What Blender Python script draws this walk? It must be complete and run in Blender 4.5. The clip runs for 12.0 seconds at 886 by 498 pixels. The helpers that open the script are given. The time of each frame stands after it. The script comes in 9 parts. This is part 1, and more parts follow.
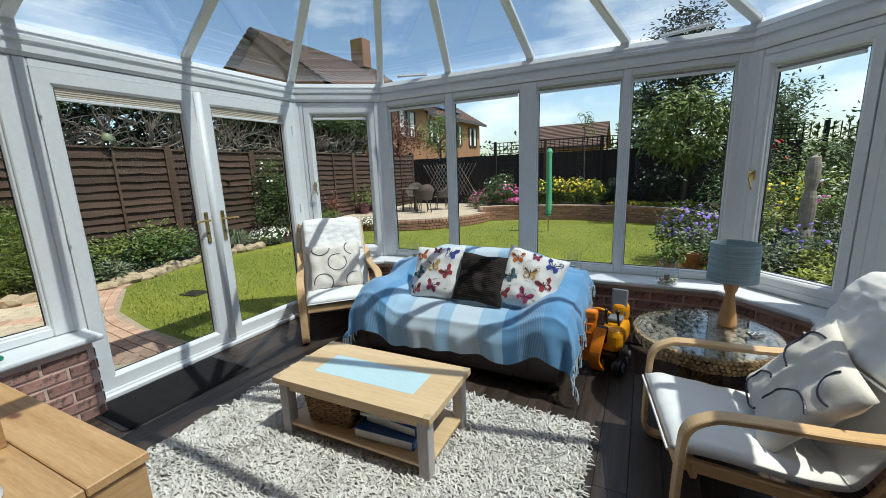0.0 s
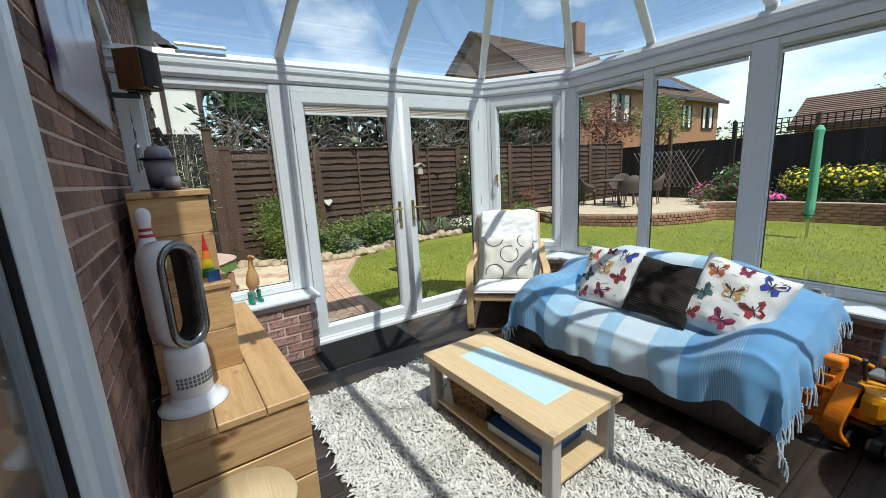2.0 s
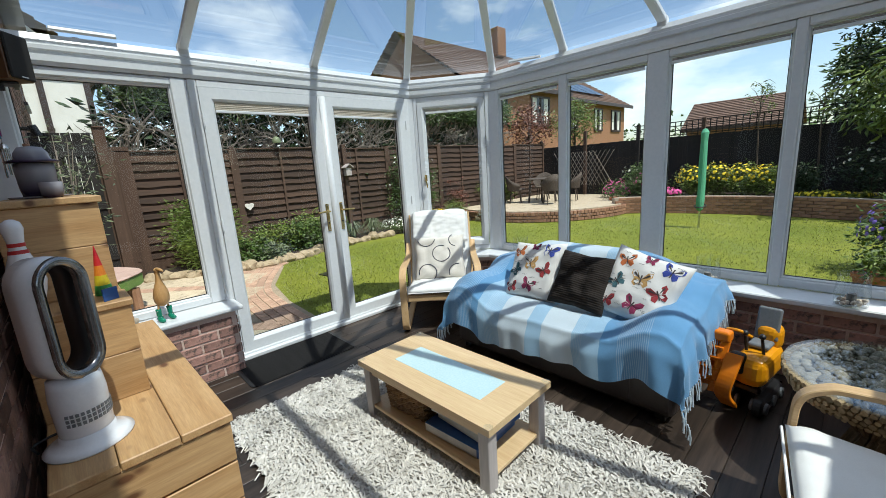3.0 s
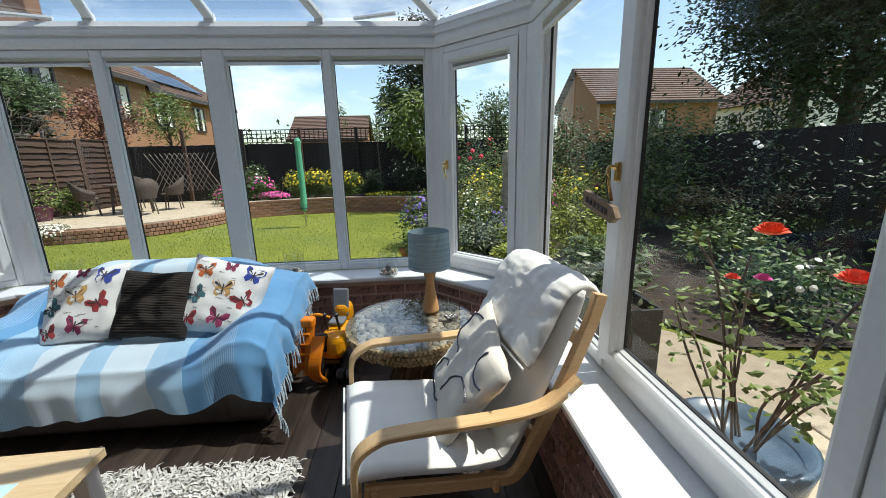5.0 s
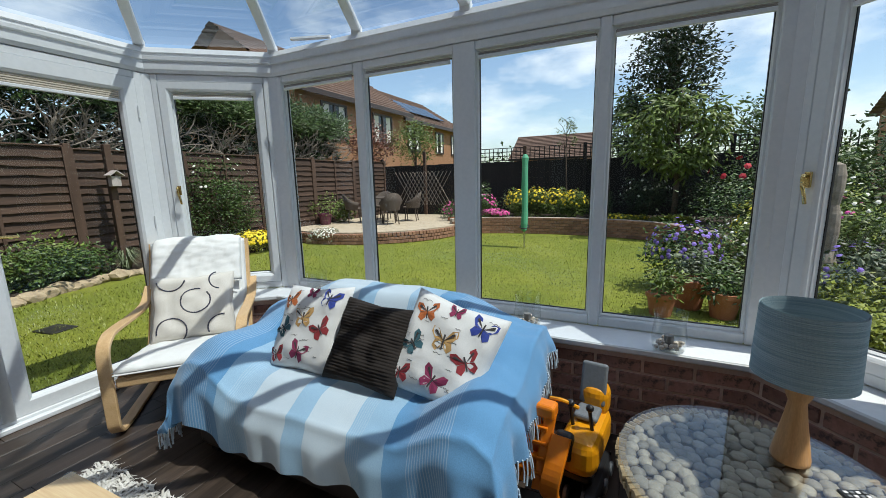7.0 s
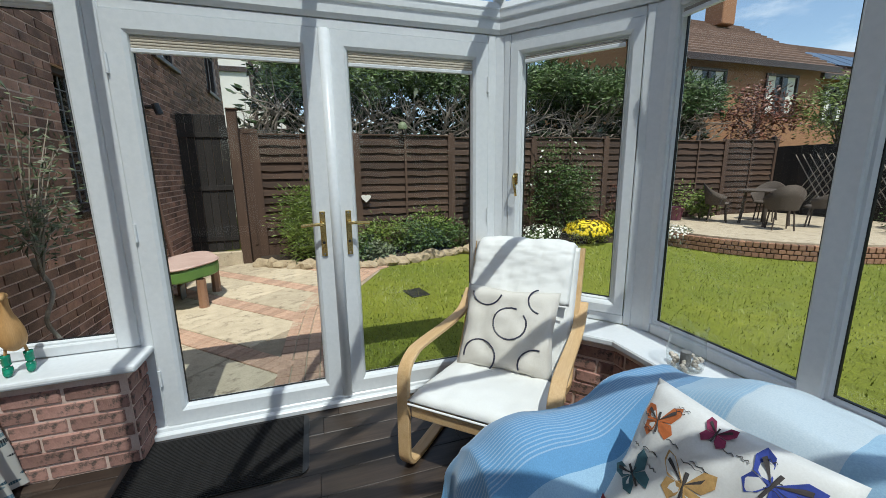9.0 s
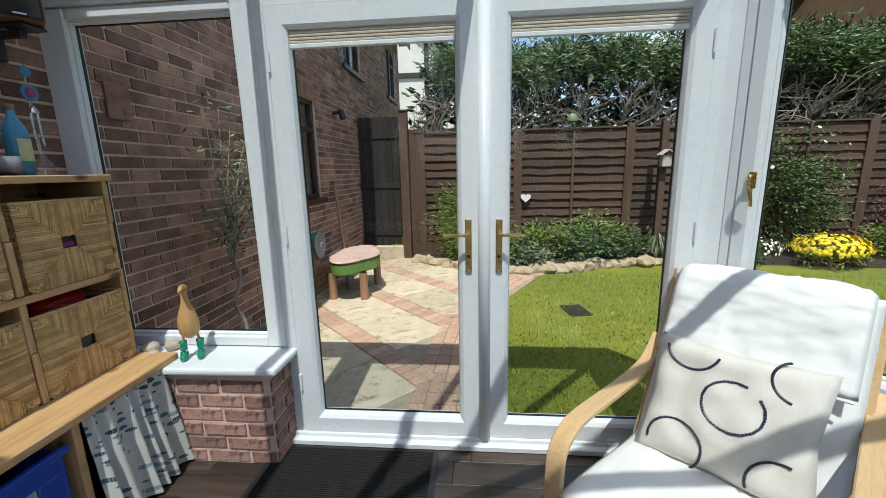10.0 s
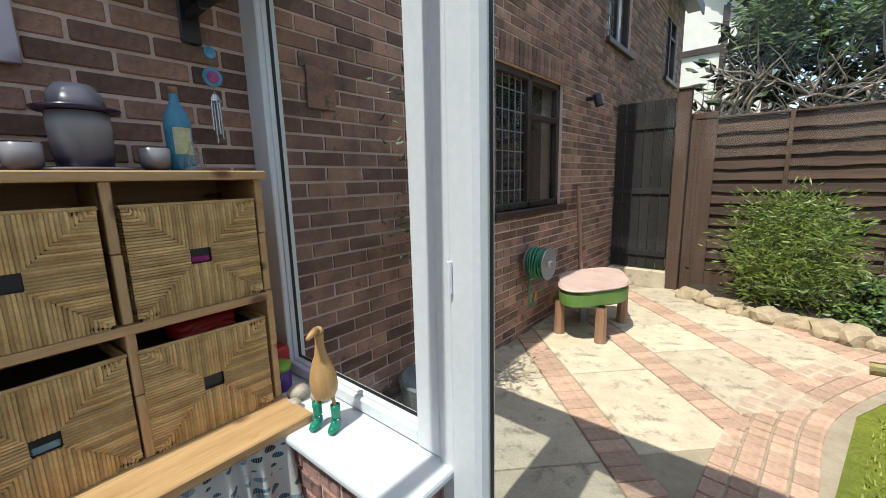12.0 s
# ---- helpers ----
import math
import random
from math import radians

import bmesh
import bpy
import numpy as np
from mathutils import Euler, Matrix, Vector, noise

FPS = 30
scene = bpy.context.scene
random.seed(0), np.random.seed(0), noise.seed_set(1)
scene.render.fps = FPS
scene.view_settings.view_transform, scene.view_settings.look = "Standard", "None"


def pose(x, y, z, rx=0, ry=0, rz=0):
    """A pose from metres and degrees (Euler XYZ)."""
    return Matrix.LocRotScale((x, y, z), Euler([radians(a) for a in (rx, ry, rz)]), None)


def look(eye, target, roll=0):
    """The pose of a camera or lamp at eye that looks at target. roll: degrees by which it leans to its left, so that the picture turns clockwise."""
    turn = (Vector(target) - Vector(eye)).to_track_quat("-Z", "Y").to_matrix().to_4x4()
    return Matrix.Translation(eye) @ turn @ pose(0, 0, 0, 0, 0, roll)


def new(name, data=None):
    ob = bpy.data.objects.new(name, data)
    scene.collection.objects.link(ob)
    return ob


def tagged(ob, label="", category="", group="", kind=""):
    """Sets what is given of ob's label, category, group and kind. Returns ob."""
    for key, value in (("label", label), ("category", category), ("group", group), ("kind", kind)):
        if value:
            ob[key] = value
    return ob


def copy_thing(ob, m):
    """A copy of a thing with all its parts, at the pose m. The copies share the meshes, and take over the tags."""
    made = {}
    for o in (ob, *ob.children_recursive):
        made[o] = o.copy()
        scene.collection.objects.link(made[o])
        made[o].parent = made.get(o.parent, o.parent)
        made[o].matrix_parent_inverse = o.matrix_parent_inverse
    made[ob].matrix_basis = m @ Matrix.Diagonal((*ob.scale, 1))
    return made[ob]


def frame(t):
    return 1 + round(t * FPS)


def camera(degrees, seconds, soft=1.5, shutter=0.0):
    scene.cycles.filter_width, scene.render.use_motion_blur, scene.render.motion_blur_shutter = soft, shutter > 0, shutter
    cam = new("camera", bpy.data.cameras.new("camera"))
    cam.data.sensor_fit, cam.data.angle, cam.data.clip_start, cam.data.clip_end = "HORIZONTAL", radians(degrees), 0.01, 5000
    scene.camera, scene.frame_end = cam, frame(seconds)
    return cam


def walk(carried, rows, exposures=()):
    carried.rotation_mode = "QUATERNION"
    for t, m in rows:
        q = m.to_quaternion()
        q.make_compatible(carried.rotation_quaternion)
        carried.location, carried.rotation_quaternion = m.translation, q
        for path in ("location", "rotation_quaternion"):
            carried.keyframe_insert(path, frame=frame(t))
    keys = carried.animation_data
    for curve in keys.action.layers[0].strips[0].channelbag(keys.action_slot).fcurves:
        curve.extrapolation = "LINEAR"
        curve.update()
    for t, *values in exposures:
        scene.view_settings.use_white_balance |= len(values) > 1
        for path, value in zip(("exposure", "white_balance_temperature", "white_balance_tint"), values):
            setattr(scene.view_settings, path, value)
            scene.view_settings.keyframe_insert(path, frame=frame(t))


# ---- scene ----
cam = camera(97.2, 12.0, soft=0.85)
PATH = [
    (0, (0.074, -0.036, 1.498), (-0.83, 1.703, 1.1), -2.1),
    (0.5, (0.177, 0.177, 1.483), (-0.942, 1.787, 1.091), -2.0),
    (1, (0.255, 0.279, 1.491), (-1.076, 1.718, 1.098), -2.2),
    (1.5, (0.262, 0.28, 1.488), (-1.25, 1.529, 1.092), -2.6),
    (2, (0.228, 0.21, 1.491), (-1.415, 1.28, 1.097), -3.2),
    (2.5, (0.222, 0.174, 1.499), (-1.449, 1.2, 1.104), -3.6),
    (3, (0.234, 0.234, 1.493), (-1.201, 1.565, 1.081), -3.7),
    (3.5, (0.294, 0.313, 1.466), (-0.583, 2.053, 1.018), -3.2),
    (3.7, (0.348, 0.349, 1.476), (-0.268, 2.193, 1.007), -2.8),
    (5.3, (0.482, 0.506, 1.439), (0.641, 2.446, 0.98), -1.4),
    (5.5, (0.454, 0.577, 1.424), (0.498, 2.526, 0.981), -1.5),
    (6, (0.39, 0.839, 1.445), (0.093, 2.775, 1.039), -1.5),
    (6.5, (0.252, 1.04, 1.429), (-0.332, 2.915, 1.054), -1.6),
    (6.7, (0.176, 1.135, 1.421), (-0.519, 2.975, 1.058), -1.5),
    (8.3, (-0.489, 1.748, 1.414), (-2.065, 2.925, 1.048), -0.9),
    (8.5, (-0.585, 1.833, 1.407), (-2.27, 2.841, 1.031), -0.9),
    (9, (-0.875, 1.934, 1.441), (-2.739, 2.541, 1.045), -0.8),
    (9.5, (-1.113, 2.003, 1.421), (-3.063, 2.204, 1.025), -1.0),
    (10, (-1.362, 2.012, 1.449), (-3.315, 1.837, 1.054), -1.3),
    (10.5, (-1.619, 1.915, 1.423), (-3.514, 1.408, 1.034), -1.3),
    (11, (-1.89, 1.809, 1.427), (-3.684, 1.013, 1.043), -1.1),
    (11.5, (-2.166, 1.781, 1.417), (-3.83, 0.735, 1.045), -1.3),
    (12, (-2.394, 1.735, 1.417), (-3.892, 0.456, 1.068), -1.4),
]
walk(cam, [(t, look(eye, target, roll)) for t, eye, target, roll in PATH], [(0, 0.44, 6500, 3.5), (2.5, 0.62, 6550, 4), (3.5, 0.48, 6550, 4), (5.5, 0.65, 6650, 5), (6.5, 0.45, 6550, 5), (8.5, 0.27, 6500, 4), (9.5, 0.38, 6500, 4), (10.5, 0.62, 6600, 4.5), (12, 0.76, 6700, 5.5)])

# ---------- world, sun, exposure ----------
SUN = Vector((0.50, 0.012, 1.0)).normalized()
elev = math.asin(SUN.z)
azim = math.atan2(SUN.x, SUN.y)
world = bpy.data.worlds.new("sky")
scene.world = world
world.use_nodes = True
wn, wl = world.node_tree.nodes, world.node_tree.links
sky = wn.new("ShaderNodeTexSky")
sky.sky_type = 'NISHITA'
sky.sun_disc = False
sky.sun_elevation, sky.sun_rotation = elev, azim
sky.air_density, sky.dust_density, sky.ozone_density = 1.0, 1.2, 1.6
# thin summer clouds over the blue
tc = wn.new("ShaderNodeTexCoord")
mp = wn.new("ShaderNodeMapping")
mp.inputs["Scale"].default_value = (1.0, 1.0, 2.6)
cn = wn.new("ShaderNodeTexNoise")
cn.inputs["Scale"].default_value, cn.inputs["Detail"].default_value, cn.inputs["Roughness"].default_value = 2.3, 8, 0.58
cr = wn.new("ShaderNodeValToRGB")
cr.color_ramp.elements[0].position, cr.color_ramp.elements[1].position = 0.50, 0.70
cm = wn.new("ShaderNodeMixRGB")
cm.inputs[2].default_value = (6.6, 6.85, 7.2, 1)
wl.new(tc.outputs["Generated"], mp.inputs[0])
wl.new(mp.outputs[0], cn.inputs["Vector"])
wl.new(cn.outputs["Fac"], cr.inputs[0])
wl.new(cr.outputs[0], cm.inputs[0])
wl.new(sky.outputs[0], cm.inputs[1])
wl.new(cm.outputs[0], wn["Background"].inputs[0])
wn["Background"].inputs[1].default_value = 0.15
sun = new("sun", bpy.data.lights.new("sun", 'SUN'))
sun.data.energy, sun.data.angle, sun.data.color = 3.8, radians(0.53), (1.0, 0.95, 0.88)
sun.matrix_world = look(SUN * 30, (0, 0, 0))


# ---------- materials ----------
def node_mat(name):
    m = bpy.data.materials.new(name)
    m.use_nodes = True
    return m, m.node_tree.nodes, m.node_tree.links, m.node_tree.nodes["Principled BSDF"]


def ramp_between(nodes, links, fac, a, b, lo=0.3, hi=0.7):
    r = nodes.new("ShaderNodeValToRGB")
    r.color_ramp.elements[0].position, r.color_ramp.elements[1].position = lo, hi
    r.color_ramp.elements[0].color, r.color_ramp.elements[1].color = (*a, 1), (*b, 1)
    links.new(fac, r.inputs[0])
    return r.outputs[0]


def noise_tex(nodes, links, scale, detail=4, rough=0.55, stretch=(1, 1, 1), space="Object"):
    t, mpn, n = nodes.new("ShaderNodeTexCoord"), nodes.new("ShaderNodeMapping"), nodes.new("ShaderNodeTexNoise")
    mpn.inputs["Scale"].default_value = stretch
    links.new(t.outputs[space], mpn.inputs[0])
    links.new(mpn.outputs[0], n.inputs["Vector"])
    n.inputs["Scale"].default_value, n.inputs["Detail"].default_value, n.inputs["Roughness"].default_value = scale, detail, rough
    return n.outputs["Fac"]


def mixed(nodes, links, kind, fac, a, b):
    m = nodes.new("ShaderNodeMixRGB")
    m.blend_type = kind
    for slot, v in ((0, fac), (1, a), (2, b)):
        if isinstance(v, (int, float)):
            m.inputs[slot].default_value = v
        elif isinstance(v, tuple):
            m.inputs[slot].default_value = (*v, 1)
        else:
            links.new(v, m.inputs[slot])
    return m.outputs[0]


def surface(name, a, b, scale=8, rough=0.6, bump=0.1, grain=90, stretch=(1, 1, 1), metal=0.0, vary=0.0, island=0.0, stain=None, sheen=0.0, space="Object", dist=0.002, lo=0.3, hi=0.7):
    """Two-scale surface: a broad change from a to b, a fine grain in colour and relief, and a shift from piece to piece."""
    m, n, l, p = node_mat(name)
    big = noise_tex(n, l, scale, 5, 0.6, stretch, space)
    fine = noise_tex(n, l, grain, 3, 0.6, stretch, space)
    col = ramp_between(n, l, big, a, b, lo, hi)
    col = mixed(n, l, 'OVERLAY', 0.25, col, fine)
    if stain:
        spot = ramp_between(n, l, noise_tex(n, l, stain[1], 6, 0.7, (1, 1, 1), space), (0, 0, 0), (1, 1, 1), stain[2], stain[2] + 0.12)
        col = mixed(n, l, 'MIX', spot, col, stain[0])
    for amount, node, out in ((vary, "ShaderNodeObjectInfo", "Random"), (island, "ShaderNodeNewGeometry", "Random Per Island")):
        if amount:
            o = n.new(node)
            h = n.new("ShaderNodeHueSaturation")
            mr = n.new("ShaderNodeMapRange")
            mr.inputs["To Min"].default_value, mr.inputs["To Max"].default_value = 1 - amount, 1 + amount
            l.new(o.outputs[out], mr.inputs[0])
            l.new(mr.outputs[0], h.inputs["Value"])
            l.new(col, h.inputs["Color"])
            col = h.outputs[0]
    l.new(col, p.inputs["Base Color"])
    p.inputs["Roughness"].default_value, p.inputs["Metallic"].default_value = rough, metal
    if sheen:
        p.inputs["Sheen Weight"].default_value = sheen
    if bump:
        bp = n.new("ShaderNodeBump")
        bp.inputs["Strength"].default_value, bp.inputs["Distance"].default_value = bump, dist
        l.new(fine, bp.inputs["Height"])
        l.new(bp.outputs[0], p.inputs["Normal"])
    return m


def glass_mat(name, tint, gloss=1.0, ior=1.5):
    """Thin pane: tinted see-through with a mirror coat that grows at grazing angles."""
    m, n, l, p = node_mat(name)
    n.remove(p)
    tr, gl, mx, lw, pw, mu = (n.new(k) for k in ("ShaderNodeBsdfTransparent", "ShaderNodeBsdfGlossy", "ShaderNodeMixShader", "ShaderNodeLayerWeight", "ShaderNodeMath", "ShaderNodeMath"))
    tr.inputs[0].default_value = (*tint, 1)
    gl.inputs["Roughness"].default_value = 0.0
    lw.inputs["Blend"].default_value = 0.5
    pw.operation, mu.operation = 'POWER', 'MULTIPLY_ADD'
    pw.inputs[1].default_value = 4.0
    l.new(lw.outputs["Facing"], pw.inputs[0])
    l.new(pw.outputs[0], mu.inputs[0])
    mu.inputs[1].default_value, mu.inputs[2].default_value = 0.85 * min(gloss, 1.0), 0.055 * gloss * (ior - 0.5)
    l.new(mu.outputs[0], mx.inputs[0])
    l.new(tr.outputs[0], mx.inputs[1])
    l.new(gl.outputs[0], mx.inputs[2])
    l.new(mx.outputs[0], n["Material Output"].inputs[0])
    return m


def wood(name, a, b, grain_axis=0, scale=3.0, rough=0.5, knots=None, vary=0.08, bump=0.15):
    """Streaked timber with grain along one local axis, and dark knots where knots gives their colour."""
    m, n, l, p = node_mat(name)
    st = [14.0, 14.0, 14.0]
    st[grain_axis] = 0.9
    streak = noise_tex(n, l, scale, 6, 0.65, tuple(st))
    fine = noise_tex(n, l, scale * 9, 4, 0.6, tuple(st))
    col = ramp_between(n, l, streak, a, b, 0.32, 0.68)
    col = mixed(n, l, 'OVERLAY', 0.3, col, fine)
    if knots:
        t, mpn, v = n.new("ShaderNodeTexCoord"), n.new("ShaderNodeMapping"), n.new("ShaderNodeTexVoronoi")
        st2 = [9.0, 9.0, 9.0]
        st2[grain_axis] = 5.0
        mpn.inputs["Scale"].default_value = tuple(st2)
        l.new(t.outputs["Object"], mpn.inputs[0])
        l.new(mpn.outputs[0], v.inputs["Vector"])
        v.inputs["Scale"].default_value = 1.0
        k = ramp_between(n, l, v.outputs["Distance"], (1, 1, 1), (0, 0, 0), 0.10, 0.22)
        col = mixed(n, l, 'MIX', k, col, knots)
    if vary:
        o, h, mr = n.new("ShaderNodeObjectInfo"), n.new("ShaderNodeHueSaturation"), n.new("ShaderNodeMapRange")
        mr.inputs["To Min"].default_value, mr.inputs["To Max"].default_value = 1 - vary, 1 + vary
        l.new(o.outputs["Random"], mr.inputs[0])
        l.new(mr.outputs[0], h.inputs["Value"])
        l.new(col, h.inputs["Color"])
        col = h.outputs[0]
    l.new(col, p.inputs["Base Color"])
    p.inputs["Roughness"].default_value = rough
    bp = n.new("ShaderNodeBump")
    bp.inputs["Strength"].default_value, bp.inputs["Distance"].default_value = bump, 0.001
    l.new(fine, bp.inputs["Height"])
    l.new(bp.outputs[0], p.inputs["Normal"])
    return m


UPVC = surface("white upvc", (0.72, 0.745, 0.765), (0.77, 0.785, 0.80), 2.0, 0.28, 0.02, 40, stain=((0.62, 0.62, 0.60), 3.0, 0.68))
GASKET = surface("black gasket", (0.012, 0.012, 0.013), (0.02, 0.02, 0.02), 9, 0.5, 0.02)
GLASS = glass_mat("window glass", (0.93, 0.95, 0.945), 0.45)
ROOF_GLASS = glass_mat("blue solar roof glass", (0.68, 0.735, 0.78), 1.5, 1.55)
CLEAR = glass_mat("clear glass", (0.93, 0.95, 0.95), 1.2)
BRASS = surface("brass", (0.60, 0.43, 0.16), (0.72, 0.54, 0.24), 20, 0.25, 0.03, metal=1.0)
CHROME = surface("satin steel", (0.55, 0.55, 0.55), (0.65, 0.65, 0.65), 20, 0.25, 0.02, metal=1.0)
BRICK = surface("brown red house brick", (0.145, 0.082, 0.060), (0.36, 0.20, 0.145), 7, 0.85, 0.6, 55, vary=0.48, stain=((0.075, 0.06, 0.054), 13, 0.58), dist=0.004)
BRICK_J = surface("brown red house brick field", (0.145, 0.082, 0.060), (0.36, 0.20, 0.145), 7, 0.85, 0.6, 55, island=0.48, stain=((0.075, 0.06, 0.054), 13, 0.58), dist=0.004)
BRICK_RED = surface("red rustic brick", (0.30, 0.155, 0.125), (0.44, 0.25, 0.205), 7, 0.85, 0.5, 55, vary=0.3, stain=((0.09, 0.07, 0.06), 22, 0.52), dist=0.004)
MORTAR = surface("pink mortar", (0.60, 0.44, 0.37), (0.70, 0.54, 0.47), 12, 0.95, 0.4, 120)
MORTAR_GREY = surface("sandy mortar", (0.36, 0.31, 0.25), (0.44, 0.39, 0.33), 12, 0.95, 0.4, 120)
PLASTER = surface("cream plaster", (0.66, 0.63, 0.57), (0.72, 0.69, 0.63), 3, 0.9, 0.1, 60)
PLANK = wood("dark grey brown floor plank", (0.018, 0.013, 0.010), (0.078, 0.055, 0.042), 1, 1.6, 0.40, vary=0.38, bump=0.2)
PINE = wood("knotty pine", (0.44, 0.245, 0.10), (0.60, 0.38, 0.185), 0, 1.7, 0.5, knots=(0.16, 0.07, 0.03), vary=0.10)
PINE_Y = wood("knotty pine end boards", (0.44, 0.245, 0.10), (0.60, 0.38, 0.185), 1, 1.7, 0.5, knots=(0.16, 0.07, 0.03), vary=0.10)
PINE_Z = wood("knotty pine uprights", (0.50, 0.29, 0.13), (0.66, 0.43, 0.22), 2, 1.7, 0.5, knots=(0.16, 0.07, 0.03), vary=0.10)
BIRCH = wood("birch veneer", (0.62, 0.43, 0.23), (0.72, 0.53, 0.31), 0, 1.2, 0.4, vary=0.04, bump=0.05)
BEECH = wood("beech bentwood", (0.60, 0.38, 0.18), (0.70, 0.48, 0.26), 1, 1.5, 0.38, vary=0.04, bump=0.05)


# ---------- mesh helpers ----------
def finish(bm, name, mat, smooth=False):
    me = bpy.data.meshes.new(name)
    bm.normal_update()
    bm.to_mesh(me)
    bm.free()
    for m in (mat if isinstance(mat, (list, tuple)) else [mat]):
        me.materials.append(m)
    if smooth:
        for f in me.polygons:
            f.use_smooth = True
    return me


def part(name, bm, mat, parent=None, label="", smooth=False, at=None):
    ob = new(name, finish(bm, name, mat, smooth))
    if at is not None:
        ob.matrix_basis = at
    if parent is not None:
        ob.parent = parent
    return tagged(ob, label)


def thing(name, label, category, at=None, group="", kind=""):
    ob = new(name)
    ob.empty_display_size = 0.1
    if at is not None:
        ob.matrix_basis = at
    return tagged(ob, label, category, group, kind)


def box(bm, x0, x1, y0, y1, z0, z1, bevel=0.0, seg=1, m=None, mi=0):
    vs = [bm.verts.new((x, y, z)) for z in (z0, z1) for y in (y0, y1) for x in (x0, x1)]
    fs = [bm.faces.new([vs[i] for i in f]) for f in ((0, 2, 3, 1), (4, 5, 7, 6), (0, 1, 5, 4), (2, 6, 7, 3), (0, 4, 6, 2), (1, 3, 7, 5))]
    for f in fs:
        f.material_index = mi
    made = vs
    if bevel:
        es = list({e for f in fs for e in f.edges})
        r = bmesh.ops.bevel(bm, geom=es, offset=bevel, segments=seg, profile=0.5, affect='EDGES')
        made = list({v for f in r["faces"] for v in f.verts} | {v for v in vs if v.is_valid})
        for f in r["faces"]:
            f.material_index = mi
    if m is not None:
        bmesh.ops.transform(bm, matrix=m, verts=made)
    return made


def cuboid(x0, x1, y0, y1, z0, z1, bevel=0.004, seg=1):
    bm = bmesh.new()
    box(bm, x0, x1, y0, y1, z0, z1, bevel, seg)
    return bm


def lathe(bm, profile, n=32, m=None, mi=0):
    """Turns (radius, height) points round z."""
    rings = []
    for r, z in profile:
        if r < 1e-6:
            rings.append([bm.verts.new((0, 0, z))])
        else:
            rings.append([bm.verts.new((r * math.cos(2 * math.pi * i / n), r * math.sin(2 * math.pi * i / n), z)) for i in range(n)])
    for a, b in zip(rings, rings[1:]):
        for i in range(n):
            j = (i + 1) % n
            if len(a) == 1 and len(b) == 1:
                continue
            f = bm.faces.new([a[0], b[j], b[i]] if len(a) == 1 else [a[i], a[j], b[0]] if len(b) == 1 else [a[i], a[j], b[j], b[i]])
            f.material_index = mi
    vs = [v for r in rings for v in r]
    if m is not None:
        bmesh.ops.transform(bm, matrix=m, verts=vs)
    return vs


def tube(bm, pts, radius, n=8, caps=True, mi=0, flat=None):
    """A round (or flat: (half width, half thickness, side vector)) bar along points; radius may be a list."""
    pts = [Vector(p) for p in pts]
    rings = []
    up = Vector((0, 0, 1))
    for i, p in enumerate(pts):
        d = (pts[min(i + 1, len(pts) - 1)] - pts[max(i - 1, 0)]).normalized()
        r = radius[i] if isinstance(radius, (list, tuple)) else radius
        if flat:
            s = Vector(flat[2]).normalized()
            u = d.cross(s).normalized()
            hw, ht = flat[0], flat[1]
            b = min(hw, ht) * 0.35
            prof = [(hw - b, ht), (hw, ht - b), (hw, -ht + b), (hw - b, -ht), (-hw + b, -ht), (-hw, -ht + b), (-hw, ht - b), (-hw + b, ht)]
            rings.append([bm.verts.new(p + s * a + u * c) for a, c in prof])
        else:
            s = d.cross(up)
            s = s.normalized() if s.length > 0.08 else Vector((1, 0, 0))
            u = s.cross(d).normalized()
            rings.append([bm.verts.new(p + (s * math.cos(2 * math.pi * k / n) + u * math.sin(2 * math.pi * k / n)) * r) for k in range(n)])
    for a, b in zip(rings, rings[1:]):
        for k in range(len(a)):
            j = (k + 1) % len(a)
            bm.faces.new([a[k], a[j], b[j], b[k]]).material_index = mi
    if caps:
        bm.faces.new(rings[0][::-1]).material_index = mi
        bm.faces.new(rings[-1]).material_index = mi
    return [v for r in rings for v in r]


def smooth_path(ctrl, steps=8):
    """Catmull-Rom through control points."""
    c = [Vector(p) for p in ctrl]
    c = [c[0] * 2 - c[1]] + c + [c[-1] * 2 - c[-2]]
    out = []
    for i in range(1, len(c) - 2):
        for s in range(steps):
            t = s / steps
            a, b, d, e = c[i - 1], c[i], c[i + 1], c[i + 2]
            out.append(0.5 * ((2 * b) + (d - a) * t + (2 * a - 5 * b + 4 * d - e) * t * t + (3 * b - a - 3 * d + e) * t ** 3))
    return out + [c[-2]]


def ring(bm, w0, w1, h0, h1, profile, m):
    """A mitred rectangular frame: profile is a closed loop of (inset, depth)."""
    loops = []
    for ins, d in profile:
        loops.append([bm.verts.new(m @ Vector(v)) for v in ((w0 + ins, d, h0 + ins), (w1 - ins, d, h0 + ins), (w1 - ins, d, h1 - ins), (w0 + ins, d, h1 - ins))])
    k = len(loops)
    for i in range(k):
        a, b = loops[i], loops[(i + 1) % k]
        for c in range(4):
            e = (c + 1) % 4
            bm.faces.new([a[c], a[e], b[e], b[c]])


def wall_matrix(p0, p1):
    """Local x along the wall from p0 to p1, local y to the left of that way, z up."""
    p0, p1 = Vector((*p0, 0)), Vector((*p1, 0))
    return Matrix.Translation(p0) @ Matrix.Rotation(math.atan2(p1.y - p0.y, p1.x - p0.x), 4, 'Z'), (p1 - p0).length


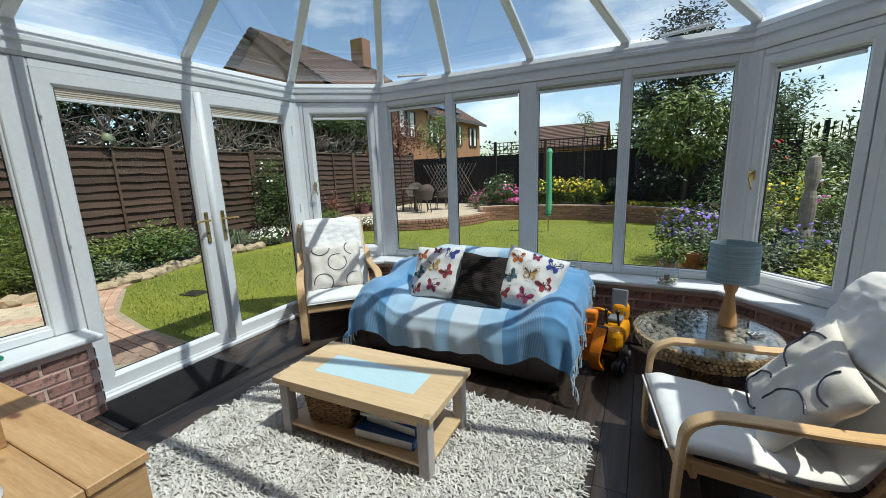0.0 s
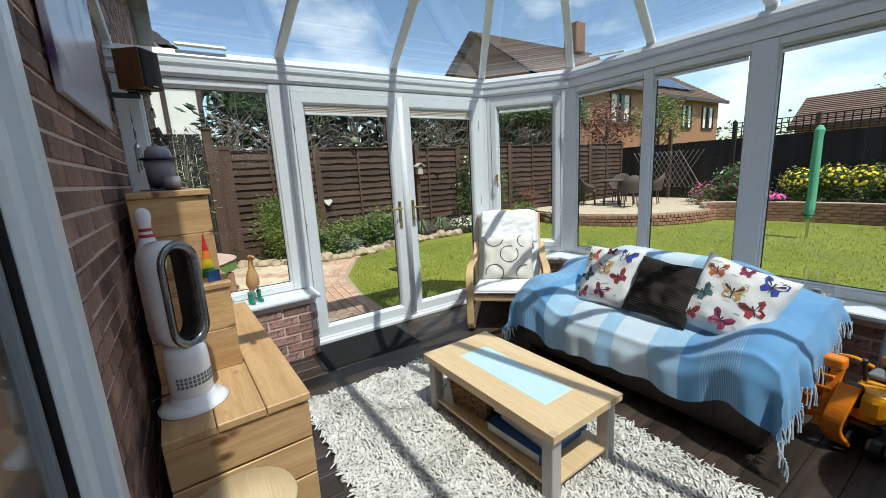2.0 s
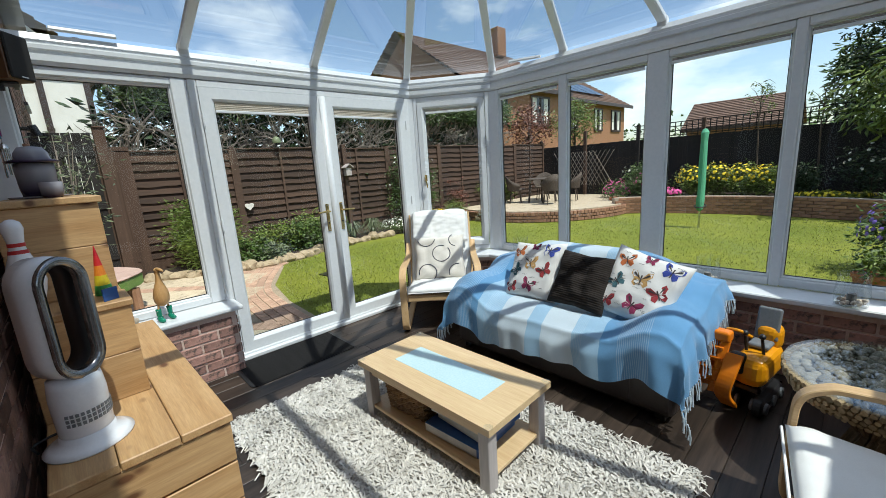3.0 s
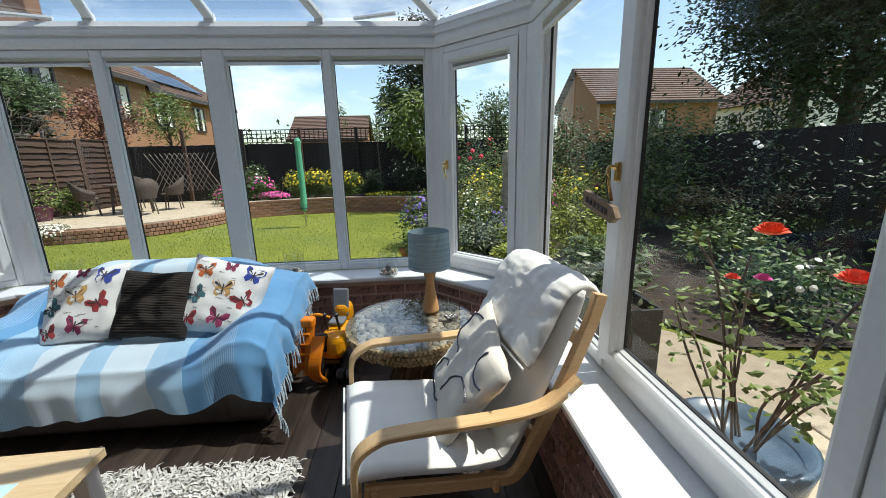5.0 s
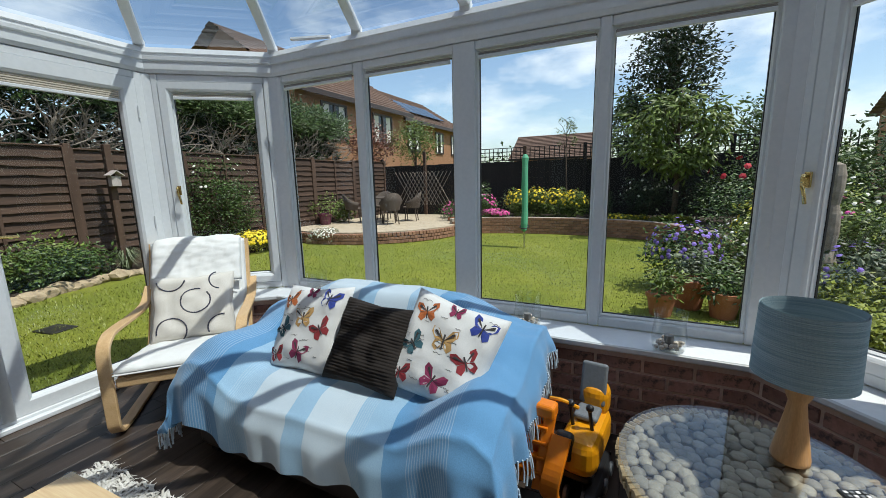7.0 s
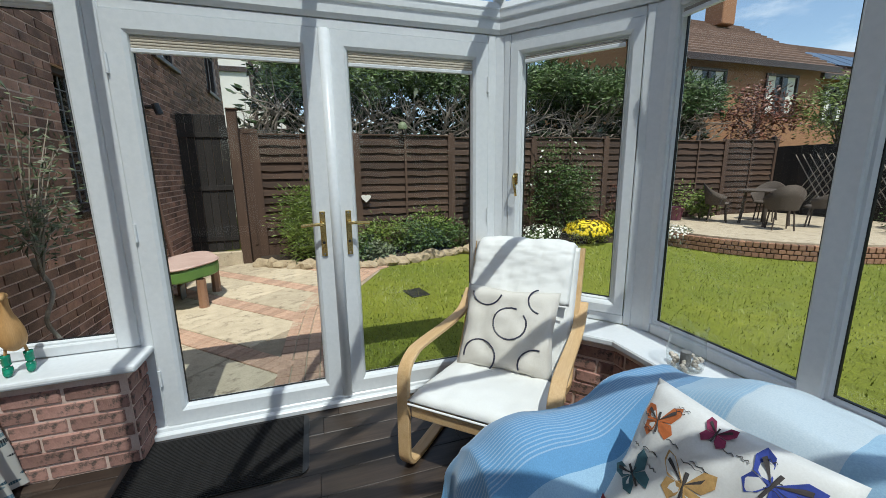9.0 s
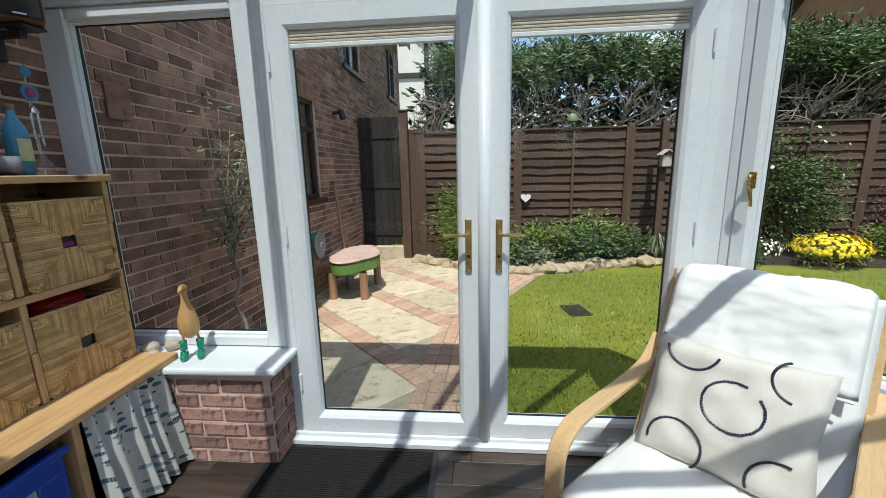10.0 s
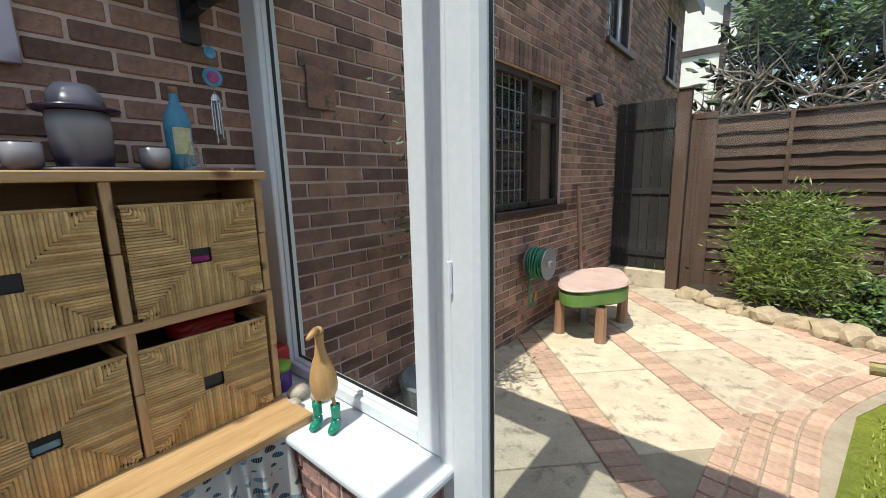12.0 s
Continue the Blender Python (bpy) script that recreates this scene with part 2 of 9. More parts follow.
def offset_poly(pts, d):
    """Moves an open line of points sideways, d metres to the left of its way."""
    out = []
    for i, p in enumerate(pts):
        p = Vector(p)
        dirs = []
        if i > 0:
            dirs.append((p - Vector(pts[i - 1])).normalized())
        if i < len(pts) - 1:
            dirs.append((Vector(pts[i + 1]) - p).normalized())
        ns = [Vector((-v.y, v.x)) for v in dirs]
        nn = sum(ns, Vector((0, 0))).normalized()
        out.append(p + nn * (d / max(0.2, nn.dot(ns[0]))))
    return out


def sweep_line(bm, pts, profile):
    """Runs a closed (offset, z) section along an open line of points, mitred at the corners."""
    loops = [[Vector((*p, z)) for p in offset_poly(pts, o)] for o, z in profile]
    vs = [[bm.verts.new(v) for v in lp] for lp in loops]
    k = len(vs)
    for i in range(k):
        a, b = vs[i], vs[(i + 1) % k]
        for c in range(len(pts) - 1):
            bm.faces.new([a[c], a[c + 1], b[c + 1], b[c]])
    for c in (0, -1):
        f = [vs[i][c] for i in range(k)]
        bm.faces.new(f if c else f[::-1])
    bmesh.ops.recalc_face_normals(bm, faces=bm.faces)


# ---------- the conservatory's frame ----------
GL = [(-3.26, -0.07), (-3.26, 3.10), (-2.54, 3.672), (0.72, 3.672), (1.30, 3.05), (1.30, -0.07)]   # line of the glass, clockwise: left of it is outside
EAVE = 2.42
HUB = Vector((-0.94, 1.45, 3.22))
WALL_Y = -0.07

FRAME = [(0, -0.035), (0, 0.035), (0.055, 0.035), (0.062, 0.028), (0.062, -0.028), (0.055, -0.035)]
SASH = [(0, -0.048), (0.0, 0.02), (0.062, 0.02), (0.066, 0.012), (0.07, -0.014), (0.064, -0.034), (0.056, -0.042), (0.048, -0.048)]
BEAD = [(0, -0.020), (0, 0.012), (0.016, 0.010), (0.018, -0.006), (0.010, -0.020)]


def pane_unit(parent, m, w0, w1, h0, h1, sash=False, mat=None):
    """One light of a window: its sash or bead ring, black gasket and double pane."""
    ins = 0.0
    if sash:
        bm = bmesh.new()
        ring(bm, w0 + 0.004, w1 - 0.004, h0 + 0.004, h1 - 0.004, SASH, m)
        bmesh.ops.recalc_face_normals(bm, faces=bm.faces)
        part("sash", bm, UPVC, parent)
        ins = 0.068
    bm = bmesh.new()
    ring(bm, w0 + ins, w1 - ins, h0 + ins, h1 - ins, BEAD, m)
    bmesh.ops.recalc_face_normals(bm, faces=bm.faces)
    part("glazing_bead", bm, UPVC, parent)
    g = ins + 0.016
    bm = bmesh.new()
    ring(bm, w0 + g, w1 - g, h0 + g, h1 - g, [(0, -0.004), (0, 0.009), (0.006, 0.009), (0.006, -0.004)], m)
    part("gasket", bm, GASKET, parent)
    bm = bmesh.new()
    bm.faces.new([bm.verts.new(m @ Vector(v)) for v in ((w0 + g, 0.002, h0 + g), (w1 - g, 0.002, h0 + g), (w1 - g, 0.002, h1 - g), (w0 + g, 0.002, h1 - g))])
    part("pane", bm, mat or GLASS, parent)


def bar(parent, name, m, w0, w1, d0, d1, h0, h1, bevel=0.006, mat=None):
    bm = cuboid(w0, w1, d0, d1, h0, h1, bevel)
    bmesh.ops.transform(bm, matrix=m, verts=bm.verts)
    return part(name, bm, mat or UPVC, parent)


def window(name, p0, p1, z0, z1, lights, label):
    """A run of lights between two points; lights: (start, end, opening sash)."""
    m, length = wall_matrix(p0, p1)
    w = thing(name, label, "window", kind="structure")
    edges = sorted({0.0, length} | {e for l in lights for e in l[:2]})
    cuts = [(0.0, lights[0][0])] + [(a[1], b[0]) for a, b in zip(lights, lights[1:])] + [(lights[-1][1], length)]
    for a, b in cuts:
        if b - a > 0.005:
            bar(w, "mullion", m, a, b, -0.042, 0.042, z0, z1)
    for a, b, s in lights:
        bar(w, "bottom_rail", m, a, b, -0.038, 0.042, z0, z0 + 0.055)
        bar(w, "head_rail", m, a, b, -0.038, 0.042, z1 - 0.05, z1)
        pane_unit(w, m, a, b, z0 + 0.055, z1 - 0.05, s)
    return w, m


Z0, Z1 = 0.545, 2.235
# left window beside the doors
window("window_1", (-3.26, -0.07), (-3.26, 1.0), Z0, Z1, [(0.145, 0.968, False)], "white plastic-framed window above a brick pier")
# left chamfer, opening
w2, m2 = window("window_2", (-3.221, 3.131), (-2.579, 3.641), Z0, Z1, [(0.043, 0.776, True)], "narrow white corner window with a brass handle")
# front
f0 = -2.50
w3, m3 = window("window_3", (f0, 3.672), (0.68, 3.672), Z0, Z1, [(-2.448 - f0, -1.752 - f0, False), (-1.673 - f0, -0.987 - f0, False), (-0.841 - f0, -0.135 - f0, False), (-0.079 - f0, 0.623 - f0, False)], "long white-framed garden window of four lights")
# right chamfer, opening
w4, m4 = window("window_4", (0.754, 3.636), (1.266, 3.086), Z0, Z1, [(0.04, 0.69, True)], "white corner window with a brass handle")
# right wall
w5, m5 = window("window_5", (1.30, 3.01), (1.30, -0.07), Z0, Z1, [(0.197, 1.07, False), (1.12, 2.05, True), (2.12, 2.95, False)], "white side window with an opening light and brass handle")
# the doors
m1, _ = wall_matrix((-3.26, 0.0), (-3.26, 3.0))
door_frame = thing("door_frame", "white plastic frame round the double doors", "door frame", kind="structure")
bar(door_frame, "jamb", m1, 1.0, 1.062, -0.045, 0.045, 0.03, 2.235)
bar(door_frame, "jamb", m1, 3.0, 3.055, -0.045, 0.045, 0.03, 2.235)
bar(door_frame, "head", m1, 1.062, 3.0, -0.045, 0.045, 2.185, 2.235)
bar(door_frame, "threshold", m1, 1.0, 3.06, -0.06, 0.06, 0.0, 0.055)
bar(door_frame, "threshold_nosing", m1, 1.0, 3.06, -0.10, -0.061, 0.0, 0.035)
DOOR = [(0, -0.052), (0.0, 0.03), (0.092, 0.03), (0.098, 0.02), (0.102, -0.018), (0.094, -0.040), (0.086, -0.046), (0.078, -0.052)]


def plate_handle(parent, m, x, z, side, lever):
    """Long brass plate with a lever."""
    h = part("handle_plate", cuboid(x - 0.016, x + 0.016, -0.062, -0.054, z - 0.13, z + 0.13, 0.004, 2), BRASS, parent, "worn brass backplate", at=m)
    bm = bmesh.new()
    tube(bm, [(x, -0.062, z + 0.06), (x, -0.105, z + 0.06)], 0.009, 10)
    tube(bm, smooth_path([(x, -0.105, z + 0.06), (x + side * 0.03, -0.112, z + 0.062), (x + side * 0.075, -0.108, z + 0.06), (x + side * lever, -0.106, z + 0.057)], 4), 0.009, 10)
    part("lever", bm, BRASS, h, "brass lever")
    bm = bmesh.new()
    lathe(bm, [(0, 0), (0.008, 0.0), (0.008, 0.006), (0, 0.006)], 12, Matrix.Translation((x, -0.060, z - 0.05)) @ Matrix.Rotation(radians(90), 4, 'X'))
    part("keyhole", bm, GASKET, h, "dark keyhole")
    for dz in (-0.118, 0.118):
        bm = bmesh.new()
        lathe(bm, [(0.005, 0), (0.005, 0.003), (0, 0.004)], 8, Matrix.Translation((x, -0.062, z + dz)) @ Matrix.Rotation(radians(90), 4, 'X'))
        part("screw", bm, CHROME, h)


for nm, a, b, hx, side in (("door_1", 1.064, 2.018, 1.975, -1), ("door_2", 2.066, 3.0, 2.085, 1)):
    d = thing(nm, "closed white glazed garden door with brass lever handle", "door", kind="structure")
    bm = bmesh.new()
    ring(bm, a, b, 0.058, 2.183, DOOR, m1)
    bmesh.ops.recalc_face_normals(bm, faces=bm.faces)
    part("leaf_frame", bm, UPVC, d)
    bm = bmesh.new()
    ring(bm, a + 0.096, b - 0.096, 0.154, 2.087, [(0, -0.006), (0, 0.009), (0.007, 0.009), (0.007, -0.006)], m1)
    part("gasket", bm, GASKET, d)
    bm = bmesh.new()
    bm.faces.new([bm.verts.new(m1 @ Vector(v)) for v in ((a + 0.098, 0.0, 0.156), (b - 0.098, 0.0, 0.156), (b - 0.098, 0.0, 2.085), (a + 0.098, 0.0, 2.085))])
    part("pane", bm, GLASS, d)
    plate_handle(d, m1, hx + (-0.005 if side < 0 else 0.03), 1.09, side, 0.115)
    for z in (0.35, 1.15, 1.95):
        bm = bmesh.new()
        tube(bm, [m1 @ Vector(((1.066 if side < 0 else 2.998), -0.058, z - 0.045)), m1 @ Vector(((1.066 if side < 0 else 2.998), -0.058, z + 0.045))], 0.008, 8)
        part("hinge", bm, UPVC, d)
# round astragal over the meeting stiles
bm = bmesh.new()
tube(bm, [m1 @ Vector((2.045, -0.055, 0.06)), m1 @ Vector((2.045, -0.055, 2.18))], 0.030, 14)
part("meeting_stile", bm, UPVC, door_frame, smooth=True)

# corner posts
for i, p in enumerate(GL[1:-1]):
    bm = bmesh.new()
    a = Vector(GL[i + 1]) - Vector(GL[i])
    b = Vector(GL[i + 2]) - Vector(GL[i + 1])
    d = (a.normalized() + b.normalized()).normalized()
    q = offset_poly(GL, 0.0)[i + 1]
    mm = Matrix.Translation((q.x, q.y, 0)) @ Matrix.Rotation(math.atan2(d.y, d.x), 4, 'Z')
    box(bm, -0.062, 0.062, -0.055, 0.06, 0.0 if i == 0 else 0.5, 2.24, 0.018, 3, mm)
    tagged(part("corner_post", bm, UPVC), "white plastic corner post of the conservatory", "post", kind="structure")

# eaves beam with its steps, mitred round the bay
bm = bmesh.new()
sweep_line(bm, GL, [(-0.050, 2.238), (-0.062, 2.262), (-0.062, 2.300), (-0.048, 2.304), (-0.048, 2.322), (-0.066, 2.328), (-0.066, 2.352), (-0.050, 2.358), (-0.050, 2.376), (-0.058, 2.380), (-0.040, 2.418), (0.06, 2.418), (0.09, 2.40), (0.09, 2.30), (0.05, 2.29), (0.05, 2.238)])
tagged(part("eaves_beam", bm, UPVC), "stepped white eaves beam round the conservatory", "beam", kind="structure")
bm = bmesh.new()
sweep_line(bm, GL, [(0.092, 2.30), (0.092, 2.40), (0.10, 2.40), (0.10, 2.31), (0.152, 2.31), (0.152, 2.40), (0.160, 2.40), (0.160, 2.30)])
tagged(part("gutter", bm, UPVC), "white plastic gutter outside the eaves", "gutter", kind="structure")

# ---------- glass roof ----------
roof = thing("roof", "tinted glass conservatory roof with white glazing bars", "roof", kind="structure")
RIDGE_Z = HUB.z
slope_l = (RIDGE_Z - EAVE) / (HUB.x - GL[0][0])


def glazing_bar(p0, p1, w=0.032, h=0.045):
    bm = bmesh.new()
    d = (p1 - p0).normalized()
    s = d.cross(Vector((0, 0, 1))).normalized()
    tube(bm, [p0, p0.lerp(p1, 0.5), p1], 0, flat=(w, h * 0.5, s))
    return bm


feet = [Vector((-3.26, y, EAVE)) for y in (-0.05, 1.02, 2.03)] + [Vector((*p, EAVE)) for p in GL[1:3]]
feet += [Vector((x, 3.672, EAVE)) for x in (-1.72, -0.90, -0.125)]
feet += [Vector((*p, EAVE)) for p in GL[3:5]] + [Vector((1.30, y, EAVE)) for y in (2.03, 1.02, -0.05)]
tops = []
for i, f in enumerate(feet):
    t = HUB.copy() if 3 <= i <= 9 else Vector((HUB.x, min(f.y, HUB.y), RIDGE_Z))
    if i in (2, 10):
        t = HUB.copy()
    tops.append(t)
    part("glazing_bar", glazing_bar(f + Vector((0, 0, 0.02)), t + Vector((0, 0, 0.02))), UPVC, roof)
    bm = bmesh.new()
    box(bm, -0.036, 0.036, -0.02, 0.02, -0.045, 0.03, 0.008, 2, Matrix.Translation(f + Vector((0, 0, 0.012)) + (t - f).normalized() * 0.03) @ Matrix.Rotation(math.atan2((t - f).y, (t - f).x) - math.pi / 2, 4, 'Z'))
    part("bar_end_cap", bm, UPVC, roof)
for i in range(len(feet) - 1):
    a, b, c, d = feet[i], feet[i + 1], tops[i + 1], tops[i]
    up = Vector((0, 0, 0.032))
    vs = [a + up, b + up, c + up] + ([d + up] if (c - d).length > 1e-4 else [])
    bm = bmesh.new()
    bm.faces.new([bm.verts.new(v) for v in vs])
    part("roof_pane", bm, ROOF_GLASS, roof)
bm = bmesh.new()
tube(bm, [HUB + Vector((0, 0.05, 0.0)), Vector((HUB.x, WALL_Y, RIDGE_Z))], 0, flat=(0.06, 0.05, (1, 0, 0)))
part("ridge_beam", bm, UPVC, roof)
bm = bmesh.new()
lathe(bm, [(0, -0.10), (0.09, -0.09), (0.13, -0.05), (0.13, 0.05), (0.05, 0.09), (0, 0.10)], 20, Matrix.Translation(HUB))
part("hub_boss", bm, UPVC, roof, smooth=True)
# slim dark trickle vents lying on the foot of some panes
for k in (0, 4, 7):
    a, b = feet[k], feet[k + 1]
    c = a.lerp(b, 0.5)
    up = (tops[k].lerp(tops[k + 1], 0.5) - c).normalized()
    dx = (b - a).normalized()
    nz = dx.cross(up)
    mm = Matrix.Translation(c + up * 0.07 + Vector((0, 0, 0.005))) @ Matrix(((dx.x, up.x, nz.x), (dx.y, up.y, nz.y), (dx.z, up.z, nz.z))).to_4x4()
    v = part("trickle_vent", cuboid(-0.16, 0.16, -0.012, 0.012, -0.012, 0.012, 0.004), UPVC, roof, "white roof vent with dark slot")
    v.matrix_basis = mm
    s = part("vent_slot", cuboid(-0.15, 0.15, -0.004, 0.004, -0.016, -0.011, 0), GASKET, v)

# ---------- floor ----------
bm = bmesh.new()
vs = [bm.verts.new((*p, -0.012)) for p in offset_poly(GL, 0.12)]
vs += [bm.verts.new((1.42, -0.5, -0.012)), bm.verts.new((-3.38, -0.5, -0.012))]
bm.faces.new(vs)
r = bmesh.ops.extrude_face_region(bm, geom=bm.faces[:])
bmesh.ops.translate(bm, vec=(0, 0, -0.15), verts=[v for v in r["geom"] if isinstance(v, bmesh.types.BMVert)])
bmesh.ops.recalc_face_normals(bm, faces=bm.faces)
floor = tagged(part("floor", bm, GASKET), "dark wood-look plank floor", "floor", kind="structure")


def brick_mesh(lx, ly, lz, bevel=0.004):
    return finish(cuboid(-lx / 2, lx / 2, -ly / 2, ly / 2, -lz / 2, lz / 2, bevel), "brick", BRICK)


def brick_wall(parent, m, w0, w1, h0, h1, holes=(), mat=BRICK, near=None, depth=0.06, joined_mat=None, course=0.078, length=0.232, label=""):
    """Stretcher courses proud of a mortar bed. Bricks inside `near` (w0, w1, h0, h1) are single objects; the rest is one joined mesh."""
    whole = brick_mesh_for(mat, length - 0.014, depth, course - 0.014)
    rest = bmesh.new()
    n = 0
    rows = int(round((h1 - h0) / course))
    rng = random.Random(int(abs(w0 * 97 + h1 * 31) * 10))
    for r in range(rows):
        z = h0 + (r + 0.5) * course
        off = (r % 2) * length / 2
        x = w0 - off
        while x < w1 - 0.01:
            a, b = max(x, w0) + 0.007, min(x + length, w1) - 0.007
            x += length
            if b - a < 0.03:
                continue
            pieces = [(a, b)]
            for (hx0, hx1, hz0, hz1) in holes:
                if z + course / 2 > hz0 + 0.01 and z - course / 2 < hz1 - 0.01:
                    nxt = []
                    for p, q in pieces:
                        if q <= hx0 or p >= hx1:
                            nxt.append((p, q))
                        else:
                            if hx0 - p > 0.03:
                                nxt.append((p, hx0 - 0.004))
                            if q - hx1 > 0.03:
                                nxt.append((hx1 + 0.004, q))
                    pieces = nxt
            for p, q in pieces:
                c = (p + q) / 2
                out = rng.uniform(-0.004, 0.004)
                if near and near[0] <= c <= near[1] and near[2] <= z <= near[3] and n < 300:
                    o = new("brick", whole)
                    o.parent = parent
                    o.matrix_basis = m @ Matrix.Translation((c, out, z)) @ Matrix.Diagonal(((q - p) / (length - 0.014), 1, 1, 1))
                    n += 1
                else:
                    box(rest, p, q, out - depth / 2, out + depth / 2, z - course / 2 + 0.007, z + course / 2 - 0.007)
    if len(rest.verts):
        bmesh.ops.transform(rest, matrix=m, verts=rest.verts)
        tagged(part("brickwork", rest, joined_mat or BRICK_J, parent, label), kind="stuff")
    else:
        rest.free()


BRICK_CACHE = {}


def brick_mesh_for(mat, lx, ly, lz):
    k = (mat.name, round(lx, 3), round(ly, 3), round(lz, 3))
    if k not in BRICK_CACHE:
        BRICK_CACHE[k] = finish(cuboid(-lx / 2, lx / 2, -ly / 2, ly / 2, -lz / 2, lz / 2, 0.004), "brick", mat)
    return BRICK_CACHE[k]


# dwarf walls under the windows
def dwarf(name, p0, p1, near, label):
    m, length = wall_matrix(p0, p1)
    w = thing(name, label, "wall", kind="structure")
    bm = bmesh.new()
    box(bm, 0, length, -0.147, 0.105, -0.14, 0.50)
    bmesh.ops.transform(bm, matrix=m, verts=bm.verts)
    part("mortar", bm, MORTAR, w)
    return w, m, length


DWARFS = []
DW = [tuple(p) for p in offset_poly(GL, -0.095)]
for nm, a, b in (("wall_left", (-3.165, -0.07), (-3.165, 1.0)), ("wall_corner_1", DW[1], DW[2]), ("wall_front", DW[2], DW[3]), ("wall_corner_2", DW[3], DW[4]), ("wall_right", DW[4], DW[5])):
    DWARFS.append(dwarf(nm, a, b, None, "low red brick wall under the window"))


# white window boards, one continuous run and one beside the doors
def board(name, pts, d_in, z=0.505, t=0.036):
    bm = bmesh.new()
    sweep_line(bm, pts, [(-d_in, z), (-d_in - 0.006, z + 0.008), (-d_in - 0.006, z + t - 0.008), (-d_in, z + t), (-0.02, z + t), (-0.02, z)])
    tagged(part(name, bm, UPVC), "white plastic window board on the brick wall", "windowsill", kind="structure")


board("window_sill", GL[1:], 0.285)
bm = bmesh.new()
box(bm, -3.27, -2.955, -0.06, 1.055, 0.505, 0.541, 0.012, 2)
for v in bm.verts:
    if v.co.y > 1.0 and v.co.x > -2.99:
        v.co.x -= 0.025
tagged(part("window_sill", bm, UPVC), "white plastic window board ending beside the doors", "windowsill", kind="structure")

# ---------- the house ----------
OPEN = (-1.05, 1.05)     # patio opening in the house wall
house = thing("wall_house", "brown-red brick wall of the house", "wall", kind="structure")
HW = Matrix.Translation((0, WALL_Y, 0))
HOLES = [(OPEN[0], OPEN[1], -0.2, 2.16), (-6.5, -5.2, 1.13, 2.36), (-8.75, -7.75, 3.12, 4.35), (-11.9, -10.9, 3.2, 4.35)]
xs = sorted({-12.4, 5.0} | {h[i] for h in HOLES for i in (0, 1)})
for a, b in zip(xs, xs[1:]):
    zs = [(-0.3, 4.85)]
    for h in HOLES:
        if h[0] <= a + 1e-6 and h[1] >= b - 1e-6:
            zs = [p for z in zs for p in ((z[0], min(z[1], h[2])), (max(z[0], h[3]), z[1])) if p[1] - p[0] > 0.01]
    for z0, z1 in zs:
        part("wall_core", cuboid(a, b, WALL_Y - 0.30, WALL_Y - 0.002, z0, z1, 0), MORTAR, house)

# ---------- furniture materials ----------
CALICO = surface("off white cotton cover", (0.76, 0.755, 0.73), (0.83, 0.825, 0.80), 4, 0.95, 0.35, 220, sheen=0.2, dist=0.001)
CUSH = surface("cream slubbed cotton", (0.64, 0.60, 0.53), (0.74, 0.70, 0.64), 5, 0.95, 0.5, 160, stretch=(1, 8, 1), sheen=0.2, dist=0.001)
NAVY = surface("navy sequin trim", (0.012, 0.014, 0.035), (0.05, 0.05, 0.09), 60, 0.4, 0.3, 200)
BROWN_SOFA = surface("dark brown faux leather", (0.028, 0.019, 0.017), (0.055, 0.040, 0.036), 5, 0.45, 0.3, 90)
GREY_WOOD = surface("pinkish grey painted wood", (0.40, 0.36, 0.35), (0.47, 0.43, 0.42), 6, 0.5, 0.1, 60, stretch=(1, 1, 0.1))
FROST = surface("pale blue frosted glass", (0.50, 0.68, 0.72), (0.55, 0.73, 0.76), 1, 0.12, 0.0)
SHAG = surface("cream shag yarn", (0.58, 0.55, 0.50), (0.74, 0.71, 0.66), 6, 0.95, 0.0, 40, island=0.16)
RUG_BACK = surface("rug backing", (0.42, 0.39, 0.35), (0.5, 0.47, 0.43), 8, 0.95, 0.2)
MAT_RUB = surface("black ribbed door mat", (0.006, 0.005, 0.005), (0.013, 0.012, 0.012), 6, 0.95, 0.6, 120, stretch=(0.2, 3, 1))
RATTAN = surface("brown woven rattan", (0.16, 0.085, 0.035), (0.34, 0.20, 0.09), 30, 0.6, 0.5, 120, island=0.35)
SEAGRASS = surface("twisted seagrass cord", (0.44, 0.265, 0.10), (0.66, 0.45, 0.21), 14, 0.8, 0.5, 150, island=0.30)
BLUE_CARD = surface("blue box file", (0.018, 0.075, 0.26), (0.03, 0.11, 0.33), 5, 0.4, 0.05)
PAPER = surface("magazine paper", (0.55, 0.54, 0.52), (0.68, 0.67, 0.64), 20, 0.5, 0.05)
PEBBLE = surface("warm grey pebble", (0.27, 0.22, 0.165), (0.50, 0.43, 0.34), 9, 0.5, 0.1, 60, island=0.3)
TWIG = surface("cut twig discs", (0.30, 0.20, 0.10), (0.50, 0.37, 0.21), 40, 0.75, 0.3, 120, island=0.35)
DARKWOOD = surface("dark twig stack", (0.10, 0.06, 0.03), (0.2, 0.13, 0.07), 30, 0.8, 0.4, 120, island=0.3)
OAK = wood("turned oak", (0.45, 0.22, 0.08), (0.58, 0.32, 0.13), 2, 2.0, 0.4, vary=0)
ORANGE = surface("orange toy plastic", (0.80, 0.20, 0.008), (0.86, 0.25, 0.012), 4, 0.32, 0.02)
YELLOW = surface("yellow toy plastic", (0.80, 0.31, 0.008), (0.84, 0.35, 0.010), 4, 0.32, 0.02)
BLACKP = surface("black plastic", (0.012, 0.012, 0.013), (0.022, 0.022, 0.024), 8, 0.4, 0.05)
GREYP = surface("grey plastic", (0.16, 0.17, 0.18), (0.20, 0.21, 0.22), 8, 0.45, 0.05)
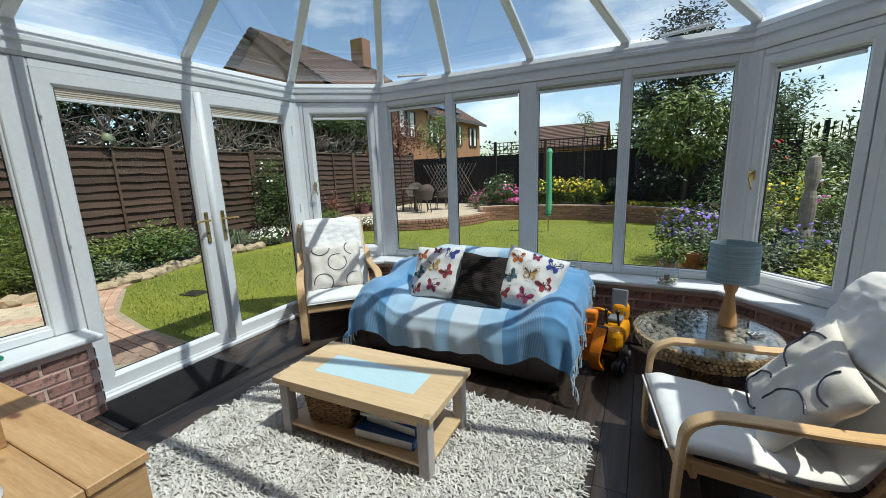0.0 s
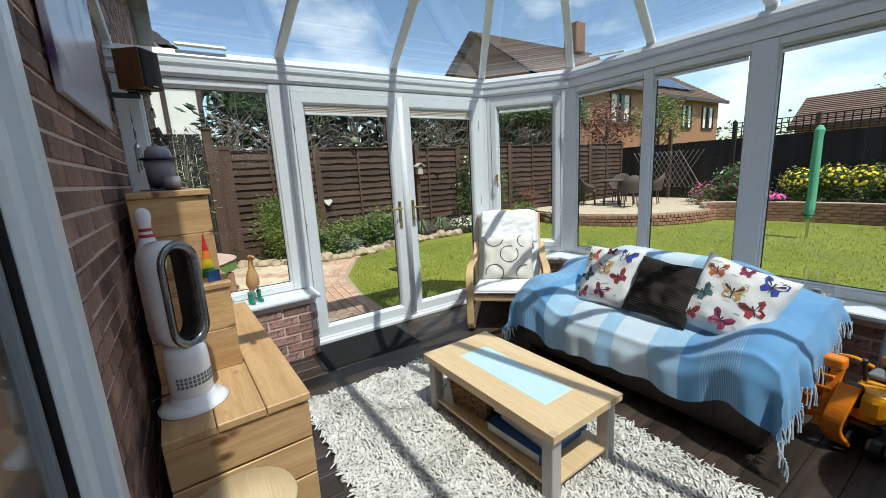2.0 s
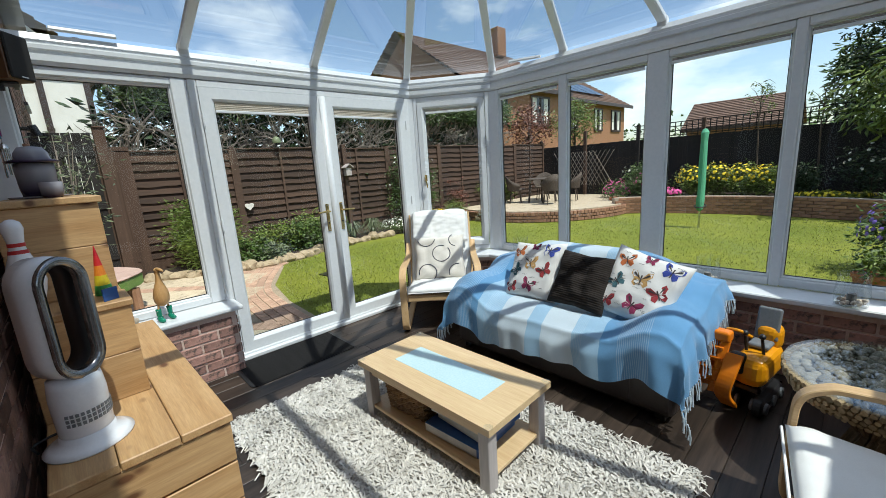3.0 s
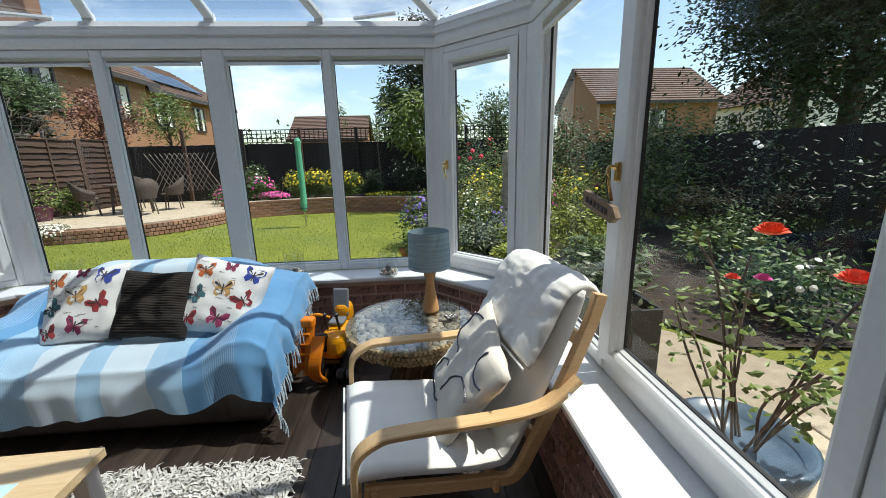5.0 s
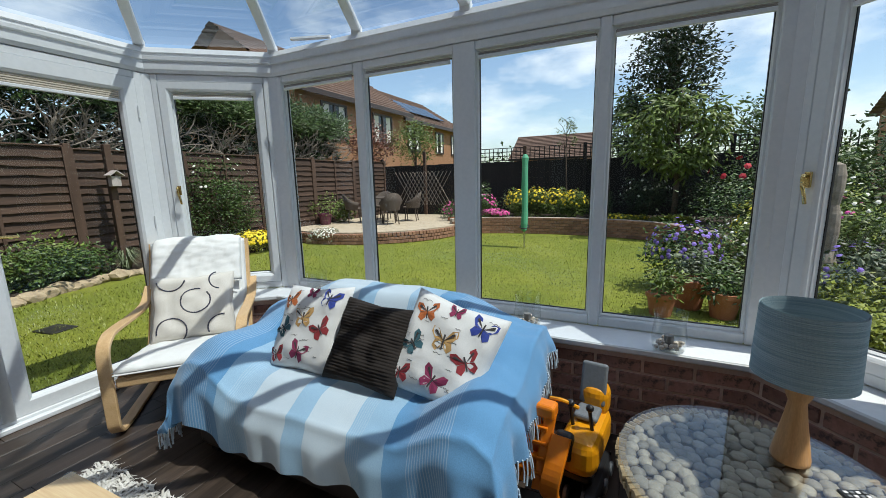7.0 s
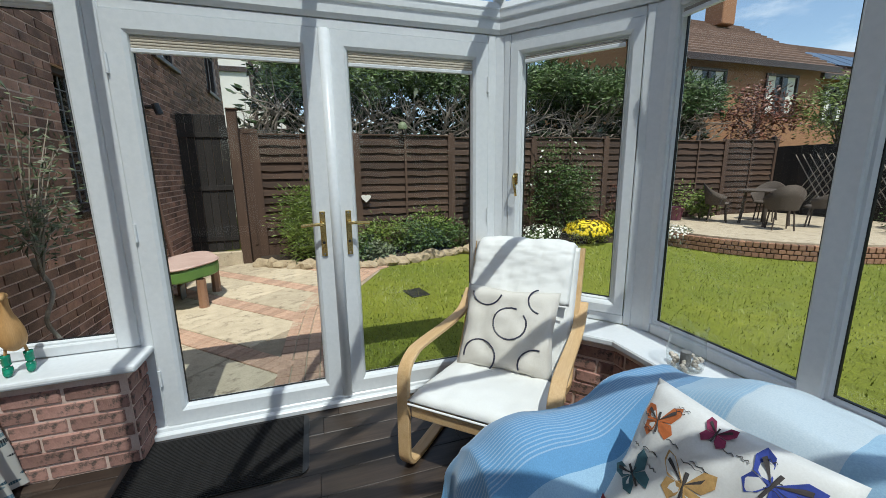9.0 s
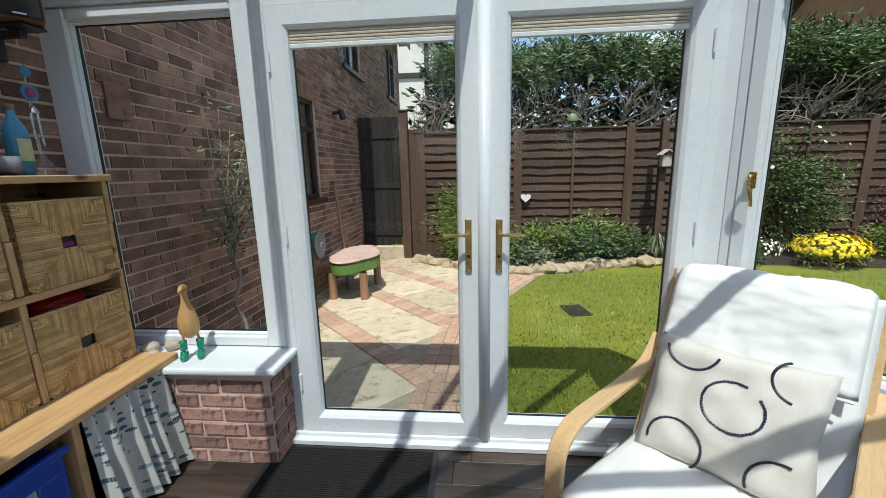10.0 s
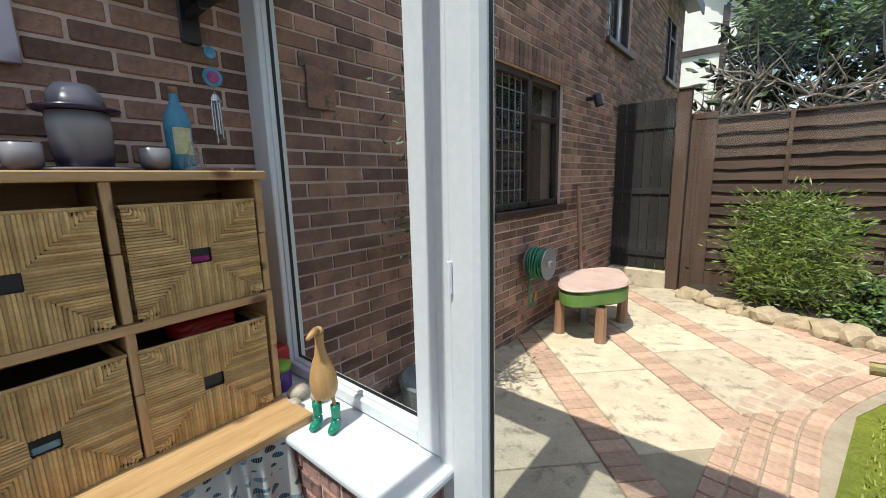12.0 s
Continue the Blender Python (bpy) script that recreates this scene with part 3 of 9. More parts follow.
WHITEP = surface("white glossy plastic", (0.76, 0.76, 0.77), (0.80, 0.80, 0.81), 2, 0.2, 0.01)
SILVER = surface("dark chrome", (0.22, 0.22, 0.23), (0.30, 0.30, 0.31), 3, 0.18, 0.0, metal=0.9)
RED = surface("red paint", (0.45, 0.02, 0.02), (0.52, 0.03, 0.03), 5, 0.4, 0.02)


def rotz(x, y, deg, z=0.0):
    return Matrix.Translation((x, y, z)) @ Matrix.Rotation(radians(deg), 4, 'Z')


def pillow(w, h, t, nx=18, puff=0.55, seed=0, crease=0.006, corner=0.06):
    """A stuffed cushion lying in x (w) and z (h), thick along y."""
    bm = bmesh.new()
    rows = []
    for side in (1, -1):
        grid = []
        for j in range(nx + 1):
            row = []
            for i in range(nx + 1):
                u, v = 2 * i / nx - 1, 2 * j / nx - 1
                e = max(0.0, (1 - u ** 4)) ** puff * max(0.0, (1 - v ** 4)) ** puff
                pinch = 1 - corner * (1 - abs(u)) * abs(v) ** 2 - 0.0
                pinch2 = 1 - corner * (1 - abs(v)) * abs(u) ** 2
                x, z = u * w / 2 * pinch2, v * h / 2 * pinch
                d = e * t / 2 + crease * e * noise.noise((u * 3 + seed, v * 3, side * 5 + seed)) * 2
                row.append(bm.verts.new((x, -side * d, z)))
            grid.append(row)
        for j in range(nx):
            for i in range(nx):
                f = [grid[j][i], grid[j][i + 1], grid[j + 1][i + 1], grid[j + 1][i]]
                bm.faces.new(f if side == 1 else f[::-1])
        rows.append(grid)
    bmesh.ops.remove_doubles(bm, verts=bm.verts, dist=1e-5)
    return bm


def slab_cushion(path, half_w, thick, n=16, puff=0.03, quilts=3, seed=0, crumple=0.0):
    """A long pad that follows a side-view path of (y, z); path lies on its underside."""
    pts = smooth_path([(0, y, z) for y, z in path], 8)
    bm = bmesh.new()
    top, bot = [], []
    m = len(pts)
    for k, p in enumerate(pts):
        d = (pts[min(k + 1, m - 1)] - pts[max(k - 1, 0)]).normalized()
        nrm = Vector((0, -d.z, d.y))
        if nrm.z < 0 and abs(nrm.z) > abs(nrm.y):
            nrm = -nrm
        a, b = [], []
        s = k / (m - 1)
        endf = min(1.0, (min(s, 1 - s) / 0.035)) ** 0.5 if 0 < s < 1 else 0.0
        for i in range(n + 1):
            u = 2 * i / n - 1
            e = max(0.0, 1 - abs(u) ** 12) ** 0.5 * endf
            wob = 0.010 * noise.noise((u * 4 + seed, s * 11, seed)) + 0.006 * noise.noise((u * 11 + seed, s * 24, seed)) + crumple * 0.016 * abs(noise.noise((u * 5 + seed, s * 5 + u * 2, 3)))
            q = 1 - 0.05 * max(0, math.cos(s * math.pi * 2 * quilts)) ** 8
            a.append(bm.verts.new(p + nrm * (thick * 0.5 + e * (thick * 0.5 + puff * (1 - u * u)) * q + wob * e) + Vector((u * half_w, 0, 0))))
            b.append(bm.verts.new(p + nrm * (thick * 0.5 - e * thick * 0.5) + Vector((u * half_w, 0, 0))))
        top.append(a)
        bot.append(b)
    for k in range(m - 1):
        for i in range(n):
            bm.faces.new([top[k][i], top[k][i + 1], top[k + 1][i + 1], top[k + 1][i]])
            bm.faces.new([bot[k][i + 1], bot[k][i], bot[k + 1][i], bot[k + 1][i + 1]])
    bmesh.ops.remove_doubles(bm, verts=bm.verts, dist=1e-5)
    bmesh.ops.recalc_face_normals(bm, faces=bm.faces)
    return bm


# ---------- bentwood armchairs (front towards local -y) ----------
def armchair(at, label):
    c = thing("armchair", label, "armchair", at, "bentwood armchairs")
    for sx in (-0.325, 0.325):
        arm = smooth_path([(sx, 0.36, 0.015), (sx, 0.05, 0.015), (sx, -0.30, 0.018), (sx, -0.385, 0.06), (sx, -0.395, 0.16), (sx, -0.390, 0.40), (sx, -0.375, 0.52), (sx, -0.31, 0.575), (sx, -0.22, 0.588), (sx, 0.08, 0.578), (sx, 0.24, 0.585), (sx, 0.32, 0.612), (sx, 0.41, 0.685)], 6)
        bm = bmesh.new()
        tube(bm, arm, 0, flat=(0.030, 0.0115, (1, 0, 0)))
        part("side_frame", bm, BEECH, c, smooth=False)
        back = smooth_path([(sx * 0.84, -0.36, 0.335), (sx * 0.84, -0.10, 0.295), (sx * 0.84, 0.10, 0.27), (sx * 0.92, 0.19, 0.30), (sx * 0.92, 0.26, 0.42), (sx * 0.92, 0.375, 0.66), (sx * 0.92, 0.465, 0.88), (sx * 0.92, 0.495, 0.985)], 6)
        bm = bmesh.new()
        tube(bm, back, 0, flat=(0.016, 0.026, (1, 0, 0)))
        part("seat_rail", bm, BEECH, c)
        bm = bmesh.new()
        lathe(bm, [(0.009, 0), (0.009, 0.004), (0, 0.006)], 10, Matrix.Translation((sx * 1.03 + (0.022 if sx > 0 else -0.022), 0.36, 0.645)) @ Matrix.Rotation(radians(90 if sx > 0 else -90), 4, 'Y'))
        part("bolt", bm, CHROME, c)
    for y, z in ((-0.33, 0.315), (0.12, 0.255), (0.27, 0.42), (0.445, 0.80)):
        part("cross_rail", cuboid(-0.30, 0.30, y - 0.012, y + 0.012, z - 0.03, z + 0.03, 0.005), BEECH, c)
    part("front_apron", cuboid(-0.29, 0.29, -0.392, -0.368, 0.30, 0.355, 0.006), BEECH, c)
    pad = part("seat_cushion", slab_cushion([(-0.415, 0.372), (-0.25, 0.362), (0.0, 0.322), (0.125, 0.315), (0.19, 0.345), (0.255, 0.47), (0.36, 0.69), (0.44, 0.89), (0.47, 0.99)], 0.295, 0.055, 24, 0.010, 5, 1), CALICO, c, "off-white padded cotton cover", smooth=True)
    bm = bmesh.new()
    tube(bm, [(x, -0.425 + 0.0 * x, 0.392) for x in np.linspace(-0.285, 0.285, 12)], 0.005, 6)
    part("piping", bm, CALICO, pad)
    hr = part("headrest", slab_cushion([(0.266, 0.700), (0.318, 0.79), (0.358, 0.87), (0.392, 0.938), (0.428, 0.975), (0.475, 0.975), (0.505, 0.93)], 0.276, 0.044, 28, 0.006, 2, 7, 0.6), CALICO, c, "turned-over off-white headrest pad", smooth=True)
    bm = bmesh.new()
    tube(bm, [(x, 0.222 + 0.006 * abs(math.sin(x * 9)), 0.712) for x in np.linspace(-0.268, 0.268, 14)], 0.005, 6)
    part("piping", bm, CALICO, hr)
    return c


CH1 = rotz(-2.58, 2.80, 46) @ Matrix.Diagonal((1.06, 1.06, 1.0, 1))
CH2 = rotz(0.585, 1.91, -81) @ Matrix.Diagonal((1.02, 1.0, 0.985, 1))
armchair(CH1, "bentwood armchair with white cotton pad, in the bay corner")
armchair(CH2, "bentwood armchair with white cotton pad, under the side window")


def arc_on(cx, cz, r, a0, a1, sq=1.0, n=16):
    return [(cx + r * math.cos(radians(a0 + (a1 - a0) * i / n)), cz + sq * r * math.sin(radians(a0 + (a1 - a0) * i / n))) for i in range(n + 1)]


def trim_cushion(at, w, h, t, arcs, seed, label):
    """Cream cushion with broken navy sequin rings stitched on its face (-y)."""
    c = thing("cushion", label, "cushion", at, "armchair cushions")
    part("cover", pillow(w, h, t, 20, 0.5, seed, 0.012, 0.09), CUSH, c, smooth=True)
    for a in arcs:
        bm = bmesh.new()
        pts = []
        for x, z in a:
            u, v = 2 * x / w, 2 * z / h
            e = max(0.0, 1 - u ** 4) ** 0.5 * max(0.0, 1 - v ** 4) ** 0.5
            pts.append(Vector((x, -(e * t / 2 + 0.012 * e * noise.noise((u * 3 + seed, v * 3, 5 + seed)) * 2) - 0.001, z)))
        for k in range(len(pts) - 1):
            for s in range(3):
                p = pts[k].lerp(pts[k + 1], s / 3)
                q = pts[k].lerp(pts[k + 1], (s + 0.82) / 3)
                tube(bm, [p, q], 0.0045, 5)
        part("trim", bm, NAVY, c, "navy sequin ring")
    return c


ARCS = [arc_on(0.02, 0.03, 0.085, 70, 400), arc_on(-0.12, 0.20, 0.085, 190, 345), arc_on(0.17, 0.17, 0.07, 120, 260), arc_on(-0.12, -0.16, 0.085, -60, 190), arc_on(0.17, -0.17, 0.085, 80, 200)]
trim_cushion(CH1 @ Matrix.Translation((-0.01, 0.135, 0.575)) @ Matrix.Rotation(radians(-26), 4, 'X'), 0.50, 0.46, 0.11, ARCS, 2, "cream cushion with dark broken rings on the armchair")
trim_cushion(CH2 @ Matrix.Translation((0.03, 0.09, 0.585)) @ Matrix.Rotation(radians(-4), 4, 'Z') @ Matrix.Rotation(radians(-33), 4, 'X') @ Matrix.Rotation(radians(15), 4, 'Y'), 0.48, 0.47, 0.10, [arc_on(-0.11, 0.10, 0.11, 100, 290, 0.8), arc_on(0.14, -0.08, 0.12, 60, 200, 1), arc_on(-0.06, -0.14, 0.10, 90, 330, 0.8), arc_on(0.16, 0.16, 0.07, 150, 300)], 9, "crumpled cream cushion with dark rings leaning in the armchair")

# ---------- sofa ----------
SX0, SX1, SYF, SYB = -1.98, -0.33, 2.38, 3.32
sofa = thing("sofa", "dark brown two-seat sofa under a blue throw", "sofa")
part("base", cuboid(SX0 + 0.02, SX1 - 0.02, SYF + 0.02, SYB, 0.04, 0.30, 0.03, 3), BROWN_SOFA, sofa)
part("seat_pad", cuboid(SX0 + 0.26, SX1 - 0.26, SYF + 0.02, 2.90, 0.28, 0.40, 0.05, 4), BROWN_SOFA, sofa)
part("backrest", cuboid(SX0 + 0.34, SX1 - 0.34, 3.02, SYB - 0.02, 0.28, 0.73, 0.09, 5), BROWN_SOFA, sofa)
for a, b in ((SX0, SX0 + 0.27), (SX1 - 0.27, SX1)):
    part("arm", cuboid(a, b, SYF + 0.01, SYB - 0.02, 0.04, 0.50, 0.05, 4), BROWN_SOFA, sofa)
for x in (SX0 + 0.08, SX1 - 0.08):
    for y in (SYF + 0.08, SYB - 0.08):
        part("foot", cuboid(x - 0.03, x + 0.03, y - 0.03, y + 0.03, 0, 0.05, 0.004), BLACKP, sofa)

# the throw, laid over it and hanging down in folds
THROW, n, l, p = node_mat("blue and white striped woven throw")
tcn, sep = n.new("ShaderNodeTexCoord"), n.new("ShaderNodeSeparateXYZ")
l.new(tcn.outputs["UV"], sep.inputs[0])
ramp = n.new("ShaderNodeValToRGB")
ramp.color_ramp.interpolation = 'CONSTANT'
BLUE, LIGHT, WHITE = (0.115, 0.285, 0.50, 1), (0.30, 0.47, 0.63, 1), (0.52, 0.61, 0.68, 1)
bands = [(0.0, BLUE), (0.27, LIGHT), (0.36, WHITE), (0.47, LIGHT), (0.52, WHITE), (0.62, LIGHT), (0.70, BLUE)]
while len(ramp.color_ramp.elements) < len(bands):
    ramp.color_ramp.elements.new(0.9)
for e, (pos, colr) in zip(ramp.color_ramp.elements, bands):
    e.position, e.color = pos, colr
wv = n.new("ShaderNodeTexWave")
wv.bands_direction = 'X'
wv.inputs["Scale"].default_value = 62
l.new(tcn.outputs["UV"], wv.inputs["Vector"])
zone = n.new("ShaderNodeValToRGB")
zone.color_ramp.interpolation = 'CONSTANT'
for pos, v in ((0.0, 0.0), (0.17, 0.3), (0.25, 0.0), (0.30, 0.25), (0.37, 0.0), (0.585, 0.25), (0.65, 0.0), (0.75, 0.3), (0.83, 0.0)):
    e = zone.color_ramp.elements.new(pos) if pos not in (0.0,) else zone.color_ramp.elements[0]
    e.position, e.color = pos, (v, v, v, 1)
zone.color_ramp.elements[-1].color = (0, 0, 0, 1)
l.new(sep.outputs[0], ramp.inputs[0])
l.new(sep.outputs[0], zone.inputs[0])
thr = ramp_between(n, l, wv.outputs["Fac"], (0, 0, 0), (1, 1, 1), 0.72, 0.78)
fac = mixed(n, l, 'MULTIPLY', 1.0, thr, zone.outputs[0])
col = mixed(n, l, 'MIX', fac, ramp.outputs[0], (0.62, 0.68, 0.72))
weave = noise_tex(n, l, 260, 2, 0.5)
col = mixed(n, l, 'OVERLAY', 0.25, col, weave)
l.new(col, p.inputs["Base Color"])
p.inputs["Roughness"].default_value, p.inputs["Sheen Weight"].default_value = 0.95, 0.3
bp = n.new("ShaderNodeBump")
bp.inputs["Strength"].default_value, bp.inputs["Distance"].default_value = 0.4, 0.001
l.new(weave, bp.inputs["Height"])
l.new(bp.outputs[0], p.inputs["Normal"])
FRINGE = surface("pale fringe yarn", (0.50, 0.60, 0.68), (0.60, 0.68, 0.74), 30, 0.95, 0.1)


def soft_step(x, a, b):
    t = min(1.0, max(0.0, (x - a) / (b - a)))
    return t * t * (3 - 2 * t)


def sofa_height(x, y):
    """Top of the covered sofa: soft seat, low rounded arms and a back that falls away to the sides."""
    e = min(x - SX0, SX1 - x)
    seat = 0.485 - 0.025 * soft_step(y, SYF, 2.90)
    low = seat + (0.615 - seat) * (1 - soft_step(e, 0.12, 0.40))
    low -= 0.07 * (1 - soft_step(y, SYF - 0.03, SYF + 0.22)) ** 2 + 0.05 * (1 - soft_step(e, -0.03, 0.12)) ** 2
    back = 0.81 - 0.15 * (1 - soft_step(e, 0.02, 0.48))
    h = low + (back - low) * soft_step(y, 2.78, 3.04)
    return h - 1.6 * max(0.0, y - 3.14) ** 2


def throw_point(u, v):
    """u across from the left hang to the right hang, v from the back to the front hem; metres of cloth."""
    left, right = SX0 - 0.40 + 0.10 * v, SX1 + 0.14 + 0.14 * v
    ua = left + u * (right - left)
    vb = SYB - 0.04 - v * (SYB - SYF + 0.23 + 0.04 * math.sin(u * 7.0 + 0.6) + 0.10 * max(0.0, u - 0.45) ** 1.5)
    x = min(max(ua, SX0 - 0.02), SX1 + 0.02)
    y = max(vb, SYF - 0.025)
    dx, dy = max(SX0 - 0.02 - ua, ua - SX1 - 0.02, 0.0), max(SYF - 0.025 - vb, 0.0)
    z = sofa_height(x, y)
    side = 1 if ua > (SX0 + SX1) / 2 else -1
    fold_f = (0.020 * math.sin(u * 31 + 2.2 * math.sin(u * 8)) + 0.013 * math.sin(u * 67 + 1.3)) * soft_step(dy, 0.0, 0.22)
    fold_s = (0.022 * math.sin(v * 27 + 1.7 * math.sin(v * 11)) + 0.010 * math.sin(v * 59)) * soft_step(dx, 0.0, 0.22)
    lay = 1 - 0.6 * soft_step(dx + dy, 0.0, 0.1)
    wr = lay * (0.016 * noise.noise((u * 6, v * 4, 3.1)) + 0.016 * noise.noise((u * 2.2 + 5, v * 5, 1.0)) + 0.010 * abs(noise.noise((u * 5 + v * 9, v * 3 - u * 7, 7.7))) + 0.005 * noise.noise((u * 19, v * 13, 2.0)))
    corner = min(dx, dy)
    out_x = 0.035 * soft_step(dx, 0.0, 0.10) + dx * 0.05 + corner * 0.10
    out_y = 0.035 * soft_step(dy, 0.0, 0.10) + dy * 0.05 + corner * 0.10
    drop = max(dx, dy) + 0.26 * corner
    p = Vector((x + side * (fold_s + out_x), y - fold_f - out_y, z + wr - drop))
    p.z = max(p.z, 0.085 + 0.012 * math.sin(u * 25 + v * 31))
    return p


bm = bmesh.new()
uvl = bm.loops.layers.uv.new("UVMap")
NU, NV = 150, 84
grid = [[bm.verts.new(throw_point(i / NU, j / NV)) for i in range(NU + 1)] for j in range(NV + 1)]
for j in range(NV):
    for i in range(NU):
        f = bm.faces.new([grid[j][i], grid[j + 1][i], grid[j + 1][i + 1], grid[j][i + 1]])
        for lp, (a, b) in zip(f.loops, ((i, j), (i, j + 1), (i + 1, j + 1), (i + 1, j))):
            lp[uvl].uv = (a / NU, b / NV)
throw = thing("throw_blanket", "blue and white striped fringed throw spread over the sofa", "blanket")
part("cloth", bm, THROW, throw, smooth=True)
bm = bmesh.new()
rng = random.Random(4)
for u in (0.002, 0.998):
    k = 0
    for v in np.arange(0.03, 0.999, 0.0105):
        p0 = throw_point(u, v)
        sgn = 1 if u > 0.5 else -1
        ln = rng.uniform(0.06, 0.10)
        lean = Vector((sgn * rng.uniform(0.0, 0.02), rng.uniform(-0.015, 0.015), -ln))
        q = p0 + lean
        q.z = max(q.z, 0.02)
        tube(bm, [p0 + Vector((sgn * 0.004, 0, 0.005)), p0.lerp(q, 0.5) + Vector((sgn * 0.006, 0, 0)), q], [0.0035, 0.003, 0.0045], 5)
tagged(part("fringe", bm, FRINGE, throw, "knotted pale fringe"), kind="stuff")

# sofa cushions
BFLY_WHITE = surface("white printed cotton", (0.70, 0.69, 0.67), (0.77, 0.76, 0.74), 5, 0.9, 0.2, 200, sheen=0.2)
CORD = surface("dark brown corduroy", (0.014, 0.010, 0.008), (0.026, 0.019, 0.016), 8, 0.95, 0.2, 150)
WINGS = [surface("butterfly " + nm, c, tuple(v * 1.6 for v in c), 30, 0.9, 0.0, 200) for nm, c in (("red", (0.22, 0.025, 0.03)), ("blue", (0.03, 0.05, 0.24)), ("rust", (0.36, 0.10, 0.03)), ("amber", (0.40, 0.24, 0.09)), ("plum", (0.20, 0.025, 0.07)), ("teal", (0.04, 0.10, 0.12)))]
INK = surface("dark print ink", (0.04, 0.035, 0.035), (0.07, 0.06, 0.06), 20, 0.9, 0.0)


def on_pillow(w, h, t, seed, x, z, lift=0.0015):
    u, v = 2 * x / w, 2 * z / h
    e = max(0.0, 1 - u ** 4) ** 0.5 * max(0.0, 1 - v ** 4) ** 0.5
    return Vector((x, -(e * t / 2 + 0.010 * e * noise.noise((u * 3 + seed, v * 3, 5 + seed)) * 2) - lift, z))


def wing(bm, place, cx, cz, rot, pts):
    """A flat printed shape that follows the cushion's face."""
    ca, sa = math.cos(rot), math.sin(rot)
    ctr = bm.verts.new(place(cx, cz))
    ringv = [bm.verts.new(place(cx + ca * a - sa * b, cz + sa * a + ca * b)) for a, b in pts]
    for i in range(len(ringv)):
        bm.faces.new([ctr, ringv[i], ringv[(i + 1) % len(ringv)]])


def butterfly_cushion(at, seed, label):
    w = h = 0.46
    t = 0.13
    c = thing("cushion", label, "cushion", at, "sofa cushions")
    part("cover", pillow(w, h, t, 20, 0.5, seed, 0.010, 0.09), BFLY_WHITE, c, smooth=True)
    place = lambda x, z: on_pillow(w, h, t, seed, x, z)
    spots = [(-0.13, 0.13, 0.3, 2, 0.9), (0.135, 0.145, -0.2, 1, 1.0), (-0.005, 0.04, 0.1, 3, 1.05), (0.12, -0.01, 0.6, 0, 1.0), (-0.13, -0.02, 0.9, 5, 0.9), (-0.145, -0.155, 0.2, 0, 0.85), (0.01, -0.13, -0.3, 4, 1.0), (0.0, 0.175, 0.0, 4, 0.6)]
    for cx, cz, rot, mi, s in spots:
        s *= 0.054
        bm = bmesh.new()
        for sg in (-1, 1):
            up = [(sg * 0.08 * s, 0.0), (sg * 0.55 * s, 0.85 * s), (sg * 1.05 * s, 0.95 * s), (sg * 1.1 * s, 0.5 * s), (sg * 0.7 * s, 0.02 * s)]
            lo = [(sg * 0.08 * s, -0.05 * s), (sg * 0.7 * s, -0.05 * s), (sg * 0.85 * s, -0.5 * s), (sg * 0.5 * s, -0.85 * s), (sg * 0.15 * s, -0.5 * s)]
            wing(bm, place, cx, cz, rot, up)
            wing(bm, place, cx, cz, rot, lo)
        b = part("butterfly_print", bm, WINGS[mi], c)
        bm = bmesh.new()
        pl2 = lambda x, z: on_pillow(w, h, t, seed, x, z, 0.003)
        wing(bm, pl2, cx, cz, rot, [(0.07 * s, 0.5 * s), (-0.07 * s, 0.5 * s), (-0.06 * s, -0.6 * s), (0.06 * s, -0.6 * s)])
        for sg in (-1, 1):
            wing(bm, pl2, cx + 0, cz + 0, rot, [(sg * 0.6 * s, 0.62 * s), (sg * 0.8 * s, 0.72 * s), (sg * 0.85 * s, 0.55 * s), (sg * 0.65 * s, 0.45 * s)])
        part("butterfly_body", bm, INK, b)
    bm = bmesh.new()
    rg = random.Random(seed)
    for k in range(26):
        x, z = rg.uniform(-0.19, 0.15), rg.uniform(-0.18, 0.19)
        ln = rg.uniform(0.02, 0.05)
        pts = [on_pillow(w, h, t, seed, x + ln * i / 6, z + 0.003 * math.sin(i * 2.1 + k), 0.001) for i in range(7)]
        tube(bm, pts, 0.0009, 4)
    tagged(part("script_print", bm, INK, c, "faint dark lines of script"), kind="stuff")
    return c


butterfly_cushion(Matrix.Translation((-1.42, 2.72, 0.665)) @ Matrix.Rotation(radians(-4), 4, 'Z') @ Matrix.Rotation(radians(-30), 4, 'X') @ Matrix.Rotation(radians(-5), 4, 'Y'), 3, "white cushion printed with coloured butterflies on the throw")
butterfly_cushion(Matrix.Translation((-0.65, 2.73, 0.665)) @ Matrix.Rotation(radians(8), 4, 'Z') @ Matrix.Rotation(radians(-30), 4, 'X') @ Matrix.Rotation(radians(16), 4, 'Y'), 11, "tilted white cushion printed with coloured butterflies")
cc = thing("cushion", "dark brown corduroy cushion between the printed ones", "cushion", Matrix.Translation((-1.01, 2.67, 0.665)) @ Matrix.Rotation(radians(4), 4, 'Z') @ Matrix.Rotation(radians(-33), 4, 'X') @ Matrix.Rotation(radians(5), 4, 'Y'), "sofa cushions")
bm = pillow(0.40, 0.40, 0.12, 84, 0.5, 21, 0.010, 0.09)
for v in bm.verts:
    e = max(0.0, 1 - (v.co.z / 0.2) ** 8)
    v.co.y += (1 if v.co.y > 0 else -1) * 0.0035 * math.cos(v.co.z * 2 * math.pi / 0.0143) * e
part("cover", bm, CORD, cc, smooth=True)

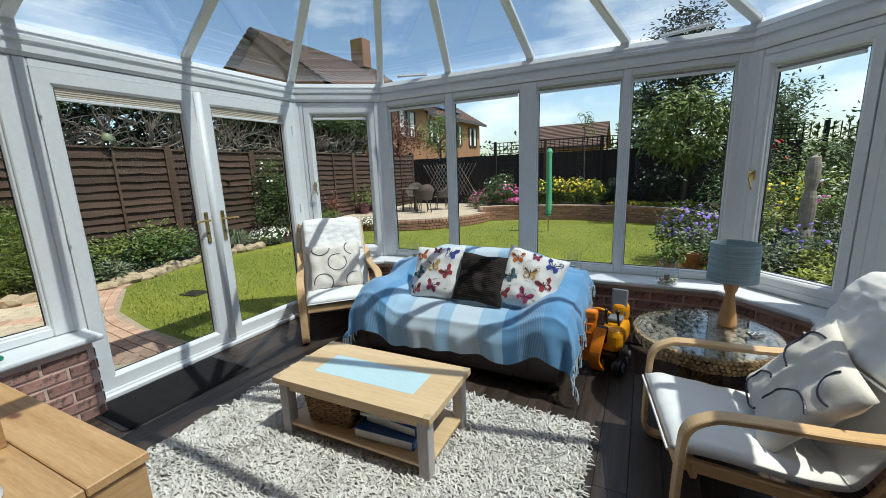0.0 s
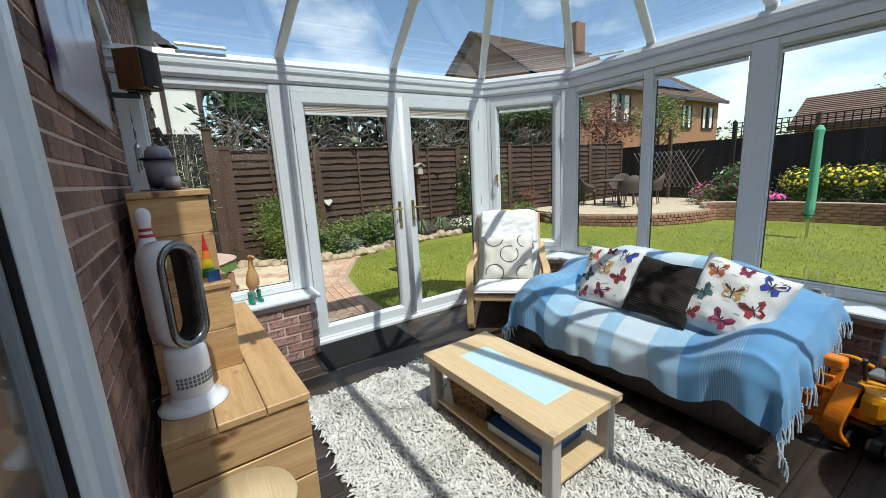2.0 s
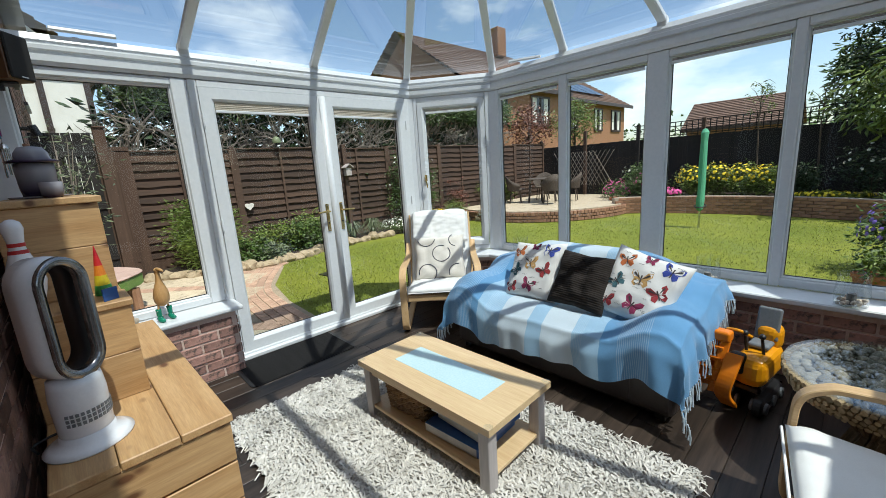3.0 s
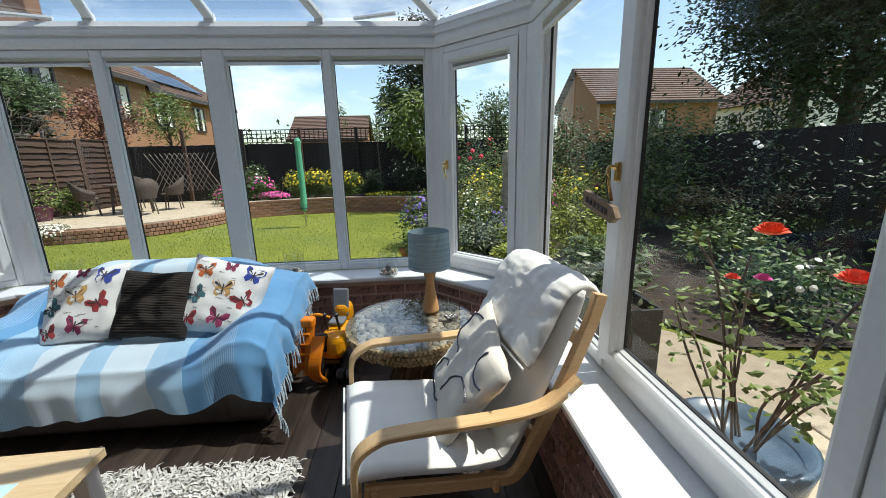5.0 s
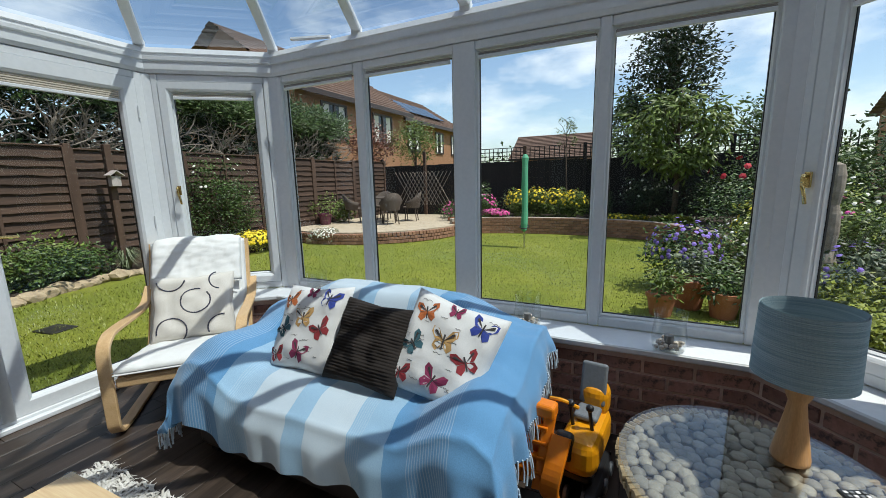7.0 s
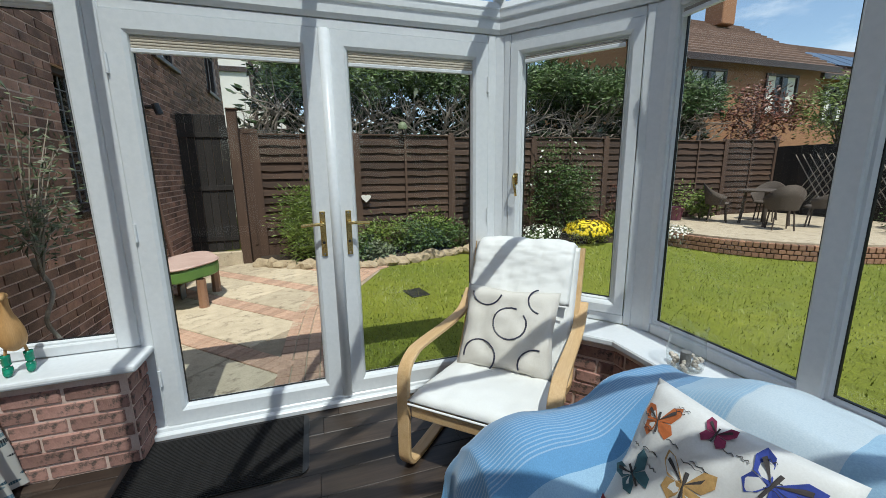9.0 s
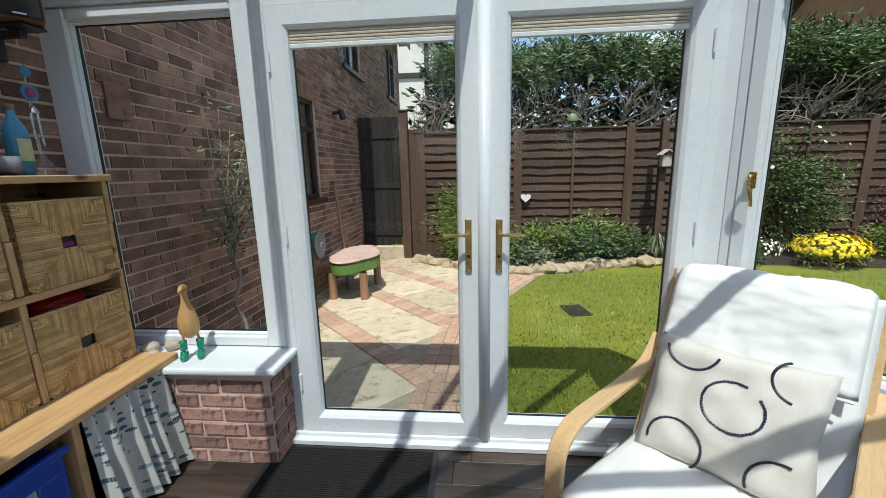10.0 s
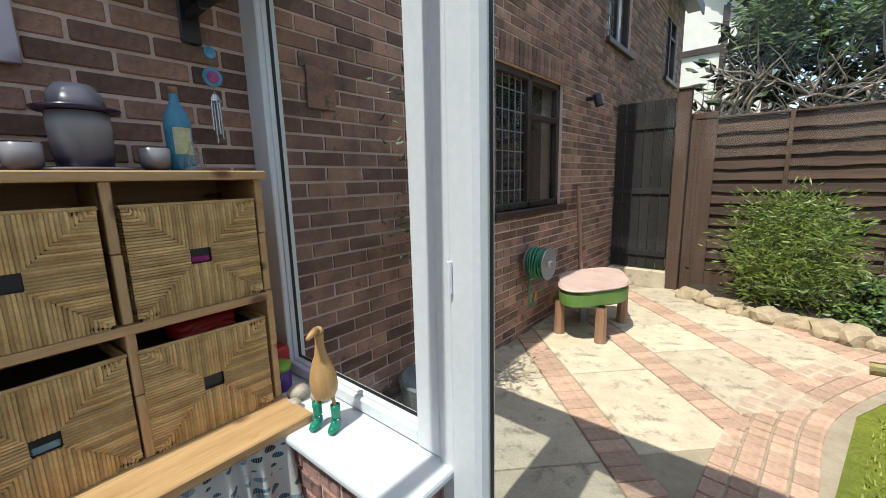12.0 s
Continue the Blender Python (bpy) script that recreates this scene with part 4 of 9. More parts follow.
# ---------- coffee table ----------
ct = thing("coffee_table", "low birch coffee table with frosted glass inlay on the rug", "coffee table", rotz(-1.255, 1.58, 1.5))
TH = 0.378
bm = bmesh.new()
for a in ((-0.505, 0.505, -0.255, -0.105), (-0.505, 0.505, 0.105, 0.255), (-0.505, -0.33, -0.105, 0.105), (0.33, 0.505, -0.105, 0.105)):
    box(bm, *a, TH - 0.035, TH)
part("tabletop", bm, BIRCH, ct)
part("glass_inlay", cuboid(-0.33, 0.33, -0.105, 0.105, TH - 0.012, TH + 0.0015, 0.001), FROST, ct, "pale blue frosted glass inlay")
part("inlay_bed", cuboid(-0.33, 0.33, -0.105, 0.105, TH - 0.034, TH - 0.014, 0), BIRCH, ct)
for sx in (-1, 1):
    for sy in (-1, 1):
        part("leg", cuboid(sx * 0.452 - 0.031, sx * 0.452 + 0.031, sy * 0.205 - 0.031, sy * 0.205 + 0.031, 0.022, TH - 0.036, 0.006, 2), GREY_WOOD, ct)
        bm = bmesh.new()
        lathe(bm, [(0.022, 0), (0.022, 0.006), (0.016, 0.010), (0, 0.010)], 14, Matrix.Translation((sx * 0.488, sy * 0.238, TH - 0.004)))
        part("corner_guard", bm, CLEAR, ct)
for sy in (-1, 1):
    part("apron", cuboid(-0.42, 0.42, sy * 0.212 - 0.010, sy * 0.212 + 0.010, TH - 0.085, TH - 0.036, 0.003), BIRCH, ct)
for sx in (-1, 1):
    part("apron", cuboid(sx * 0.455 - 0.010, sx * 0.455 + 0.010, -0.173, 0.173, TH - 0.085, TH - 0.036, 0.003), BIRCH, ct)
part("lower_shelf", cuboid(-0.47, 0.47, -0.225, 0.225, 0.075, 0.097, 0.004), BIRCH, ct)
CT = ct.matrix_basis
# basket of woven strands under it
bk = thing("basket", "small brown woven basket on the table's lower shelf", "basket", CT @ rotz(-0.21, 0.0, 4, 0.098))


def woven_basket(parent, w, d, h, strands=9, mat=None):
    bm = bmesh.new()
    for k in range(strands):
        z = h * (k + 0.5) / strands
        g = 1 + 0.10 * z / h
        for s, (x0, y0, x1, y1) in enumerate(((-w, -d, w, -d), (w, -d, w, d), (w, d, -w, d), (-w, d, -w, -d))):
            pts = []
            m = 14
            for i in range(m + 1):
                f = i / m
                a = 0.006 * math.sin(f * 26 + k * math.pi)
                nx, ny = (y1 - y0), -(x1 - x0)
                ll = math.hypot(nx, ny)
                pts.append(((x0 + (x1 - x0) * f) / 2 * g + a * nx / ll, (y0 + (y1 - y0) * f) / 2 * g + a * ny / ll, z))
            tube(bm, pts, h / strands * 0.55, 5)
    part("weave", bm, mat, parent)
    bm = bmesh.new()
    tube(bm, [(x * 0.55 * w * 2 * 0.5, y * 0.55 * d * 2 * 0.5, h) for x, y in ((-1, -1), (1, -1), (1, 1), (-1, 1), (-1, -1))], 0.011, 6)
    part("rim", bm, mat, parent)
    part("base", cuboid(-w / 2, w / 2, -d / 2, d / 2, 0.0, 0.012, 0), mat, parent)


woven_basket(bk, 0.27, 0.30, 0.16, 8, RATTAN)
# box files and magazines
for k, (x, y, z, w, d, h, mat, r, nm, lb) in enumerate(((0.17, -0.01, 0.0, 0.36, 0.33, 0.052, BLUE_CARD, 3, "box_file", "blue box file lying on the lower shelf"), (0.20, 0.03, 0.053, 0.33, 0.30, 0.050, BLUE_CARD, -3, "box_file", "blue box file stacked on another"), (0.15, -0.02, 0.104, 0.30, 0.22, 0.022, PAPER, 6, "magazine", "thick pale magazine on the box files"), (0.16, -0.03, 0.127, 0.28, 0.21, 0.014, GREYP, -4, "magazine", "grey magazine on the pile"), (0.14, -0.02, 0.142, 0.27, 0.20, 0.010, PAPER, 9, "magazine", "pale magazine on top of the pile"))):
    q = thing(nm, lb, "magazine" if nm == "magazine" else "box file", CT @ rotz(x, y, r, 0.098 + z), "papers under the table")
    part("cover", cuboid(-w / 2, w / 2, -d / 2, d / 2, 0, h, 0.003), mat, q)
    part("page_block", cuboid(-w / 2 + 0.004, w / 2 - 0.012, -d / 2 - 0.001, -d / 2 + 0.002, 0.004, h - 0.004, 0), PAPER, q)
    if nm == "box_file":
        part("label", cuboid(-w / 2 + 0.03, -w / 2 + 0.11, -d / 2 - 0.003, -d / 2 - 0.001, 0.010, h - 0.010, 0), PAPER, q, "white paper label")

# ---------- shag rug ----------
rug = thing("rug", "cream shag rug on the dark floor", "rug", kind="")
RX0, RX1, RY0, RY1 = -2.31, -0.11, 0.68, 2.12
part("backing", cuboid(RX0 + 0.02, RX1 - 0.02, RY0 + 0.02, RY1 - 0.02, 0.0, 0.012, 0.004), RUG_BACK, rug)
rng = random.Random(8)
verts, faces = [], []
N = 26000
for k in range(N):
    x, y = rng.uniform(RX0, RX1), rng.uniform(RY0, RY1)
    a = rng.uniform(0, 6.283) if rng.random() < 0.6 else 6.283 * noise.noise((x * 2.2, y * 2.2, 0))
    ln, w = rng.uniform(0.030, 0.055), rng.uniform(0.0035, 0.0060)
    dx, dy = math.cos(a), math.sin(a)
    b = len(verts)
    h = rng.uniform(0.016, 0.038)
    for f, zz in ((0.0, 0.010), (0.35, h), (1.0, h * rng.uniform(0.35, 0.9))):
        cx, cy = x + dx * ln * f, y + dy * ln * f
        ww = w * (1 if f < 0.9 else 0.6)
        verts += [(cx - dy * ww, cy + dx * ww, zz), (cx + dy * ww, cy - dx * ww, zz + 0.002)]
    faces += [(b, b + 1, b + 3, b + 2), (b + 2, b + 3, b + 5, b + 4)]
me = bpy.data.meshes.new("yarn")
me.from_pydata(verts, [], faces)
me.materials.append(SHAG)
pile = new("yarn", me)
pile.parent = rug
tagged(pile, "long shaggy yarn pile", kind="stuff")

# door mat
dm = thing("door_mat", "black ribbed door mat in front of the doors", "door mat", rotz(-2.90, 1.37, 0))
bm = bmesh.new()
box(bm, -0.25, 0.25, -0.44, 0.44, 0, 0.007, 0)
es = [e for e in bm.edges if abs(e.verts[0].co.z - e.verts[1].co.z) > 0.004]
bmesh.ops.bevel(bm, geom=es, offset=0.05, segments=4, profile=0.5, affect='EDGES')
part("backing", bm, BLACKP, dm)
bm = bmesh.new()
for k in range(42):
    x = -0.235 + k * 0.0115
    box(bm, x, x + 0.007, -0.41, 0.41, 0.006, 0.011)
part("ribs", bm, MAT_RUB, dm)


# ---------- garden materials ----------
LAWN, n, l, p = node_mat("mown lawn")
patch = noise_tex(n, l, 0.55, 5, 0.6)
blade = noise_tex(n, l, 34, 6, 0.75)
col = ramp_between(n, l, patch, (0.115, 0.155, 0.010), (0.215, 0.235, 0.022), 0.3, 0.7)
col = mixed(n, l, 'OVERLAY', 0.8, col, blade)
col = mixed(n, l, 'OVERLAY', 0.45, col, noise_tex(n, l, 7.0, 4, 0.7))
l.new(col, p.inputs["Base Color"])
p.inputs["Roughness"].default_value = 0.9
bp = n.new("ShaderNodeBump")
bp.inputs["Strength"].default_value, bp.inputs["Distance"].default_value = 0.9, 0.03
l.new(blade, bp.inputs["Height"])
l.new(bp.outputs[0], p.inputs["Normal"])


def leaf_mat(name, a, b, rough=0.5):
    return surface(name, a, b, 1.2, rough, 0.0, 30, island=0.4)


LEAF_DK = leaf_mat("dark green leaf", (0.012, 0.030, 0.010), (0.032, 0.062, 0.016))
LEAF_MD = leaf_mat("mid green leaf", (0.035, 0.075, 0.015), (0.075, 0.130, 0.022))
LEAF_LT = leaf_mat("light green leaf", (0.085, 0.140, 0.022), (0.150, 0.200, 0.035))
LEAF_YL = leaf_mat("yellow green leaf", (0.16, 0.20, 0.02), (0.24, 0.26, 0.03))
LEAF_GY = leaf_mat("grey green leaf", (0.085, 0.115, 0.060), (0.15, 0.18, 0.105))
LEAF_RD = leaf_mat("bronze red leaf", (0.11, 0.035, 0.025), (0.20, 0.075, 0.045))
CONIFER = leaf_mat("conifer spray", (0.035, 0.078, 0.020), (0.09, 0.145, 0.035))
PETAL = {k: surface(k + " petals", c, tuple(min(0.9, v * 1.25) for v in c), 9, 0.7, 0.0, 60, island=0.2) for k, c in (("yellow", (0.66, 0.50, 0.02)), ("white", (0.66, 0.66, 0.60)), ("pink", (0.58, 0.08, 0.30)), ("violet", (0.20, 0.13, 0.48)), ("red", (0.52, 0.03, 0.05)), ("coral", (0.75, 0.10, 0.05)))}
TWIGS = surface("bare grey twig", (0.20, 0.17, 0.14), (0.36, 0.32, 0.27), 12, 0.9, 0.2)
BARK = surface("bark", (0.06, 0.045, 0.032), (0.13, 0.10, 0.075), 14, 0.9, 0.6)
FENCE = wood("weathered brown fence board", (0.028, 0.016, 0.011), (0.082, 0.047, 0.031), 1, 1.2, 0.85, vary=0.32, bump=0.6)
FENCE_POST = surface("brown fence post", (0.055, 0.032, 0.022), (0.10, 0.06, 0.042), 8, 0.85, 0.3, stretch=(1, 1, 0.1))
FENCE_BK = surface("black-brown stained fence", (0.010, 0.009, 0.009), (0.022, 0.019, 0.018), 5, 0.85, 0.3, 60, vary=0.3, stretch=(1, 1, 0.15))
SLAB = surface("cream concrete slab", (0.42, 0.35, 0.255), (0.55, 0.47, 0.35), 6, 0.9, 0.4, 70, vary=0.14, stain=((0.25, 0.205, 0.15), 9, 0.55))
PAVER = surface("pink clay paver", (0.36, 0.225, 0.16), (0.50, 0.34, 0.25), 30, 0.9, 0.4, 70, vary=0.18, stain=((0.22, 0.15, 0.11), 24, 0.60))
SAND = surface("sandy jointing", (0.26, 0.21, 0.15), (0.36, 0.30, 0.22), 10, 0.95, 0.3, 90)
SOIL = surface("dark garden soil", (0.020, 0.014, 0.010), (0.045, 0.032, 0.022), 6, 0.95, 0.8, 40, dist=0.02)
ROCK = surface("sandstone rock", (0.22, 0.17, 0.11), (0.38, 0.31, 0.21), 6, 0.9, 0.6, 40, island=0.2, dist=0.01)
WALLBRICK = surface("buff red garden brick", (0.22, 0.11, 0.07), (0.34, 0.19, 0.125), 8, 0.9, 0.4, 60, vary=0.25)
WALLBRICK_J = surface("buff red garden brick run", (0.22, 0.11, 0.07), (0.34, 0.19, 0.125), 8, 0.9, 0.4, 60, island=0.25)
TILE = surface("brown concrete roof tile", (0.105, 0.062, 0.045), (0.165, 0.105, 0.080), 4, 0.85, 0.3, 40, island=0.15)
FACADE = surface("orange brown facade brick", (0.23, 0.11, 0.06), (0.36, 0.19, 0.105), 14, 0.9, 0.3, 30, stretch=(1, 1, 3))
BROWNFRAME = surface("dark brown window frame", (0.030, 0.018, 0.014), (0.05, 0.03, 0.024), 5, 0.4, 0.05)
# near-black colour stands in for the unlit rooms behind house windows
ROOM_DARK = surface("near-black unlit room tone", (0.02, 0.024, 0.028), (0.035, 0.04, 0.045), 2, 0.05, 0.0)
RENDER = surface("white painted render", (0.66, 0.65, 0.61), (0.74, 0.73, 0.70), 3, 0.9, 0.1)
TERRA = surface("terracotta", (0.36, 0.13, 0.065), (0.46, 0.19, 0.10), 8, 0.85, 0.2)
GREENP = surface("moulded green plastic", (0.10, 0.20, 0.045), (0.13, 0.25, 0.06), 4, 0.45, 0.05)
PINKP = surface("sun-bleached pink plastic", (0.44, 0.30, 0.26), (0.56, 0.42, 0.37), 4, 0.6, 0.1)
TANP = surface("tan plastic leg", (0.26, 0.14, 0.085), (0.33, 0.19, 0.12), 6, 0.6, 0.1)
HOSE = surface("green hose", (0.02, 0.16, 0.085), (0.03, 0.22, 0.12), 8, 0.4, 0.02)
COVER = surface("sea green cover cloth", (0.08, 0.34, 0.20), (0.12, 0.42, 0.26), 5, 0.8, 0.2, stretch=(1, 1, 0.2))
WICKER = surface("grey brown wicker", (0.045, 0.034, 0.028), (0.10, 0.08, 0.065), 60, 0.8, 0.5, 160)
SOLAR = surface("dark blue solar panel", (0.012, 0.018, 0.035), (0.02, 0.028, 0.05), 4, 0.15, 0.0)
G = -0.12

# ---------- ground ----------
bm = bmesh.new()
R = 260
vs = [bm.verts.new((x, y, G)) for x, y in ((-R, -R), (R, -R), (R, R), (-R, R))]
bm.faces.new(vs)
tagged(part("ground", bm, LAWN), "mown green lawn reaching the far distance", "ground", kind="structure")


def edge_y(x):
    """The curved line between paving and lawn."""
    pts = [(-8.3, 4.6), (-7.45, 3.6), (-6.92, 2.85), (-5.76, 2.25), (-4.8, 2.08), (-3.2, 2.02)]
    for (a, ya), (b, yb) in zip(pts, pts[1:]):
        if a <= x <= b:
            t = soft = (x - a) / (b - a)
            return ya + (yb - ya) * t
    return 2.0


verts, faces = [], []
rng = random.Random(12)
for k in range(52000):
    x, y = rng.uniform(-8.0, 2.2), 2.1 + 9.5 * rng.random() ** 1.5
    if (x < -3.2 and y < edge_y(max(x, -8.3)) + 0.08) or (-3.45 < x < 1.6 and y < 3.95) or (x + 7.0) ** 2 + (y - 11.6) ** 2 < 6.6 or (x < -7.2 and y > 3.4):
        continue
    a, hh = rng.uniform(0, 6.28), rng.uniform(0.018, 0.042)
    w = rng.uniform(0.003, 0.006)
    dx, dy = math.cos(a), math.sin(a)
    b = len(verts)
    verts += [(x - dy * w, y + dx * w, G), (x + dy * w, y - dx * w, G), (x + dx * hh * 0.7, y + dy * hh * 0.7, G + hh)]
    faces.append((b, b + 1, b + 2))
GRASS = leaf_mat("grass blade", (0.12, 0.165, 0.012), (0.22, 0.24, 0.024))
me = bpy.data.meshes.new("grass")
me.from_pydata(verts, [], faces)
me.materials.append(GRASS)
tagged(new("grass", me), "short grass blades of the lawn", "grass", kind="stuff")

# ---------- foliage ----------
def leaves(rng, clumps, per, spread, size, droop=0.2, flat=0.35, thin=0.5):
    """Bent leaves scattered round clump centres. Returns vertices and faces."""
    verts, faces = [], []
    for c in clumps:
        for k in range(per):
            o = Vector((rng.gauss(0, 1), rng.gauss(0, 1), rng.gauss(0, 0.8))) * spread * 0.55
            p = Vector(c) + o
            d = (o + Vector((rng.gauss(0, 1), rng.gauss(0, 1), rng.gauss(0, flat) - droop)) * spread * 0.8).normalized()
            s = d.cross(Vector((rng.gauss(0, 0.4), rng.gauss(0, 0.4), 1))).normalized()
            L = size * rng.uniform(0.7, 1.3)
            w = L * thin * 0.5
            up = s.cross(d) * L * 0.12
            b = len(verts)
            verts += [tuple(p), tuple(p + d * L * 0.5 + s * w - up), tuple(p + d * L), tuple(p + d * L * 0.5 - s * w - up), tuple(p + d * L * 0.5 + up * 0.6)]
            faces += [(b, b + 1, b + 4), (b + 1, b + 2, b + 4), (b + 2, b + 3, b + 4), (b + 3, b, b + 4)]
    return verts, faces


def ellipsoid_clumps(rng, c, r, n, shell=0.55):
    out = []
    while len(out) < n:
        v = Vector((rng.uniform(-1, 1), rng.uniform(-1, 1), rng.uniform(-1, 1)))
        if v.length > 1 or v.length < shell * rng.random():
            continue
        k = 1 + 0.22 * noise.noise((v.x * 2 + c[0], v.y * 2 + c[1], v.z * 2))
        out.append((c[0] + v.x * r[0] * k, c[1] + v.y * r[1] * k, c[2] + v.z * r[2] * k))
    return out


def leaf_part(name, vf, mat, parent, label=""):
    me = bpy.data.meshes.new(name)
    me.from_pydata(vf[0], [], vf[1])
    me.materials.append(mat)
    ob = new(name, me)
    ob.parent = parent
    return tagged(ob, label, kind="stuff")


SEED = [100]


def bush(name, label, base, r, mat, size=0.07, n=60, per=26, flower=None, flowers=60, fsize=0.03, z0=G, category="shrub", thin=0.5, droop=0.2):
    """A shrub: a few stems, a leaf mass, and blossoms where flower names a colour."""
    SEED[0] += 1
    rng = random.Random(SEED[0])
    b = thing(name, label, category, Matrix.Translation((base[0], base[1], z0)))
    bm = bmesh.new()
    for k in range(5):
        a = k * 1.256 + rng.uniform(0, 1)
        tube(bm, [(0, 0, -0.02), (0.2 * r[0] * math.cos(a), 0.2 * r[1] * math.sin(a), r[2] * 0.5), (0.55 * r[0] * math.cos(a), 0.55 * r[1] * math.sin(a), r[2] * 1.3)], [0.012, 0.009, 0.004], 5)
    part("stem", bm, BARK, b)
    cl = ellipsoid_clumps(rng, (0, 0, r[2] * 1.0), (r[0] * 0.9, r[1] * 0.9, r[2] * 0.95), n)
    leaf_part("leaf_mass", leaves(rng, cl, per, min(r) * 0.42, size, droop, 0.35, thin), mat, b)
    if flower:
        verts, faces = [], []
        for k in range(flowers):
            v = Vector((rng.gauss(0, 1), rng.gauss(0, 1), abs(rng.gauss(0, 1)))).normalized()
            q = Vector((v.x * r[0], v.y * r[1], r[2] * 1.0 + v.z * r[2])) * rng.uniform(0.92, 1.08)
            t = v.orthogonal().normalized()
            u = v.cross(t)
            b0 = len(verts)
            verts.append(tuple(q + v * fsize * 0.3))
            for i in range(6):
                a = i * math.pi / 3
                verts.append(tuple(q + (t * math.cos(a) + u * math.sin(a)) * fsize))
            faces += [(b0, b0 + 1 + i, b0 + 1 + (i + 1) % 6) for i in range(6)]
        leaf_part("blossom", (verts, faces), PETAL[flower], b, flower + " flowers")
    return b


def tree(name, label, base, height, crown, mat, size=0.12, n=120, per=26, trunk_r=0.09, droop=0.2, thin=0.5, low=0.45):
    """A tapered trunk with limbs and a leafy crown of uneven clumps."""
    SEED[0] += 1
    rng = random.Random(SEED[0])
    t = thing(name, label, "tree", Matrix.Translation((*base, G)))
    bm = bmesh.new()
    tube(bm, [(0, 0, -0.05), (0.03, 0.02, height * 0.35), (-0.02, 0.04, height * 0.7), (0, 0, height * 0.95)], [trunk_r * 1.2, trunk_r, trunk_r * 0.6, trunk_r * 0.2], 8)
    part("trunk", bm, BARK, t, smooth=True)
    cz = height * (low + 1) / 2
    for k in range(9):
        a = k * 2.4
        z0 = height * (low + 0.05 * k * 0.9)
        bm = bmesh.new()
        e = Vector((math.cos(a) * crown[0] * 0.75, math.sin(a) * crown[1] * 0.75, min(height * 0.95, z0 + crown[2] * 0.5)))
        s = Vector((0, 0, z0 * 0.9))
        tube(bm, [s, s.lerp(e, 0.5) + Vector((0, 0, 0.08)), e], [trunk_r * 0.5, trunk_r * 0.3, trunk_r * 0.1], 6)
        part("limb", bm, BARK, t)
    cl = ellipsoid_clumps(rng, (0, 0, cz), crown, n, 0.75)
    leaf_part("crown", leaves(rng, cl, per, min(crown) * 0.33, size, droop, 0.35, thin), mat, t)
    return t


# left bed, beside the fence
bed = thing("flower_bed", "dark soil bed along the fence edged with rocks", "flower bed", kind="structure")
bm = bmesh.new()
ptsb = [(-8.4, 0.95), (-7.95, 1.0), (-7.5, 1.9), (-7.25, 2.6), (-7.45, 3.5), (-7.75, 4.4), (-7.8, 6.0), (-7.5, 8.0), (-7.6, 9.2), (-8.4, 9.4)]
lo = [bm.verts.new((x, y, G)) for x, y in ptsb]
hi = [bm.verts.new((x - 0.06, y, G + 0.10)) for x, y in ptsb]
bm.faces.new(hi)
for i in range(len(ptsb) - 1):
    bm.faces.new([lo[i], lo[i + 1], hi[i + 1], hi[i]])
part("soil", bm, SOIL, bed)


def rock(x, y, s, seed, parent=None):
    bm = bmesh.new()
    bmesh.ops.create_icosphere(bm, subdivisions=2, radius=1)
    for v in bm.verts:
        k = 1 + 0.35 * noise.noise(v.co * 1.3 + Vector((seed, 0, 0)))
        v.co = Vector((v.co.x * s[0] * k, v.co.y * s[1] * k, v.co.z * s[2] * k))
    return tagged(part("rock", bm, ROCK, parent, at=Matrix.Translation((x, y, G + s[2] * 0.5))), "rough sandstone edging rock", "rock", "edging rocks")


rng = random.Random(3)
for i in range(26):
    f = i / 25 * 5.3
    k = int(min(4, f))
    a, b = Vector(ptsb[k + 1]), Vector(ptsb[k + 2])
    q = a.lerp(b, f - k if k < 4 else 0.9 * (f - 4) / 1.3)
    rock(q.x + 0.04 + rng.uniform(-0.04, 0.04), q.y, (rng.uniform(0.09, 0.17), rng.uniform(0.10, 0.2), rng.uniform(0.07, 0.12)), i)
rock(-7.3, 8.8, (0.17, 0.2, 0.12), 77)

# feathery fennel by the gate, low plants, tussocks, daisies, a yellow mound, a climber
bush("fennel_plant", "tall feathery green fennel in the bed", (-7.95, 1.9), (0.55, 0.5, 0.66), LEAF_LT, 0.075, 90, 110, thin=0.03, droop=-0.15, category="plant")
for k, (x, y, rx, rz, mt) in enumerate(((-7.75, 2.6, 0.4, 0.24, LEAF_MD), (-7.95, 3.1, 0.45, 0.36, LEAF_LT), (-7.75, 3.7, 0.42, 0.34, LEAF_MD), (-8.05, 3.9, 0.4, 0.42, LEAF_LT), (-8.0, 4.35, 0.4, 0.32, LEAF_MD), (-7.5, 2.95, 0.26, 0.17, LEAF_GY))):
    bush("leafy_plant", "bushy green border plant in the bed", (x, y), (rx, rx, rz), mt, 0.075, 46, 26, category="plant")
